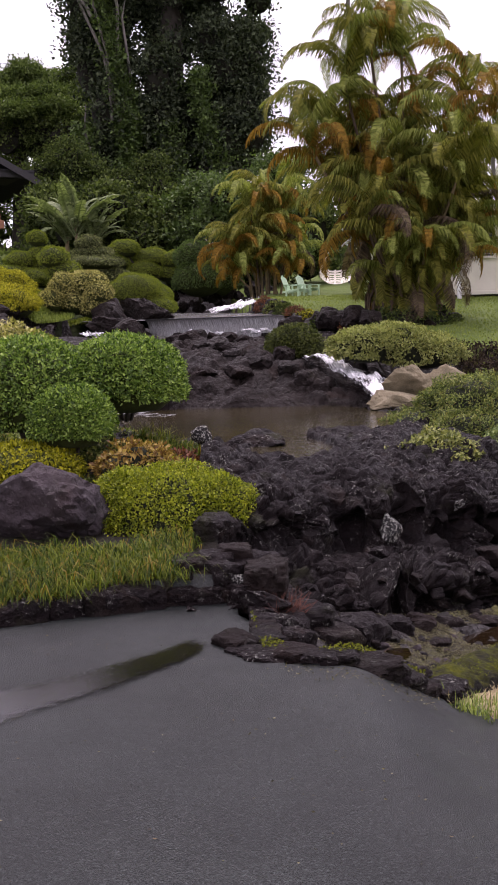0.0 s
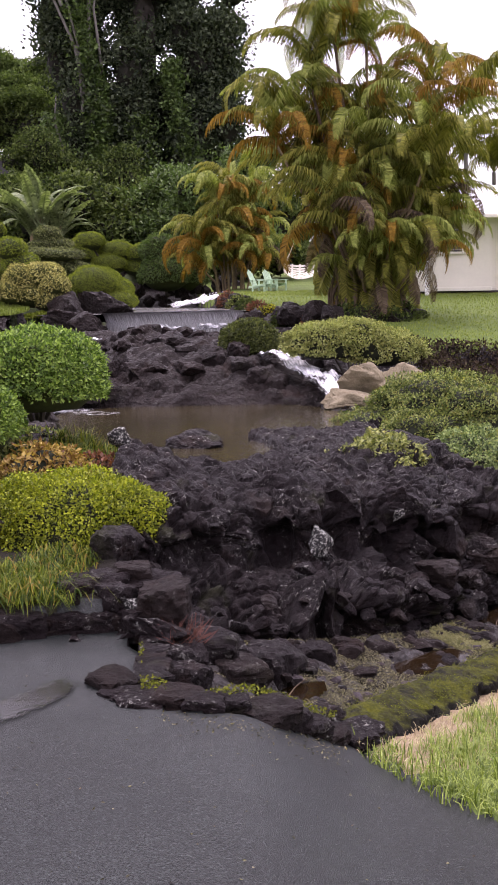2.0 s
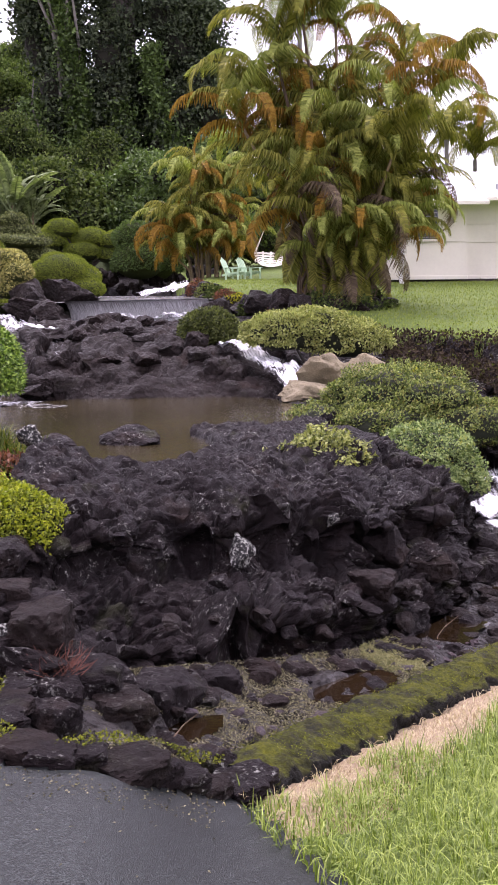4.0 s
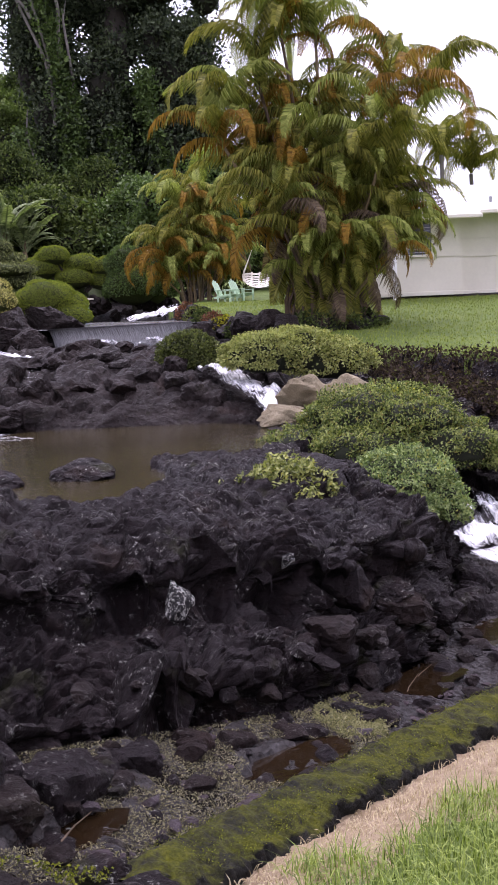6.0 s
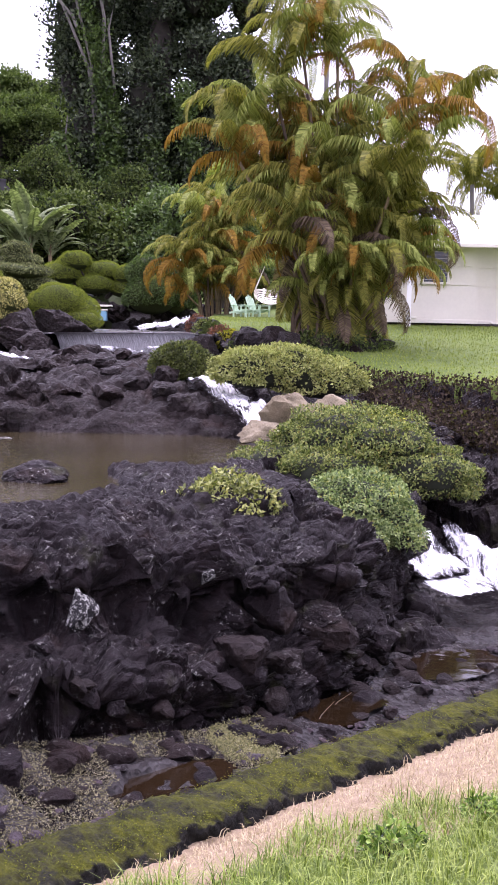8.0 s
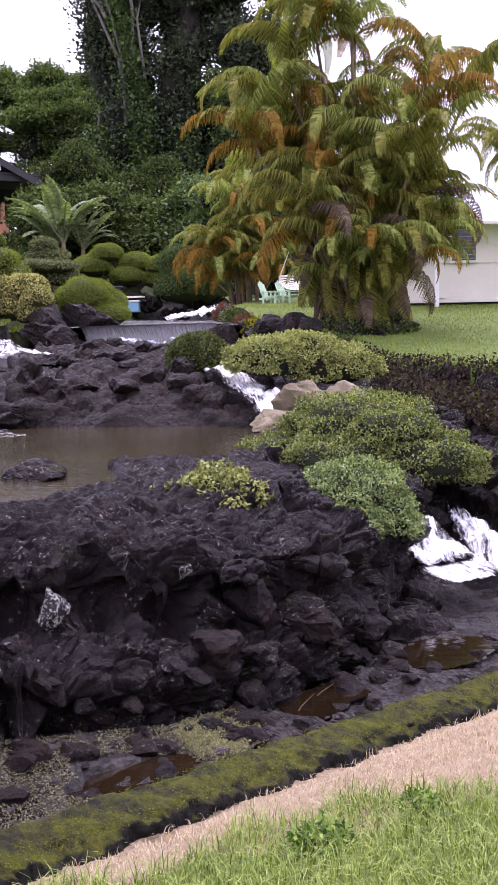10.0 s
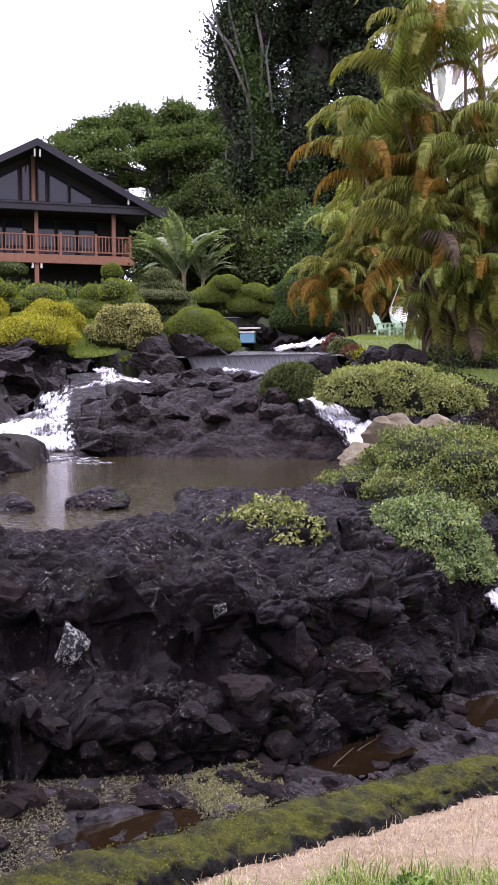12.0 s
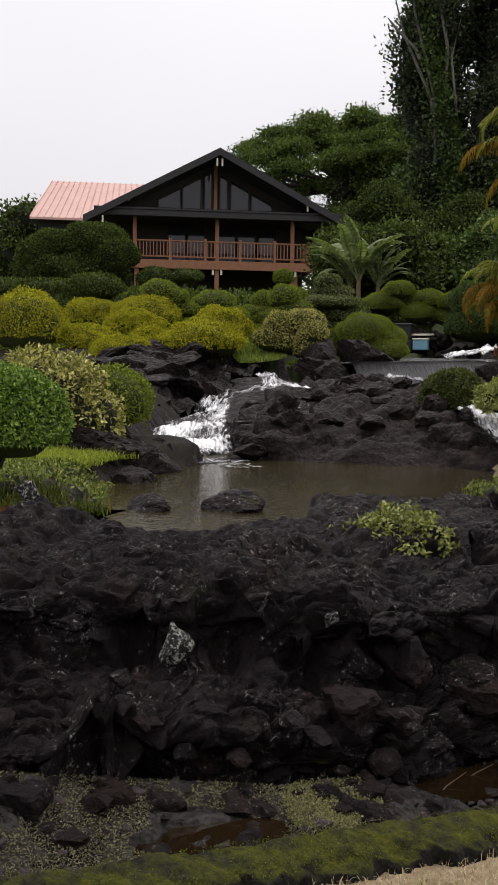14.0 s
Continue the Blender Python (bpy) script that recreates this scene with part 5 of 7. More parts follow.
def pad_plant(name, label, y, foot, pads, leaf_mat, leaf, seed, per=1600, category="topiary", deep=0.85):
    """A plant clipped into pads of (x, z, half width, half height); foot: the trunk's (x, z)."""
    rng = np.random.default_rng(seed)
    root = empty(name, pose(foot[0], y, foot[1]), label, category)
    for i, (px, pz, rx, rz) in enumerate(pads):
        c = np.array([px - foot[0], 0.25 * math.sin(i * 2.4), pz - foot[1]])
        n = int(per * max(0.35, rx * rz * 2.2))
        u = unit(rng.normal(size=(n * 2, 3)))
        u = u[u[:, 2] > -0.45][:n]
        w = 1 + 0.06 * np.sin(u @ np.array([5, 3, 4]) + i) + rng.normal(size=len(u)) * 0.025
        e = u * np.array([rx, rx * deep, rz]) * w[:, None] + c
        v, f = leaf_arrays(e, u, leaf, leaf * 0.55, rng, 0.5)
        pad = put("pad", mesh_of("pad", v, f), leaf_mat, root)
        # Darker inner ball paints the shade between the pad's leaves.
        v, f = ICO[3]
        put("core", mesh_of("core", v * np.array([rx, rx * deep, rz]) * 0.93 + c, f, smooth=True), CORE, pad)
        v, f = tube([(0, 0, -0.3), (c[0] * 0.5, c[1] * 0.5, c[2] * 0.4), c], [0.08, 0.06, 0.03], 6)
        put("limb", mesh_of("limb", v, f, smooth=True), BARK, root)
    return root


pad_plant("tiered_topiary", "conifer clipped into stacked grey-green tiers", 38, (-5.4, 3.3), [(-5.64, 5.36, 0.48, 0.29), (-5.56, 5.02, 0.77, 0.25), (-5.5, 4.6, 1.09, 0.27), (-5.29, 4.16, 1.09, 0.3), (-5.01, 3.71, 0.62, 0.35), (-5.7, 3.7, 0.9, 0.3), (-4.6, 4.0, 0.6, 0.25)], L_TIER, 0.07, 1, 5000)
pad_plant("cloud_topiary", "cloud-pruned shrub of smooth green pads", 51, (-4.6, 4.5), [(-6.52, 5.55, 1.1, 0.55), (-6.22, 6.02, 0.58, 0.41), (-5.77, 6.16, 0.73, 0.47), (-4.49, 5.72, 0.87, 0.51), (-3.31, 5.56, 0.67, 0.48), (-4.8, 5.07, 0.87, 0.51), (-3.41, 4.93, 0.86, 0.49)], L_TOPIARY, 0.05, 2, 8000)
pad_plant("topiary_mound", "cluster of smooth clipped green mounds", 40, (-8.3, 3.9), [(-8.64, 4.9, 0.63, 0.4), (-7.79, 5.1, 0.68, 0.35), (-8.94, 4.48, 0.7, 0.28), (-7.67, 4.56, 0.68, 0.29), (-7.97, 5.76, 0.4, 0.32), (-8.3, 4.2, 1.0, 0.4), (-7.6, 4.1, 0.9, 0.4), (-9.0, 4.0, 0.9, 0.4)], L_TOPIARY, 0.05, 3, 8000)
pad_plant("topiary_mound", "large smooth olive-green clipped mound", 36, (-3.8, 2.9), [(-3.75, 3.48, 0.95, 0.62), (-3.3, 3.2, 0.85, 0.55), (-2.95, 2.85, 0.65, 0.4), (-4.5, 3.05, 0.7, 0.42), (-4.96, 3.25, 0.5, 0.32)], L_TOPIARY, 0.045, 4, 9000)
pad_plant("variegated_bush", "pale variegated shrub clipped into lumps", 33, (-5.1, 2.9), [(-5.74, 3.5, 0.5, 0.5), (-5.02, 3.6, 0.65, 0.46), (-4.6, 3.3, 0.45, 0.36), (-5.4, 3.05, 0.75, 0.45), (-4.7, 2.85, 0.6, 0.4), (-6.1, 3.1, 0.5, 0.4)], L_VARIEG, 0.07, 5, 5000, "bush")
for i, (px, pz, rx, rz) in enumerate([(-11.32, 4.99, 0.65, 0.4), (-13.12, 4.7, 0.55, 0.32), (-10.59, 4.75, 0.4, 0.3), (-9.6, 4.6, 0.8, 0.45), (-6.6, 4.7, 0.55, 0.4)]):
    pad_plant("clipped_ball", "small clipped olive-green ball shrub", 36 + i % 2, (px, pz - 0.9), [(px, pz, rx, rz), (px + 0.3, pz - 0.45, rx * 1.1, rz * 0.9)], L_TOPIARY, 0.07, 30 + i, 3200)
pad_plant("low_hedge", "dark low hedge at the top of the garden", 37, (-16, 4.4), [(-18.5, 5.2, 1.4, 0.5), (-16.7, 5.2, 1.4, 0.45), (-14.4, 5.2, 1.1, 0.55), (-15.3, 4.6, 1.6, 0.5), (-12.4, 4.5, 1.2, 0.5)], L_SHADE, 0.11, 6, 2600, "hedge")
pad_plant("small_tree", "small dark rounded tree under the deck", 44, (-14.4, 5.0), [(-15.32, 6.3, 0.8, 0.5), (-13.92, 6.36, 0.75, 0.32)], L_SHADE, 0.1, 7, 2600, "tree")
pad_plant("large_shrub", "large dark green spreading shrub beside the house", 44, (-19, 5.0), [(-20.3, 7.6, 1.7, 1.0), (-18.6, 7.9, 1.6, 1.0), (-17.3, 7.3, 1.1, 0.8), (-19.5, 6.7, 2.4, 0.9), (-21.4, 6.9, 1.1, 0.9)], L_SHADE, 0.14, 8, 2400, "bush")
pad_plant("ivy_mound", "dark ivy-covered mound by the rock wall", 50, (-2.0, 3.7), [(-2.2, 5.6, 1.0, 0.8), (-1.2, 5.3, 0.9, 0.7), (-2.0, 4.5, 1.3, 0.9), (-0.9, 4.4, 0.9, 0.8)], L_VINE, 0.11, 9, 2200, "bush")


def tufts(name, label, spots, material, n, length, width, spread, lean, droop, seed):
    """Arching grass in tufts at spots (x, y, size), as one stuff."""
    rng = np.random.default_rng(seed)
    pieces = []
    for x, y, s in spots:
        p = rng.normal(size=(n, 3)) * np.array([spread * s, spread * s, 0]) + np.array([x, y, 0])
        p[:, 2] = height(x, y) - 0.01
        pieces.append(blade_arrays(p, length * s, width, rng, lean, droop))
    v, f = join(pieces)
    tagged(put(name, mesh_of(name, v, f), material), label, "grass", kind="stuff")


def plant_tufts():
    rng = random.Random(31)
    a = []
    for i in range(95):
        x = rng.uniform(-3.6, -0.55)
        a.append((x, float(front_y(np.array(x))) + (rng.uniform(0.2, 0.95) if i % 3 else rng.uniform(0.1, 0.35)), rng.uniform(0.8, 1.15)))
    tufts("strap_grass", "arching strap grass behind the edging, green turning straw", a, G_TUFT, 300, 0.235, 0.0075, 0.1, 2.9, 2.3, 5)
    b = [(rng.uniform(-1.3, -0.55), rng.uniform(9.6, 12.2), rng.uniform(0.6, 0.9)) for _ in range(20)]
    tufts("strap_grass", "rusty green grass tufts by the pool", b, G_TUFT, 130, 0.32, 0.011, 0.08, 1.8, 1.0, 6)
    c = [(rng.uniform(-4.2, -2.7), rng.uniform(15.4, 16.8), rng.uniform(0.6, 0.9)) for _ in range(70)]
    tufts("bank_grass", "bright soft grass under the round bushes", c, G_SOFT, 240, 0.17, 0.01, 0.16, 1.2, 0.8, 7)


plant_tufts()


def dead_shrub():
    """A bare red-brown shrub of many thin twigs."""
    rng = random.Random(8)
    root = empty("dead_shrub", pose(0.27, 7.14, -0.14), "bare red-brown twiggy shrub at the foot of the rocks", "bush")
    for i in range(190):
        a, l = rng.uniform(0, 6.28), rng.uniform(0.1, 0.34)
        d = Vector((math.cos(a) * rng.uniform(0.2, 1.2), math.sin(a) * rng.uniform(0.2, 1.2), 1)).normalized()
        m = d * l * 0.5 + Vector((rng.uniform(-0.06, 0.06), rng.uniform(-0.06, 0.06), 0))
        v, f = tube([(0, 0, 0), m, d * l + Vector((0, 0, -0.03))], [0.004, 0.003, 0.0014], 4)
        put("twig", mesh_of("twig", v, f), REDTWIG, root)


REDTWIG = m_plain("red_brown_twig", (0.12, 0.045, 0.03), 0.8)
dead_shrub()


def field(name, label, n, box_, inside, maker, material, seed, category="grass"):
    """Countless small blades or leaves over part of the land, as one stuff."""
    rng = np.random.default_rng(seed)
    x, y = rng.uniform(box_[0], box_[1], n), rng.uniform(box_[2], box_[3], n)
    k = inside(x, y)
    x, y = x[k], y[k]
    z = lie(x, y)[0]
    v, f = maker(np.stack([x, y, z - 0.005], 1), rng)
    return tagged(put(name, mesh_of(name, v, f), material), label, category, kind="stuff")


def patch(x, y, scale, seed):
    return np.array([noise.noise(Vector((a * scale, b * scale, seed))) for a, b in zip(x, y)])


field("lush_grass", "lush green grass beside the drive", 195000, (0.9, 8.7, -0.8, 8.6), lambda x, y: (np.isin(lie(x, y)[1], (1, 2))) & (np.random.default_rng(2).random(len(x)) < ss(-0.8, 2.2, y) * ss(8.6, 6.4, x)) & (kerb_d(x, y) + 0.3 * patch(x, y, 2.2, 3.0) + 0.12 * patch(x, y, 9, 5.0) > np.interp(x, [1.5, 2.5, 3.6, 4.3, 6], [0.8, 0.84, 1.2, 1.8, 2.2])), lambda p, r: blade_arrays(p, 0.13, 0.0052, r, 1.4, 0.8), G_NEAR, 3)
field("dry_grass", "short straw-coloured cut grass along the kerb", 170000, (0.9, 7.5, 3.0, 12), lambda x, y: (lie(x, y)[1] == 1) & (kerb_d(x, y) > 0.44), lambda p, r: blade_arrays(p, 0.045, 0.0045, r, 2.2, 1.3), G_DRY, 4)
field("grass_fringe", "ragged grass fringe at the drive's edge", 9000, (1.2, 3.4, 3.2, 6.4), lambda x, y: np.abs(x - np.interp(y, [0, 1.0, 4.6, 5.25, 5.7, 6.3], [5.1, 4.4, 2.05, 1.73, 1.55, 1.4])) < 0.12, lambda p, r: blade_arrays(p, 0.1, 0.007, r, 1.2, 0.7), G_NEAR, 5)
field("leaf_litter", "pale leaf litter and twigs in the stream bed", 120000, (0.3, 3.0, 5.9, 9.3), lambda x, y: (lie(x, y)[1] == 3) & (patch(x, y, 1.7, 7.0) > -0.25), lambda p, r: leaf_arrays(p + np.array([0, 0, 0.03]), r.normal(size=p.shape) * np.array([1, 1, 0.4]), 0.014, 0.007, r, 0.3), L_LITTER, 6, "leaf litter")
field("algae_mat", "pale yellow-green algae mat in the stream", 34000, (2.2, 3.2, 8.5, 9.9), lambda x, y: ((((x - 2.6) / 0.27) ** 2 + ((y - 9.3) / 0.42) ** 2 + 0.5 * patch(x, y, 4, 1.0)) < 1) & (lie(x, y)[1] == 3), lambda p, r: leaf_arrays(p + np.array([0, 0, 0.035]) + r.normal(size=p.shape) * np.array([0, 0, 0.01]), r.normal(size=p.shape) * np.array([1, 1, 0.3]) + np.array([0, 0, 0.2]), 0.016, 0.01, r, 0.5), G_ALGAE, 7, "algae")
field("algae_mat", "thin algae growth along the stream's edge", 6000, (0.8, 3.9, 6.6, 11.0), lambda x, y: (lie(x, y)[1] == 3) & (patch(x, y, 2.3, 11.0) > 0.3), lambda p, r: leaf_arrays(p + np.array([0, 0, 0.03]), r.normal(size=p.shape) + np.array([0, 0, 0.6]), 0.03, 0.02, r, 0.5), G_ALGAE, 8, "algae")
field("edge_moss", "yellow-green moss growing behind the edging stones", 9000, (-0.1, 1.45, 5.9, 6.9), lambda x, y: (y > front_y(x) + 0.12) & (y < front_y(x) + 0.34) & (patch(x, y, 4.1, 21.0) > 0.05), lambda p, r: leaf_arrays(p * np.array([1, 1, 0]) + np.array([0, 0, 0.04]) + np.stack([0 * p[:, 0], 0 * p[:, 0], fore_z(p[:, 0], p[:, 1] - 0.3)], 1), r.normal(size=p.shape) * np.array([1, 1, 0.4]) + np.array([0, 0, 0.3]), 0.018, 0.013, r, 0.5), L_MOSS, 21, "moss")
field("kerb_moss", "fuzzy yellow-green moss on the kerb", 150000, (1.1, 6.3, 6.2, 12.4), lambda x, y: (kerb_d(x, y) > 0.04) & (kerb_d(x, y) < 0.39) & (patch(x, y, 3.2, 31.0) + 0.7 * patch(x, y, 9, 33.0) > -0.25) & ((x - 1.12) * 0.671 + (y - 6.77) * 0.741 > 0.05), lambda p, r: leaf_arrays(np.stack([p[:, 0], p[:, 1], np.interp(p[:, 0], [1, 1.5, 4.5, 7], [-0.4, -0.45, -0.8, -1.05]) + 0.034], 1) + r.normal(size=p.shape) * np.array([0, 0, 0.008]), r.normal(size=p.shape) * np.array([1, 1, 0.6]) + np.array([0, 0, 0.7]), 0.011, 0.006, r, 0.5), L_MOSS, 25, "moss")
field("fallen_leaf_litter", "scattered leaf bits on the wet asphalt", 420, (-3.0, 2.2, 2.6, 6.6), lambda x, y: (lie(x, y)[1] == 0) & (patch(x, y, 0.8, 9.0) > -0.3), lambda p, r: leaf_arrays(p + np.array([0, 0, 0.018]), r.normal(size=p.shape) * np.array([1, 1, 0.1]), 0.016, 0.009, r, 0.2), L_LITTER, 22, "leaf litter")
field("drive_grit", "sandy grit and moss crumbs washed against the edging", 2600, (0.2, 1.9, 5.2, 6.7), lambda x, y: (lie(x, y)[1] == 0) & (front_y(x) - y < 0.32 + 0.25 * patch(x, y, 3, 2.0)) & (y < front_y(x) - 0.08), lambda p, r: leaf_arrays(p + np.array([0, 0, 0.012]), r.normal(size=p.shape) * np.array([1, 1, 0.2]), 0.014, 0.01, r, 0.3), L_LITTER, 23, "litter")
field("wall_creeper", "dull red-brown creeper covering the retaining wall", 60000, (4.2, 9.0, 13.5, 26.0), lambda x, y: (lawn_d(x, y) > -0.55) & (lawn_d(x, y) < 0.22), lambda p, r: leaf_arrays(p + r.normal(size=p.shape) * np.array([0.1, 0.1, 0.06]) + np.array([0, 0, 0.04]), np.array([-0.7, -0.5, 0.4]) + r.normal(size=p.shape) * 0.5, 0.08, 0.05, r, 0.6), L_WALLVINE, 9, "creeper")
field("wall_creeper", "purple-brown creeper hanging down the gorge side", 60000, (4.9, 9.0, 14.5, 22.0), lambda x, y: (lawn_d(x, y) > -1.7) & (lawn_d(x, y) < -0.4) & (along(x, y, GORGE)[0] > 0.75), lambda p, r: leaf_arrays(p + r.normal(size=p.shape) * np.array([0.12, 0.12, 0.12]) + np.array([-0.1, -0.1, 0.14]), np.array([-0.7, -0.5, 0.4]) + r.normal(size=p.shape) * 0.5, 0.08, 0.05, r, 0.6), L_WALLVINE, 19, "creeper")
field("moss_tufts", "short grass growing along the kerb", 11000, (1.2, 6.0, 6.0, 12.0), lambda x, y: (kerb_d(x, y) > 0.42) & (kerb_d(x, y) < 0.54), lambda p, r: blade_arrays(p + np.array([0, 0, 0.02]), 0.05, 0.0045, r, 1.3, 0.8), G_DRY, 10)
field("far_lawn", "mown green grass on the upper lawn", 64000, (0.5, 15, 15, 43), lambda x, y: (lawn_d(x, y) > 0.05), lambda p, r: blade_arrays(p, 0.055, 0.019, r, 0.9, 0.5), G_LAWN, 11)
field("bank_cover", "low mixed green ground cover on the bank", 16000, (-4.2, -0.9, 9.3, 15.5), lambda x, y: (lie(x, y)[1] == 4) & (patch(x, y, 1.3, 4.0) > -0.15), lambda p, r: leaf_arrays(p + np.array([0, 0, 0.05]), r.normal(size=p.shape) + np.array([0, 0, 0.8]), 0.07, 0.035, r, 0.5), L_COVER, 12, "ground cover")
field("bank_cover", "low yellow-green planting in the upper beds", 90000, (-13, -3.0, 28, 42), lambda x, y: (np.isin(lie(x, y)[1], (4, 7))) & (y > 30.2 + 0.25 * (x + 6)) & (patch(x, y, 0.6, 6.0) > -0.1), lambda p, r: leaf_arrays(p + np.array([0, 0, 0.06]), r.normal(size=p.shape) + np.array([0, 0, 0.8]), 0.13, 0.07, r, 0.5), L_TOPIARY, 13, "ground cover")
field("understorey_cover", "dark leafy cover on the ground before the house", 26000, (-30, -6, 42, 56), lambda x, y: lawn_d(x, y) < -5, lambda p, r: leaf_arrays(p + np.array([0, 0, 0.35]) + r.normal(size=p.shape) * np.array([0, 0, 0.22]), r.normal(size=p.shape) + np.array([0, 0, 0.8]), 0.3, 0.16, r, 0.5), L_SHADE, 24, "ground cover")
field("bank_lawn", "small bright lawn among the topiary", 16000, (-7.6, -5.2, 29.5, 34.5), lambda x, y: ((x + 6.3) / 0.9) ** 2 + ((y - 32.4) / 1.3) ** 2 < 1, lambda p, r: blade_arrays(p + np.array([0, 0, 0.12]), 0.14, 0.02, r, 0.8, 0.5), G_NEAR, 14)


def frond_mesh(seed, length=2.9, pairs=84, droop=1.0, rise=68):
    """An arching feather frond along +x from its stalk at the origin."""
    rng = np.random.default_rng(seed)
    n = pairs
    s = np.linspace(0, 1, n + 6)
    ang = radians(rise) - s ** 1.5 * radians(150) * droop * rng.uniform(0.9, 1.1)
    step = length / len(s)
    px, pz = np.cumsum(np.cos(ang)) * step, np.cumsum(np.sin(ang)) * step
    spine = np.stack([px, 0.15 * np.sin(s * 2 + seed) * s, pz], 1)
    pieces = [tube(spine[:: 4], np.linspace(0.028, 0.006, len(spine[::4])), 4)]
    vs, fs, k = [], [], 0
    for i in range(6, n + 6):
        d = unit(np.array([spine[min(i + 1, len(spine) - 1)] - spine[i - 1]]))[0]
        up = np.array([-d[2], 0, d[0]])
        u = s[i]
        ln = 0.7 * math.sin(math.pi * min(0.97, 0.2 + u * 0.78)) ** 0.55 * rng.uniform(0.85, 1.1)
        for sgn in (-1, 1):
            a = np.array([0, sgn, 0]) * 0.72 + d * 0.6 + up * 0.32
            a = a / np.linalg.norm(a)
            p0 = spine[i]
            p1 = p0 + a * ln * 0.38
            a2 = a * np.array([1, 0.7, 1]) + np.array([0, 0, -1.7]) + rng.normal(size=3) * 0.14
            p2 = p1 + a2 / np.linalg.norm(a2) * ln * 0.68
            wv = d * 0.017
            vs += [p0 - wv, p0 + wv, p1 + wv * 1.3, p1 - wv * 1.3, p2 + wv * 0.15, p2 - wv * 0.15]
            fs += [(k, k + 1, k + 2, k + 3), (k + 3, k + 2, k + 4, k + 5)]
            k += 6
    pieces.append((np.array(vs), np.array(fs)))
    v, f = join(pieces)
    return mesh_of("frond", v, f)


FRONDS = [frond_mesh(s, 2.9 + 0.3 * (s % 3), 62, 0.85 + 0.1 * (s % 4), 76) for s in range(8)]
FROND_SETS = {m.name: [with_material(f, m) for f in FRONDS] for m in (FROND, FROND_LIME, FROND_OLD, FROND_DEAD)}


def torn_leaf(seed, length=2.7):
    """A broad arching banana leaf, split by the wind into hanging strips."""
    rng = np.random.default_rng(seed)
    n = 34
    s = np.linspace(0, 1, n + 1)
    ang = radians(84) - s ** 1.6 * radians(72) * rng.uniform(0.5, 1.25)
    spine = np.stack([np.cumsum(np.cos(ang)) * length / n, 0.1 * np.sin(2 * s + seed) * s, np.cumsum(np.sin(ang)) * length / n], 1)
    pieces = [tube(spine[::3], np.linspace(0.04, 0.008, len(spine[::3])), 5)]
    vs, fs, k = [], [], 0
    for sgn in (-1, 1):
        sag = 0.4
        for i in range(6, n):
            if rng.random() < 0.4:
                sag = rng.uniform(0.1, 1.3)
            d = unit(np.array([spine[i + 1] - spine[i - 1]]))[0]
            up = np.array([-d[2], 0, d[0]])
            wide = 0.22 * math.sin(math.pi * min(0.985, 0.12 + 0.9 * (i - 6) / (n - 6))) ** 0.6
            a = np.array([0, sgn, 0]) + d * 0.3 + up * 0.25
            b = np.array([0, sgn, 0]) * 0.8 + d * 0.45 + np.array([0, 0, -sag])
            a, b = a / np.linalg.norm(a), b / np.linalg.norm(b)
            half = d * length / n * 0.53
            p0 = spine[i]
            p1 = p0 + a * wide * 0.5
            p2 = p1 + b * wide * 0.55
            vs += [p0 - half, p0 + half, p1 + half, p1 - half, p2 + half * 0.75, p2 - half * 0.75]
            fs += [(k, k + 1, k + 2, k + 3), (k + 3, k + 2, k + 4, k + 5)]
            k += 6
    pieces.append((np.array(vs), np.array(fs)))
    v, f = join(pieces)
    return mesh_of("leaf", v, f)


TORN = [with_material(torn_leaf(80 + s), BANANA) for s in range(4)]


HANGING = [[with_material(f, m) for f in [frond_mesh(60 + s, 1.7, 36, 0.18, 8) for s in range(4)]] for m in (FROND_DEAD, FROND)]


def palm_stem(root, bx, by, tx, ty, h, rng, per, size, old=0.2, tip=0.0):
    """One stem of a clump with its crown."""
    pts = [(bx, by, -0.3), (bx + (tx - bx) * 0.25, by + (ty - by) * 0.25, h * 0.45), (tx, ty, h)]
    v, f = tube(pts, [0.06, 0.05, 0.04], 7)
    put("trunk", mesh_of("trunk", v, f, smooth=True), STEM if rng.random() < 0.6 else DEADSTEM, root)
    k = rng.randint(per - 1, per + 2)
    for j in range(k):
        b = 6.28 * j / k + rng.uniform(-0.4, 0.4)
        age = rng.random()
        kind = FROND_OLD if age < old else FROND_DEAD if age < old + 0.04 else FROND_LIME if age > 0.7 else FROND
        fr = new("frond", FROND_SETS[kind.name][rng.randrange(8)])
        fr.parent = root
        tilt = rng.uniform(-22, 14) + (24 if kind is FROND_OLD else 55 if kind is FROND_DEAD else 0)
        sc = size * rng.uniform(0.75, 1.15)
        fr.matrix_basis = pose(tx, ty, h + rng.uniform(-0.3, 0.15)) @ pose(0, 0, 0, 0, 0, math.degrees(b)) @ pose(0, 0, 0, rng.uniform(-18, 18), tilt, 0) @ Matrix.Diagonal((sc, sc, sc, 1))


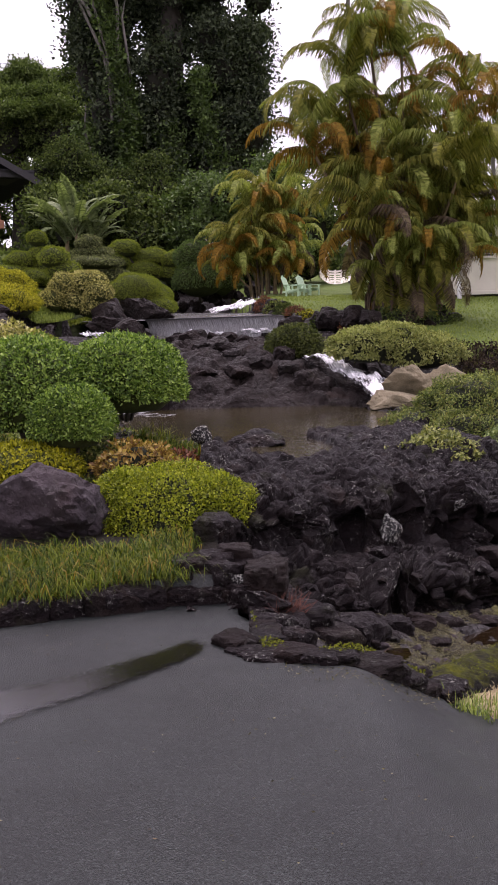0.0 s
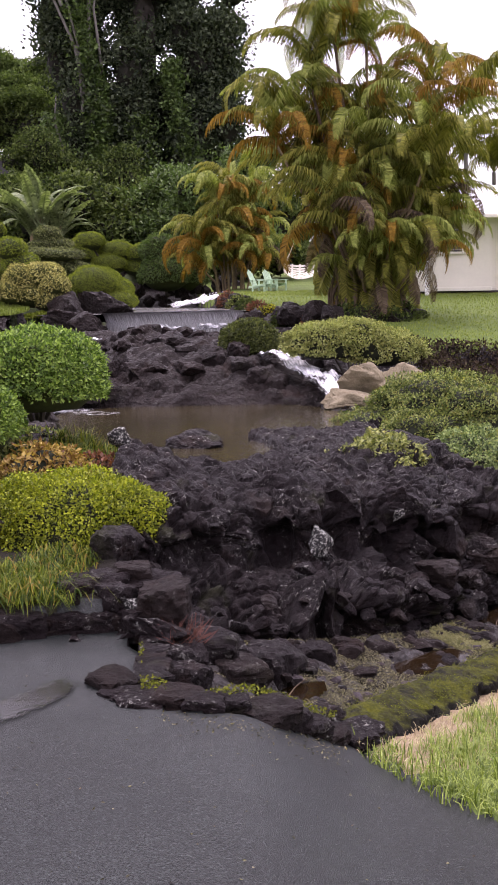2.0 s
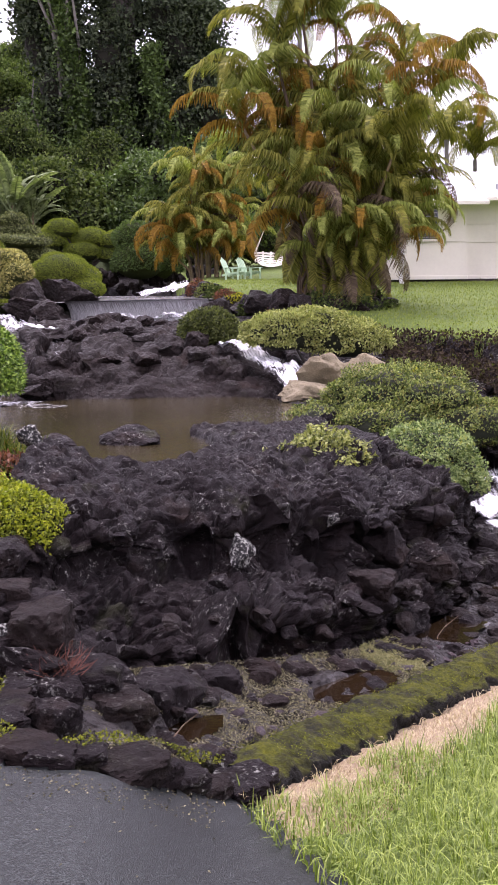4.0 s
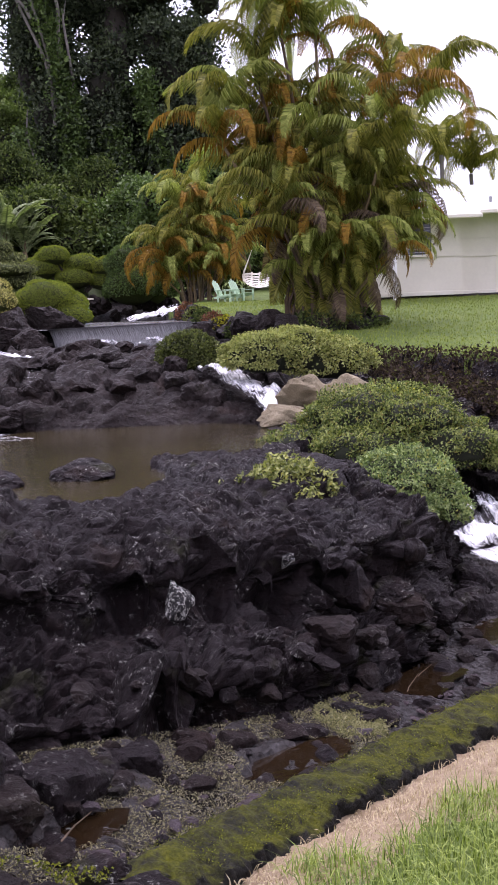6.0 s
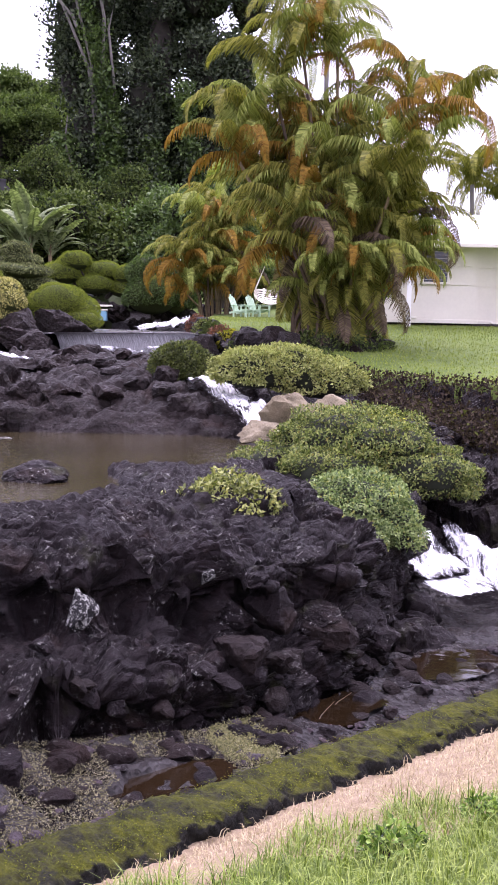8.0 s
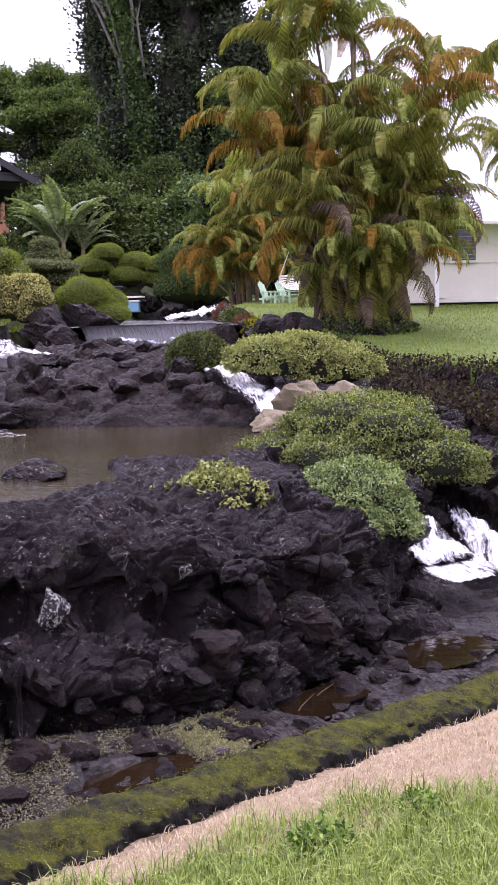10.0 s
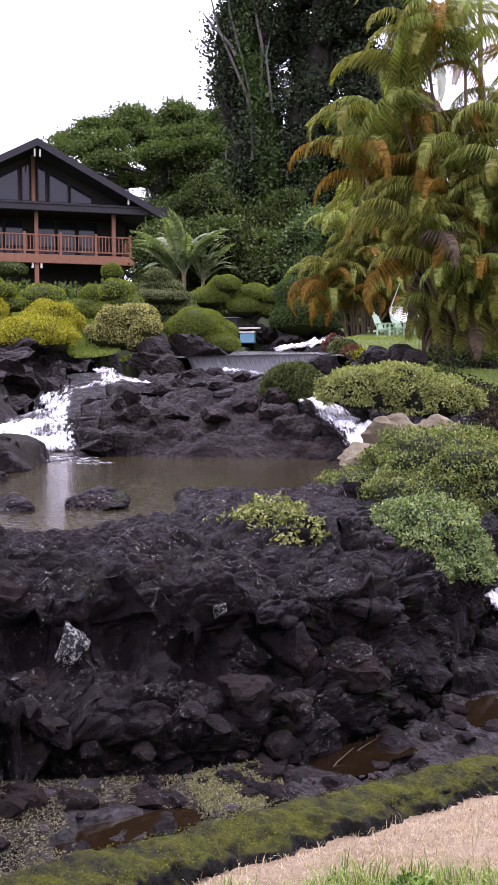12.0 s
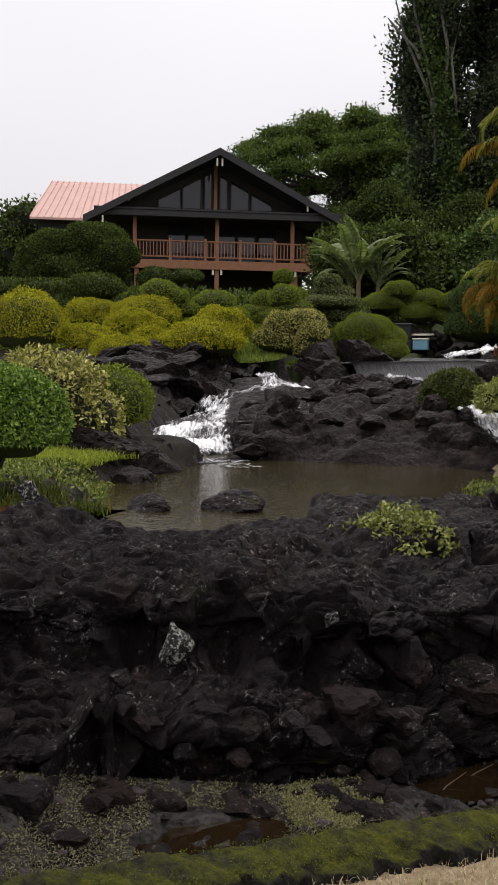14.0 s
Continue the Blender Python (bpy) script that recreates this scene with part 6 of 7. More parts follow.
def big_palm():
    rng = random.Random(3)
    root = empty("areca_palm", pose(4.9, 30.0, 2.0), "large clump of areca palms with orange older fronds", "palm")
    crowns = [(-0.2, 7.6), (-1.1, 7.5), (-1.8, 6.7), (1.9, 6.9), (2.7, 5.9), (-2.2, 5.7), (-2.7, 4.9), (-1.6, 5.5), (-0.6, 6.0), (0.4, 5.6), (1.4, 5.3), (-2.0, 4.2), (-1.1, 4.6), (-0.2, 4.6), (0.8, 4.3), (1.7, 3.9), (-1.5, 3.2), (-0.7, 3.4), (0.1, 3.3), (1.0, 3.0), (1.8, 2.7), (-0.9, 2.3), (-0.1, 2.2), (0.8, 1.9), (1.4, 1.6), (0.2, 1.2), (-0.5, 1.2)]
    for x, h in crowns:
        y = rng.uniform(-1.4, 1.2)
        palm_stem(root, 0.25 * x + rng.uniform(-0.25, 0.25), 0.3 * y, x, y, h, rng, 8, 0.95 if h > 2 else 0.72, 0.28 if x < -1.2 else 0.14)
    for i in range(20):
        x, h, y = rng.uniform(-1.4, 1.8), rng.uniform(0.8, 4.2), rng.uniform(-2.0, 0.2)
        palm_stem(root, 0.25 * x, 0.3 * y, x, y, h, rng, 7, 0.8, 0.08)
    for i in range(130):
        a, h = rng.uniform(0, 6.28), rng.uniform(0.9, 4.6) if i < 84 else rng.uniform(1.3, 2.4)
        fr = new("dead_frond", HANGING[i % 2 if i < 84 else min(1, i % 4)][rng.randrange(4)])
        fr.parent = root
        r = (0.35 + 0.2 * h) * rng.uniform(0.7, 1.5)
        fr.matrix_basis = pose(r * math.cos(a), r * math.sin(a), h) @ pose(0, 0, 0, 0, 0, math.degrees(a)) @ pose(0, 0, 0, rng.uniform(-40, 40), rng.uniform(52, 98), rng.uniform(-30, 30)) @ Matrix.Scale(rng.uniform(0.55, 0.95), 4)
    for i in range(46):
        a, l = rng.uniform(0, 6.28), rng.uniform(0.5, 1.6)
        r = rng.uniform(0.3, 0.95)
        p = Vector((r * math.cos(a), r * 0.8 * math.sin(a), l + 0.3))
        v, f = tube([p, p + Vector((0.25 * math.cos(a), 0.25 * math.sin(a), -l * 0.5)), p + Vector((0.3 * math.cos(a), 0.3 * math.sin(a), -l))], [0.02, 0.05, 0.01], 4)
        put("dead_sheath", mesh_of("dead_sheath", v, f), DEADSTEM, root)


def low_palm(x, y, z, n, seed, label, spread, tall, size):
    rng = random.Random(seed)
    root = empty("areca_palm", pose(x, y, z), label, "palm")
    for i in range(n):
        tx, h = rng.uniform(-spread, spread), rng.uniform(*tall)
        ty = rng.uniform(-0.8, 0.8)
        palm_stem(root, tx * 0.5, ty * 0.5, tx, ty, h, rng, 8, size, 0.22)


big_palm()
low_palm(1.2, 46.0, 3.5, 20, 8, "lower clump of areca palms behind the chairs", 1.3, (0.8, 4.2), 0.8)
bush("palm_foot_planting", "dark low planting round the palms' foot", 4.9, 29.2, 1.75, (1.4, 0.8, 0.8), L_SHADE, 0.12, 2500, 70, lump=0.3)


def tall_palm(x, y, z, h, label, seed, size=1.4):
    rng = random.Random(seed)
    root = empty("tall_palm", pose(x, y, z), label, "palm")
    v, f = tube([(0, 0, -0.3), (0.1, 0, h * 0.5), (0, 0, h)], [0.17, 0.14, 0.12], 9)
    put("trunk", mesh_of("trunk", v, f, smooth=True), PALEBARK, root)
    for j in range(14):
        fr = new("frond", FROND_SETS[FROND.name][rng.randrange(8)])
        fr.parent = root
        fr.matrix_basis = pose(0, 0, h) @ pose(0, 0, 0, 0, 0, j * 26) @ pose(0, 0, 0, 0, rng.uniform(-10, 30), 0) @ Matrix.Diagonal((size, size, size, 1))


tall_palm(6.55, 60, 4.5, 19.0, "tall slender palm with a pale grey trunk", 2)
tall_palm(15.0, 60, 4.5, 7.2, "distant palm above the white roof", 4)
tall_palm(17.2, 62, 4.5, 6.4, "distant palm behind the white house", 5)


def leaf_cloud(blobs, count, leaf, seed, shell=0.6):
    """Leaf arrays for a crown of blobs (x, y, z, radius, flatness), in clumps with gaps."""
    rng = np.random.default_rng(seed)
    b = np.array(blobs, float)
    share = b[:, 3] ** 2
    pick = rng.choice(len(b), size=count // 30, p=share / share.sum())
    u = unit(rng.normal(size=(len(pick), 3)) + np.array([0, -0.35, 0.6]))
    r = b[pick, 3] * (shell + (1.1 - shell) * rng.random(len(pick)) ** 0.6)
    cen = b[pick, :3] + u * r[:, None] * np.stack([np.ones(len(pick)), np.ones(len(pick)), b[pick, 4]], 1)
    cl = np.repeat(np.arange(len(pick)), 30)
    spread = leaf * 1.5
    off = rng.normal(size=(len(cl), 3)) * spread * np.array([1, 1, 0.55])
    pos = cen[cl] + off
    return leaf_arrays(pos, u[cl] + off / spread * 0.5 + np.array([0, 0, 0.1]), leaf, leaf * 0.6, rng, 0.6)


def tree(name, label, x, y, z, trunk, blobs, leaf_mat, count, leaf, seed, limbs=True, inner=0.62, category="tree", size=1.0):
    """A tree: trunk is [(x, y, z, radius)] from its foot; limbs run from the trunk to the crown's blobs."""
    root = empty(name, pose(x, y, z) @ Matrix.Scale(size, 4), label, category)
    v, f = tube([t[:3] for t in trunk], [t[3] for t in trunk], 10)
    put("trunk", mesh_of("trunk", v, f, smooth=True), BARK, root)
    if limbs:
        rng = random.Random(seed)
        for bx, by, bz, br, bf in blobs[::2]:
            k = min(range(len(trunk)), key=lambda i: abs(trunk[i][2] - (bz - br * 1.2)))
            p = Vector(trunk[k][:3])
            q = Vector((bx, by, bz))
            mid = (p + q) / 2 + Vector((rng.uniform(-0.5, 0.5), rng.uniform(-0.5, 0.5), rng.uniform(-0.6, 0.2)))
            v, f = tube([p, mid, q], [trunk[k][3] * 0.4, trunk[k][3] * 0.25, 0.05], 6)
            put("limb", mesh_of("limb", v, f, smooth=True), BARK, root)
    v, f = leaf_cloud(blobs, count, leaf, seed)
    crown = put("crown", mesh_of("crown", v, f), leaf_mat, root)
    # Near-black lumps paint the shade inside and beneath the leaf clumps.
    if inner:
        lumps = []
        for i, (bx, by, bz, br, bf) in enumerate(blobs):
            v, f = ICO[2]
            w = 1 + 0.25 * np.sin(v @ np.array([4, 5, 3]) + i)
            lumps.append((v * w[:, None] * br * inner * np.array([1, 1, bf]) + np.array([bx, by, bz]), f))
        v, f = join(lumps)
        put("inner_crown", mesh_of("inner_crown", v, f), CROWN_SHADE, root)
    return root


def blobs_in(n, box_, r, seed, flat=0.8, taper=None):
    rng = random.Random(seed)
    out = []
    for _ in range(n):
        z = rng.uniform(*box_[2])
        w = 1.0 if taper is None else float(np.interp(z, taper[0], taper[1]))
        out.append((rng.uniform(*box_[0]) * w, rng.uniform(*box_[1]), z, rng.uniform(*r), flat))
    return out


def umbrella(n, radius, top, fall, seed):
    """Blobs over a broad, flat-topped crown."""
    rng = random.Random(seed)
    out = []
    for _ in range(n):
        r, a = radius * math.sqrt(rng.random()), rng.uniform(0, 6.28)
        out.append((r * math.cos(a), 0.45 * r * math.sin(a), top - fall * (r / radius) ** 2 + rng.uniform(-1.5, 0.3), rng.uniform(0.8, 1.6), 0.32))
    return out


def vine_tree():
    root = tree("vine_covered_tree", "tall dark tree draped in ivy behind the garden", -5.6, 91.0, 6.9, [(0, 0, -0.5, 1.2), (-0.3, 0, 8, 1.0), (0.2, 0, 18, 0.6), (0.5, 0, 26, 0.2)], blobs_in(170, ((-5.4, 5.8), (-3, 3), (2.5, 26)), (0.6, 1.4), 4, 1.4, ([3, 10, 20, 25], [0.75, 0.9, 1.1, 0.9])), L_TREE, 160000, 0.29, 4, False, 0.7, size=1.4)
    rng = np.random.default_rng(8)
    pos = []
    for cx, cz0, cz1, w in ((-3.4, 3, 19, 0.5), (-2.7, 6, 15, 0.35), (0.4, 1, 9, 0.6), (2.4, 2, 12, 0.5), (-4.6, 1, 9, 0.6)):
        n = 4500
        t = rng.random(n)
        pos.append(np.stack([cx + rng.normal(size=n) * w * (0.5 + 0.5 * np.sin(t * 23) ** 2) + 0.6 * np.sin(t * 5), -3.4 + rng.normal(size=n) * 0.4, cz0 + t * (cz1 - cz0)], 1))
    pos = np.concatenate(pos)
    v, f = leaf_arrays(pos, np.array([[0, -1, 0.3]]) + rng.normal(size=pos.shape) * 0.5, 0.24, 0.17, rng, 0.5)
    put("ivy", mesh_of("ivy", v, f), L_VINE, root, "bright green ivy climbing the trunk")
    for a, b in (((-3.2, -3.6, 10), (-6.0, -3.9, 19)), ((-3.4, -3.6, 9), (-5.0, -3.8, 21)), ((-3.0, -3.6, 12), (-3.7, -3.9, 23)), ((-4.4, -3.8, 15), (-6.3, -4.0, 17.5)), ((-2.9, -3.6, 9), (-2.1, -3.9, 17)), ((-4.6, -3.7, 4), (-4.9, -3.9, 10))):
        a, b = Vector(a), Vector(b)
        m1, m2 = a.lerp(b, 0.35) + Vector((0.4, 0, -0.3)), a.lerp(b, 0.7) + Vector((-0.25, 0, 0.3))
        v, f = tube([a, m1, m2, b], [0.12, 0.1, 0.07, 0.03], 7)
        put("bare_limb", mesh_of("bare_limb", v, f, smooth=True), PALEBARK, root, "pale bare limb")


vine_tree()
tree("rain_tree", "broad spreading rain tree behind the house", -22.6, 106, 10.2, [(0, 0, -0.5, 1.0), (0.3, 0, 5, 0.8), (0, 0, 9, 0.5)], umbrella(120, 13.4, 14.3, 4.6, 6) + blobs_in(60, ((-15, 14), (-4, 4), (1.5, 9.5)), (0.8, 1.5), 16, 0.6), L_POD, 140000, 0.245, 6, True, 0.42, size=1.3)
tree("understorey_shrubs", "dense green shrubs below the tall tree", -3.0, 60, 4.8, [(0, 0, -0.3, 0.3), (0, 0, 3, 0.2)], blobs_in(44, ((-9, 8), (-1.5, 1.5), (0.2, 5.2)), (0.8, 1.6), 9), L_SHADE, 50000, 0.28, 9, False, 0.75, "shrub")
tree("understorey_tree", "green trees between the house and the tall tree", -10.5, 78, 6.5, [(0, 0, -0.3, 0.3), (0, 0, 5, 0.15)], blobs_in(30, ((-4.5, 4.5), (-1.5, 1.5), (0.5, 9.0)), (0.9, 1.6), 41), L_SHADE, 42000, 0.24, 41, True, 0.65)
tree("understorey_tree", "leafy green tree beside the palms", 1.0, 56, 4.6, [(0, 0, -0.3, 0.25), (0, 0, 4, 0.12)], blobs_in(14, ((-2.2, 2.4), (-1, 1), (1.5, 6.0)), (0.7, 1.2), 12), L_VINE, 16000, 0.24, 12, True, 0.6)
tree("understorey_tree", "bright green tree among the dark trunks", -2.6, 59, 4.6, [(0, 0, -0.3, 0.25), (0, 0, 5, 0.12)], blobs_in(10, ((-1.2, 1.2), (-1, 1), (2.5, 5.5)), (0.6, 1.0), 13), L_VINE, 9000, 0.26, 13, True, 0.5)
tree("far_tree", "distant green trees on the horizon", -66, 112, 17, [(0, 0, -0.5, 0.6), (0, 0, 5, 0.4)], blobs_in(46, ((-16, 14), (-4, 4), (-9, 4.0)), (1.8, 3.0), 14), L_SHADE, 40000, 0.55, 14, False, 0.8)
tree("far_tree", "dark trees filling the gap beside the tall tree", -13, 100, 8, [(0, 0, -0.5, 0.5), (0, 0, 8, 0.3)], blobs_in(46, ((-9, 8), (-2, 2), (1, 14)), (1.3, 2.2), 17), L_SHADE, 46000, 0.34, 17, True, 0.8)
tree("far_tree", "dark trees closing the garden behind the lawn", 14, 75, 6, [(0, 0, -0.5, 0.6), (0, 0, 5, 0.4)], blobs_in(16, ((-12, 14), (-3, 3), (0, 4)), (1.5, 2.4), 15), L_SHADE, 20000, 0.4, 15, False, 0.8)


def banana_plant(x, y, z, seed, size):
    """Torn, feathery leaves rising from a short stem."""
    rng = random.Random(seed)
    root = empty("banana_plant", pose(x, y, z), "banana plant with torn, feathery grey-green leaves", "plant")
    for i in range(22):
        leaf = new("leaf", TORN[rng.randrange(4)])
        leaf.parent = root
        sc = size / 2.9 * rng.uniform(0.8, 1.15)
        leaf.matrix_basis = pose(0, 0, size * 0.12 * rng.random()) @ pose(0, 0, 0, 0, 0, i * 137.5) @ pose(0, 0, 0, rng.uniform(-20, 20), rng.uniform(-4, 40), 0) @ Matrix.Diagonal((sc, sc * 1.1, sc, 1))
    v, f = tube([(0, 0, -2.4), (0, 0, size * 0.25)], [0.16, 0.1], 8)
    put("stem", mesh_of("stem", v, f, smooth=True), STEM, root)


banana_plant(-8.8, 55, 6.95, 3, 3.6)
banana_plant(-8.0, 56, 6.7, 4, 3.0)
banana_plant(-9.5, 56, 6.8, 5, 2.8)


# ---- timber house ----
def slab(corners, thick):
    """A flat slab from its four upper corners, thickened downwards."""
    bm = bmesh.new()
    top = [bm.verts.new(c) for c in corners]
    low = [bm.verts.new((c[0], c[1], c[2] - thick)) for c in corners]
    bm.faces.new(top)
    bm.faces.new(low[::-1])
    n = len(corners)
    for i in range(n):
        j = (i + 1) % n
        bm.faces.new((top[j], top[i], low[i], low[j]))
    bmesh.ops.recalc_face_normals(bm, faces=bm.faces)
    return bm


def wall_shape(points, y, thick):
    """An upright wall in the x-z plane at y, from its outline."""
    bm = bmesh.new()
    a = [bm.verts.new((x, y, z)) for x, z in points]
    b = [bm.verts.new((x, y + thick, z)) for x, z in points]
    bm.faces.new(a)
    bm.faces.new(b[::-1])
    for i in range(len(a)):
        j = (i + 1) % len(a)
        bm.faces.new((a[j], a[i], b[i], b[j]))
    bmesh.ops.recalc_face_normals(bm, faces=bm.faces)
    return bm


def pane_with_frame(root, points, y, frame_w=0.06):
    """A pane in its own frame; points: its outline in x and z."""
    win = part("window", wall_shape(points, y, 0.03), GLASS, root)
    bm = bmesh.new()
    n = len(points)
    for i in range(n):
        (ax, az), (bx, bz) = points[i], points[(i + 1) % n]
        l = math.hypot(bx - ax, bz - az)
        t = pose((ax + bx) / 2, y - 0.01, (az + bz) / 2) @ Matrix.Rotation(-math.atan2(bz - az, bx - ax), 4, "Y")
        add_box(bm, (-l / 2 - frame_w / 2, -0.04, -frame_w / 2), (l / 2 + frame_w / 2, 0.05, frame_w / 2), 0, t)
    part("frame", bm, DARKWOOD, win)


def timber_house():
    """Dark gabled house with a raised deck; local x runs along the deck, y into the house."""
    left, right = Vector((-16.82, 46.0, 0)), Vector((-9.51, 50.0, 0))
    turn = math.degrees(math.atan2(right.y - left.y, right.x - left.x))
    root = empty("timber_house", pose(-28.9, 68.8, 6.85, 0, 0, turn) @ Matrix.Diagonal((1.53, 1.53, 1.53, 1)), "dark timber house with gabled roof and raised red-brown deck", "house")
    w, c = 8.35, 3.9
    deck, eave, apex = 2.35, 4.15, 7.45
    lx, rx = -2.4, 10.2
    ridge0, ridge1 = -1.0, 12.0
    part("deck", box((-0.15, -0.15, deck - 0.14), (w + 0.15, 2.4, deck), 0.01), REDWOOD, root)
    part("rim_joist", box((-0.18, -0.22, deck - 0.42), (w + 0.18, -0.16, deck - 0.02), 0.01), REDWOOD, root)
    part("rim_joist", box((w + 0.16, -0.2, deck - 0.42), (w + 0.22, 2.4, deck - 0.02), 0.01), REDWOOD, root)
    part("wall", wall_shape([(lx + 1.6, deck), (rx - 1.6, deck), (rx - 1.6, eave + 0.5), (lx + 1.6, eave + 0.5)], 2.4, 0.2), DARKWOOD, root)
    part("gable_wall", wall_shape([(lx + 1.0, eave + 0.35), (rx - 1.0, eave + 0.35), (c, apex - 0.35)], 1.0, 0.2), DARKWOOD, root)
    for x in (lx + 1.6, rx - 1.8):
        part("side_wall", box((x, 2.6, -1.5), (x + 0.2, 11.5, eave + 0.4)), DARKWOOD, root)
    # Dark sheet added where only shade shows under the deck.
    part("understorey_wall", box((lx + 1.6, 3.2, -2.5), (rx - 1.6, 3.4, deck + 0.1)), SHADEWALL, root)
    part("soffit", box((lx + 0.6, 0.2, eave + 0.2), (rx - 0.6, 2.4, eave + 0.28)), DARKWOOD, root)
    for sx, ex in ((lx, c), (rx, c)):
        part("roof", slab([(sx, ridge0, eave), (ex, ridge0, apex), (ex, ridge1, apex), (sx, ridge1, eave)], 0.16), ROOFDARK, root)
        part("fascia", slab([(sx, ridge0 - 0.06, eave + 0.02), (ex, ridge0 - 0.06, apex + 0.02), (ex, ridge0 - 0.01, apex + 0.02), (sx, ridge0 - 0.01, eave + 0.02)], 0.34), ROOFDARK, root)
    part("front_beam", box((lx + 0.5, -0.75, eave + 0.12), (rx - 0.2, -0.5, eave + 0.5), 0.02), ROOFDARK, root)
    part("pent_roof", slab([(lx + 0.5, -0.8, eave + 0.5), (rx - 0.2, -0.8, eave + 0.5), (rx - 0.6, 1.0, eave + 0.75), (lx + 1.0, 1.0, eave + 0.75)], 0.08), ROOFDARK, root)
    for x0, x1 in ((-2.75, -1.68), (-1.58, -0.68), (-0.52, -0.16), (0.22, 0.6), (0.76, 1.66), (1.76, 2.8)):
        z = eave + 0.78
        top = [(c + x, z + 1.85 - 0.53 * abs(x)) for x in (x1, x0)]
        pane_with_frame(root, [(c + x0, z), (c + x1, z)] + top, 0.93)
    for x0, x1 in ((c - 2.2, c - 1.3), (c - 1.2, c - 0.35), (c + 0.3, c + 1.2), (c + 1.3, c + 2.2), (c + 2.35, c + 3.3)):
        pane_with_frame(root, [(x0, deck + 0.1), (x1, deck + 0.1), (x1, deck + 1.95), (x0, deck + 1.95)], 2.33)
    part("king_post", box((c - 0.09, 0.78, eave + 0.5), (c + 0.09, 0.9, apex - 0.4), 0.01), REDWOOD, root)
    for x in (0.0, c, 7.55):
        part("post", box((x - 0.09, -0.12, deck), (x + 0.09, 0.06, eave + 0.3), 0.012), REDWOOD, root)
    part("post", box((c - 0.1, -0.1, -1.2), (c + 0.1, 0.1, deck - 0.4), 0.012), REDWOOD, root)
    part("post", box((7.3, 0.3, -1.2), (7.9, 0.6, deck - 0.4), 0.012), REDWOOD, root)
    part("post", box((0.0, 0.0, -1.2), (0.2, 0.2, deck - 0.4), 0.012), REDWOOD, root)
    for z in (deck + 0.12, deck + 0.86):
        part("rail", box((-0.1, -0.14, z), (w + 0.1, -0.04, z + 0.07), 0.008), REDWOOD, root)
        part("rail", box((w + 0.02, -0.1, z), (w + 0.1, 2.3, z + 0.07), 0.008), REDWOOD, root)
    bal = part_mesh(box((-0.022, -0.022, 0), (0.022, 0.022, 0.72)))
    bal.materials.append(REDWOOD)
    for i in range(52):
        b = put("baluster", bal, REDWOOD, root)
        b.matrix_basis = pose(0.08 + i * (w - 0.16) / 51, -0.09, deck + 0.17)
    for i in range(12):
        b = put("baluster", bal, REDWOOD, root)
        b.matrix_basis = pose(w + 0.06, 0.1 + i * 0.18, deck + 0.17)
    for i in range(6):
        x = i * w / 5
        part("newel", box((x - 0.06, -0.17, deck - 0.4), (x + 0.06, -0.02, deck + 1.02), 0.008), REDWOOD, root)
    for x in (c - 0.2, c + 0.2, 7.4, 7.7):
        v, f = tube([(x, -0.15, deck - 0.4), (x, -0.15, deck - 0.66)], [0.045, 0.06], 8)
        put("lamp", mesh_of("lamp", v, f), WHITEPAINT, root, "small white hanging lamp")
    for x, z in ((c - 0.12, apex - 0.55), (c + 0.12, apex - 0.55), (lx + 0.9, eave - 0.05), (c - 4.2, eave + 1.0), (c + 4.2, eave + 0.8)):
        part("bracket", box((x - 0.04, ridge0 + 0.05, z - 0.25), (x + 0.04, ridge0 + 0.15, z + 0.1), 0.005), WHITEPAINT, root)
    # wing with the pink-red metal roof
    roof = part("wing_roof", slab([(-4.4, 12.5, 8.2), (2.5, 12.5, 8.2), (2.7, 8.0, 5.4), (-5.4, 8.0, 5.4)], 0.12), REDMETAL, root, "pink-red standing-seam metal roof")
    for i in range(22):
        t = i / 21
        a, b = Vector((-4.4 + 6.9 * t, 12.5, 8.23)), Vector((-5.4 + 8.1 * t, 8.0, 5.43))
        v, f = tube([a, b], [0.03, 0.03], 4)
        put("seam", mesh_of("seam", v, f), REDMETAL, roof)
    part("wing_wall", box((-5.0, 8.8, -1), (-1.0, 12.0, 5.5)), DARKWOOD, root)


def part_mesh(bm):
    me = bpy.data.meshes.new("part")
    bm.to_mesh(me)
    bm.free()
    return me


timber_house()


def covered_heap():
    bm = box((-0.9, -0.5, 0), (0.9, 0.5, 0.6), 0.15)
    bmesh.ops.subdivide_edges(bm, edges=bm.edges[:], cuts=4, use_grid_fill=True)
    for v in bm.verts:
        v.co += Vector((0, 0, 1)) * 0.08 * noise.noise(v.co * 2.5)
    ob = part("covered_heap", bm, BLUETARP)
    ob.matrix_basis = pose(-18.9, 60.9, 6.0, 0, 0, 25)
    return tagged(ob, "heap under a blue cover beneath the deck", "tarpaulin")


covered_heap()


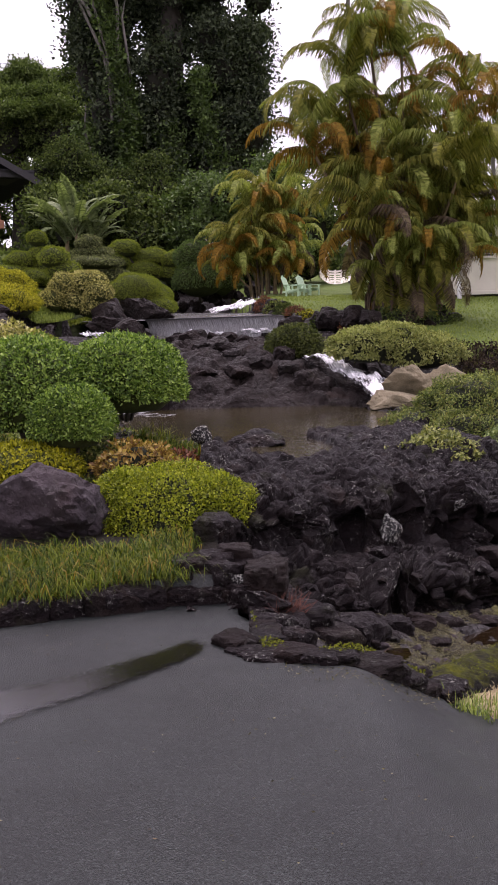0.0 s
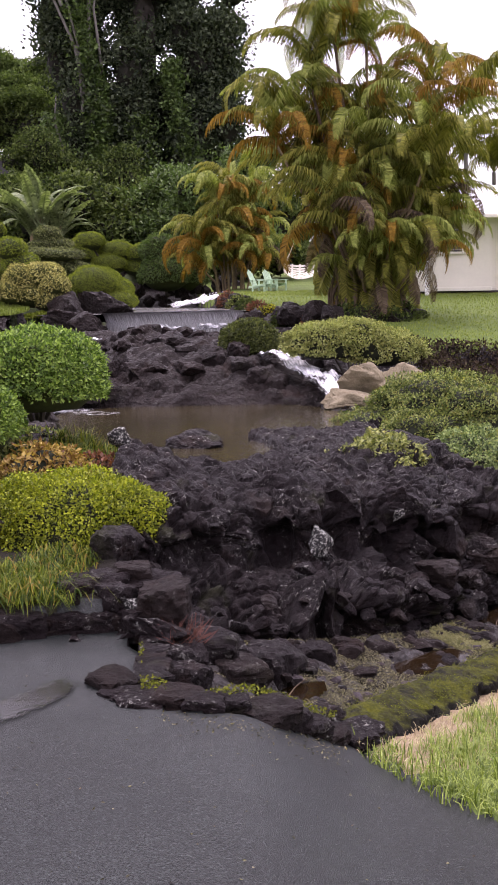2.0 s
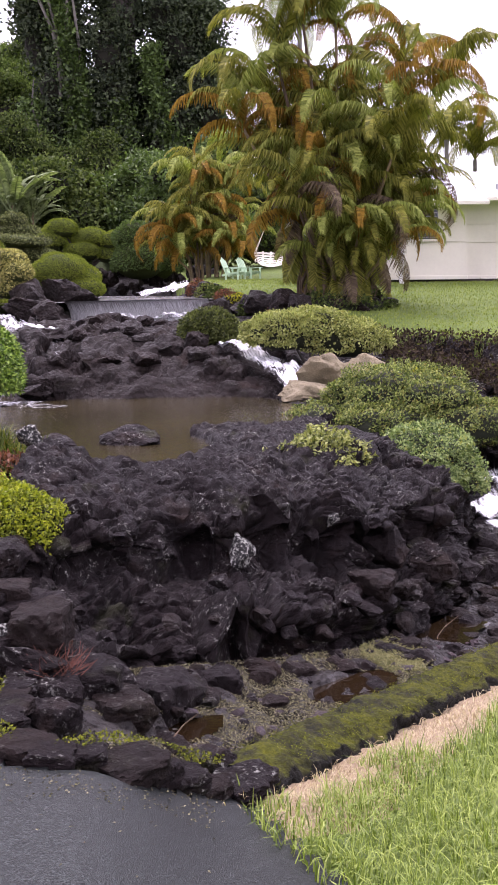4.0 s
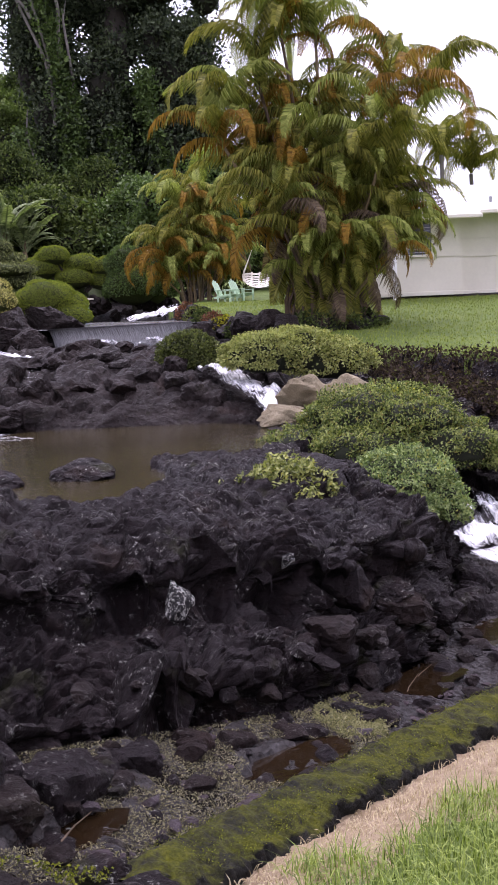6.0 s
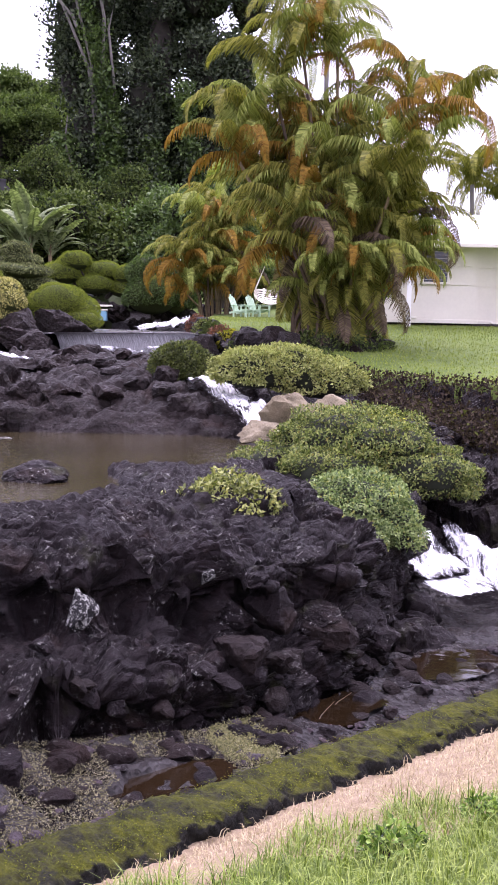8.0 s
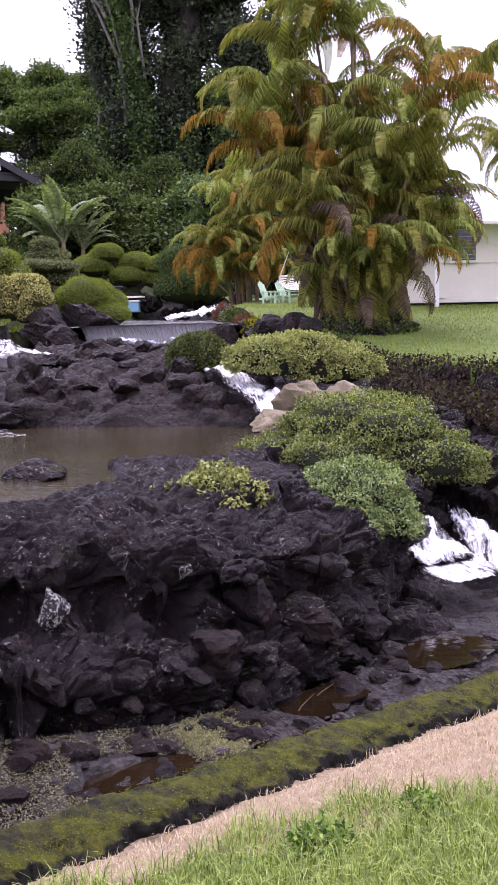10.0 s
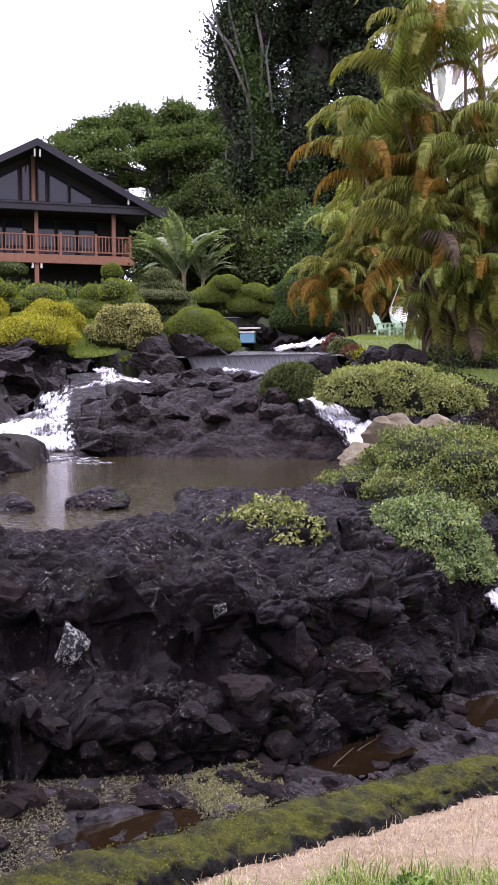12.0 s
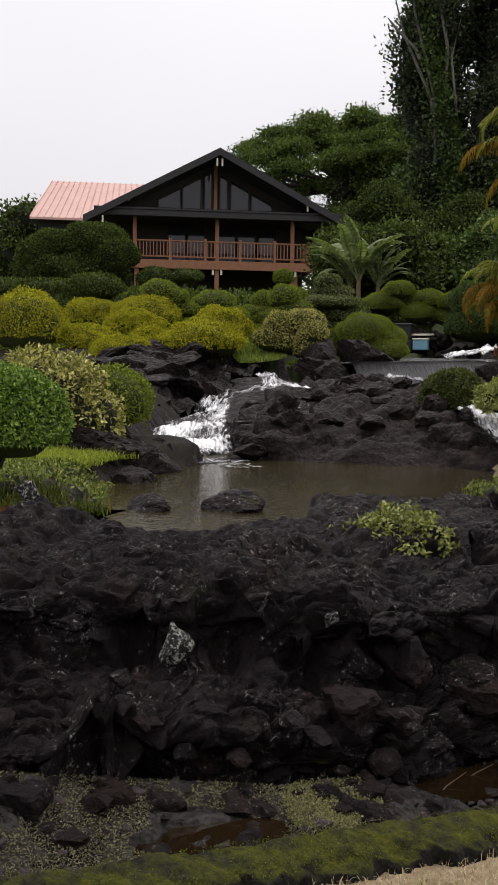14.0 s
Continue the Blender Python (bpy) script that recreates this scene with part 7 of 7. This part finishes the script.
# ---- white house ----
def white_house():
    root = empty("white_house", pose(0, 0, 2.9), "single-storey white house with a white metal roof", "house")
    part("wall", box((5.8, 37.2, 0.28), (10.15, 37.4, 3.0)), WHITEPAINT, root)
    part("wall", box((10.15, 37.2, 0.28), (10.35, 38.0, 3.0)), WHITEPAINT, root)
    part("wall", box((10.35, 37.8, 0.28), (19, 38.0, 3.0)), WHITEPAINT, root)
    part("wall", box((5.8, 37.4, 0.28), (6.0, 45, 3.0)), WHITEPAINT, root)
    part("roof", slab([(4.6, 36.4, 2.82), (10.9, 36.4, 2.82), (10.9, 41.5, 4.5), (7.6, 41.5, 4.5)], 0.1), WHITEROOF, root)
    part("roof", slab([(10.9, 36.7, 2.98), (20, 36.7, 2.98), (20, 41.5, 4.5), (10.9, 41.5, 4.5)], 0.1), WHITEROOF, root)
    part("roof", slab([(4.6, 36.4, 2.82), (7.6, 41.5, 4.5), (7.6, 44, 4.5), (4.6, 46, 2.82)], 0.1), WHITEROOF, root)
    part("gutter", box((4.6, 36.28, 2.7), (10.9, 36.4, 2.84), 0.02), WHITEPAINT, root)
    part("gutter", box((10.9, 36.58, 2.86), (20, 36.7, 3.0), 0.02), WHITEPAINT, root)
    for z in (1.52, 2.16):
        part("batten", box((5.8, 37.16, z), (10.15, 37.2, z + 0.05)), WHITEPAINT, root)
        part("batten", box((10.35, 37.76, z), (19, 37.8, z + 0.05)), WHITEPAINT, root)
    part("skirting", box((5.8, 37.14, 0.2), (10.4, 37.2, 0.34), 0.01), WHITEPAINT, root)
    part("skirting", box((10.35, 37.74, 0.2), (19, 37.8, 0.34), 0.01), WHITEPAINT, root)
    # Solid dark box paints the shade of the gap below the floor.
    part("crawl_space", box((5.9, 37.5, -0.6), (19, 44, 0.22)), SHADEWALL, root)
    for i in range(3):
        part("skirt_board", box((10.6, 37.6, -0.06 + i * 0.1), (19, 37.64, 0.0 + i * 0.1)), WHITEPAINT, root)
    for i in range(7):
        x = 6.2 + i * 1.6
        part("pier", box((x, 37.6, -0.7), (x + 0.2, 37.8, 0.28), 0.01), WHITEPAINT, root)
    win = part("window", box((8.5, 37.1, 1.6), (9.3, 37.19, 2.75)), GLASS, root)
    for lo, hi in (((8.42, 37.08, 1.52), (9.38, 37.2, 1.6)), ((8.42, 37.08, 2.75), (9.38, 37.2, 2.83)), ((8.42, 37.08, 1.6), (8.5, 37.2, 2.75)), ((9.3, 37.08, 1.6), (9.38, 37.2, 2.75))):
        part("frame", box(lo, hi, 0.005), WHITEPAINT, win)
    for i in range(9):
        part("louvre", box((8.5, 37.06, 1.66 + i * 0.12), (9.3, 37.1, 1.68 + i * 0.12)), SILVER, win)
    part("post", box((7.86, 36.5, -0.15), (8.0, 36.64, 2.75), 0.01), BLUEGREY, root, "white painted eave post")
    part("downpipe", box((7.95, 37.1, 0.35), (8.3, 37.18, 0.42), 0.01), WHITEPAINT, root)
    part("vent_pipe", box((11.6, 38.0, 3.3), (11.7, 38.1, 3.6), 0.01), SILVER, root)


SILVER = m_plain("grey_metal", (0.25, 0.25, 0.26), 0.4, 0.6)
white_house()


# ---- lawn furniture ----
def adirondack(x, y, z, turn, label):
    root = empty("adirondack_chair", pose(x, y, z, 0, 0, turn) @ Matrix.Scale(0.85, 4), label, "chair", "lawn chairs")
    for i in range(5):
        part("back_slat", box((-0.3 + i * 0.122, 0, 0), (-0.2 + i * 0.122, 0.022, 0.75 + 0.08 * (2 - abs(i - 2))), 0.004, pose(0, 0.32, 0.28, -24)), MINT, root)
    for i in range(5):
        part("seat_slat", box((-0.3, -0.35 + i * 0.14, 0), (0.3, -0.24 + i * 0.14, 0.022), 0.004, pose(0, 0, 0.33, -9)), MINT, root)
    for sx in (-1, 1):
        part("armrest", box((sx * 0.42 - 0.075, -0.42, 0.56), (sx * 0.42 + 0.075, 0.4, 0.585), 0.006), MINT, root)
        part("leg", box((sx * 0.36 - 0.015, -0.4, 0), (sx * 0.36 + 0.015, -0.3, 0.56), 0.004), MINT, root)
        part("leg", box((sx * 0.36 - 0.015, 0.25, 0), (sx * 0.36 + 0.015, 0.34, 0.56), 0.004), MINT, root)
        part("side_rail", box((sx * 0.32 - 0.012, -0.4, 0.25), (sx * 0.32 + 0.012, 0.5, 0.34), 0.004, pose(0, 0, 0, -8)), MINT, root)
    part("back_brace", box((-0.34, 0.42, 0.5), (0.34, 0.46, 0.57), 0.004), MINT, root)


adirondack(2.3, 43.0, 3.36, 62, "pale green wooden lawn chair, reclined back")
adirondack(2.95, 43.6, 3.4, 50, "pale green wooden lawn chair under the palms")


def hammock():
    """A cream rope hammock hung between the palms."""
    root = empty("hammock", pose(3.5, 34.5, 3.68, 40, 0, -8) @ Matrix.Scale(0.74, 4), "cream rope hammock hung among the palms", "hammock")
    n, m = 26, 24
    vs, fs = [], []
    for i in range(n + 1):
        t = i / n * 2 - 1
        for k in range(m + 1):
            u = k / m * 2 - 1
            w = 0.55 * math.sqrt(max(0.03, 1 - t ** 4))
            vs.append((t * 1.05, u * w + t * 0.2, 0.5 * t * t + 0.14 * u * u + 0.15 * t))
    for i in range(n):
        for k in range(m):
            if k % 3 == 2 and i % 4:
                continue
            a = i * (m + 1) + k
            fs.append((a, a + 1, a + m + 2, a + m + 1))
    put("bed", mesh_of("bed", np.array(vs), np.array(fs), smooth=True), CANVAS, root)
    for i in range(24):
        u = i / 23 * 2 - 1
        v, f = tube([(-0.98, u * 0.2, 0.34), (-1.05, u * 0.2, 0.25), (-1.0, u * 0.22, 0.05)], [0.008, 0.007, 0.004], 4)
        put("fringe", mesh_of("fringe", v, f), CANVAS, root)
    for sx, top in ((-1.05, (-0.55, 0.2, 1.5)), (1.05, (2.0, 0.3, 1.3))):
        for k in range(5):
            u = (k - 2) * 0.12
            v, f = tube([(sx, u, 0.5 + 0.15 * sx), top], [0.01, 0.01], 4)
            put("cord", mesh_of("cord", v, f), CANVAS, root)


hammock()


def garden_cart():
    root = empty("garden_cart", pose(-5.3, 49.4, 3.55), "black plastic tub with a pale board across it", "tub")
    bm = box((-0.7, -0.4, 0.25), (0.5, 0.4, 0.95), 0.04)
    part("body", bm, BLACKPLASTIC, root)
    part("rim", box((-0.76, -0.46, 0.88), (0.56, 0.46, 0.96), 0.02), BLACKPLASTIC, root)
    part("board", box((0.4, -0.2, 0.42), (1.5, 0.1, 0.5), 0.01), WHITEPAINT, root, "pale board")
    for x in (-0.5, 0.3):
        part("leg", box((x, -0.3, -0.3), (x + 0.1, 0.3, 0.28), 0.01), BLACKPLASTIC, root)


def cooler():
    root = empty("cool_box", pose(-4.35, 49.2, 3.3), "pale blue plastic cool box on the rock wall", "box")
    part("body", box((-0.36, -0.22, 0.0), (0.34, 0.22, 0.46), 0.03), BLUEPLASTIC, root)
    part("lid", box((-0.38, -0.24, 0.46), (0.36, 0.24, 0.54), 0.02), WHITEPAINT, root, "pale lid")
    part("crate", box((-1.1, -0.25, -0.05), (-0.42, 0.25, 0.45), 0.03), BLACKPLASTIC, root)


garden_cart()
cooler()


def stone_wall():
    """The dry lava wall at the head of the stream, stone by stone."""
    rng = random.Random(4)
    root = empty("stone_wall", pose(-2.0, 50.0, 3.1), "low wall of dark lava stones at the stream's head", "wall", kind="structure")
    for i in range(90):
        x, z = rng.uniform(-4.4, 4.0), rng.uniform(0, 1.0)
        ob = put("stone", STONES[(LAVA_FAR if i % 3 else LAVA_BROWN).name][i % 6], None, root)
        s = rng.uniform(0.16, 0.3)
        ob.matrix_basis = Matrix.LocRotScale((x, rng.uniform(-0.1, 0.1), z), Euler((rng.random() * 6, rng.random() * 6, rng.random() * 6)), (s, s, s * 0.8))


stone_wall()


def stick(x, y, z, l, turn, label):
    v, f = tube([(-l / 2, 0, 0), (0, 0.03, 0.04), (l / 2, 0, 0.1)], [0.0055, 0.0045, 0.002], 5)
    ob = put("stick", mesh_of("stick", v, f), DEADSTEM)
    ob.matrix_basis = pose(x, y, z, 0, 0, turn)
    tagged(ob, label, "stick")


stick(3.2, 10.2, -0.95, 0.36, 62, "pale stick lying in the stream")
stick(3.35, 10.5, -0.95, 0.25, 40, "thin pale stick lying in the stream")
stick(1.0, 7.0, -0.36, 0.16, 30, "short pale stick on the stream bed")


def m_film():
    """Standing water on asphalt, thinning out to nothing at its rim."""
    n = Nodes("wet_film", 0.09, 0.5).world_space()
    rim = n.t.nodes.new("ShaderNodeUVMap")
    sep = n.t.nodes.new("ShaderNodeSeparateXYZ")
    n.link(rim.outputs["UV"], sep.inputs[0])
    k = n.math("ADD", sep.outputs["X"], n.math("MULTIPLY", n.noise(20, 7, 0.85), 2.4))
    n.link(n.ramp(n.math("MULTIPLY", k, 0.45), (0.6, 0.0), (0.84, 0.9)), n.b.inputs["Alpha"])
    n.colour((0.005, 0.0035, 0.003))
    n.bump(n.noise(26, 5, 0.7), 0.3, 0.005)
    return n.m


def puddle():
    """A thin wet streak draining across the asphalt, wider where it stands."""
    line = [(-3.2, 4.35), (-2.3, 4.75), (-1.5, 5.2), (-0.9, 5.65), (-0.45, 6.1), (-0.3, 6.35)]
    p = np.array(line)
    t = np.linspace(0, 1, 80)
    s = np.linspace(0, 1, len(line))
    c = np.stack([np.interp(t, s, p[:, 0]), np.interp(t, s, p[:, 1])], 1)
    w = np.interp(t, [0, 0.25, 0.5, 0.75, 1.0], [0.46, 0.38, 0.24, 0.17, 0.12])
    vs, uv, m = [], [], 9
    for i, (x, y) in enumerate(c):
        for k in range(m):
            q = k / (m - 1) * 2 - 1
            vs.append((x - 0.55 * w[i] * q, y + 0.8 * w[i] * q, 0.011))
            uv.append(((1 - q * q) * min(1, i / 12, (79 - i) / 8), 0))
    q = (np.arange(79)[:, None] * m + np.arange(m - 1)[None, :]).ravel()
    ob = put("puddle", mesh_of("puddle", np.array(vs), np.stack([q, q + 1, q + 1 + m, q + m], 1), np.array(uv)), m_film())
    tagged(ob, "dark wet streak of water on the asphalt", "puddle")


puddle()


def drive_litter():
    """Fallen leaf crumbs on the drive."""
    rng = np.random.default_rng(77)
    n = 150
    x, y = rng.uniform(-2.2, 1.6, n), rng.uniform(2.6, 6.6, n)
    y = np.where(rng.random(n) < 0.45, np.minimum(y + 2.0, 6.5 - 0.2 * rng.random(n)), y)
    ok = [i for i in range(n) if lie(np.array([x[i]]), np.array([y[i]]))[1][0] == 0]
    vs, fs = [], []
    for i in ok:
        z = float(lie(np.array([x[i]]), np.array([y[i]]))[0][0]) + 0.004
        a, r = rng.uniform(0, 6.28), rng.uniform(0.004, 0.013)
        c, s_ = math.cos(a), math.sin(a)
        k = len(vs)
        for u, w, h in ((-1, 0, 0.004), (0, -0.4, 0.0), (1, 0, 0.005), (0, 0.4, 0.002)):
            vs.append((x[i] + r * (u * c - w * s_), y[i] + r * (u * s_ + w * c), z + h))
        fs.append((k, k + 1, k + 2, k + 3))
    tagged(put("leaf_litter", mesh_of("leaf_litter", np.array(vs), np.array(fs)), LITTER), "dark and tan leaf crumbs fallen on the drive", "litter", kind="stuff")


LITTER = m_leaf("fallen_crumbs", (0.01, 0.008, 0.006), (0.03, 0.022, 0.015), (0.22, 0.16, 0.09), 0.8, 3.0)
drive_litter()


def stream_pebbles():
    """Small wet stones and gravel lying in the stream bed."""
    rng = np.random.default_rng(91)
    v0, f0 = ICO[1]
    n = 1500
    x = rng.uniform(1.0, 5.6, n)
    y = rng.uniform(6.6, 13.0, n)
    z, kind = lie(x, y)
    pieces = []
    for i in range(n):
        wet = min(float(puddle_f(x[i], y[i], a, b, ra, rb)) for a, b, ra, rb, h in PUDDLES)
        if kind[i] != 3 or wet < 1.1 or noise.noise(Vector((x[i] * 1.7, y[i] * 1.7, 4.0))) < -0.12:
            continue
        r = 0.012 + 0.045 * rng.random() ** 2.5
        shape = v0 * (1 + 0.25 * rng.normal(size=(len(v0), 1))) * np.array([1.3, 0.9, 0.55]) * r
        a = rng.uniform(0, 6.28)
        c, s_ = math.cos(a), math.sin(a)
        shape = np.stack([shape[:, 0] * c - shape[:, 1] * s_, shape[:, 0] * s_ + shape[:, 1] * c, shape[:, 2]], 1)
        pieces.append((shape + np.array([x[i], y[i], z[i] + 0.012 + 0.15 * r]), f0))
    v, f = join(pieces)
    tagged(put("stream_gravel", mesh_of("stream_gravel", v, f), LAVA_GREY), "wet dark gravel and small stones in the stream bed", "gravel", kind="stuff")


stream_pebbles()
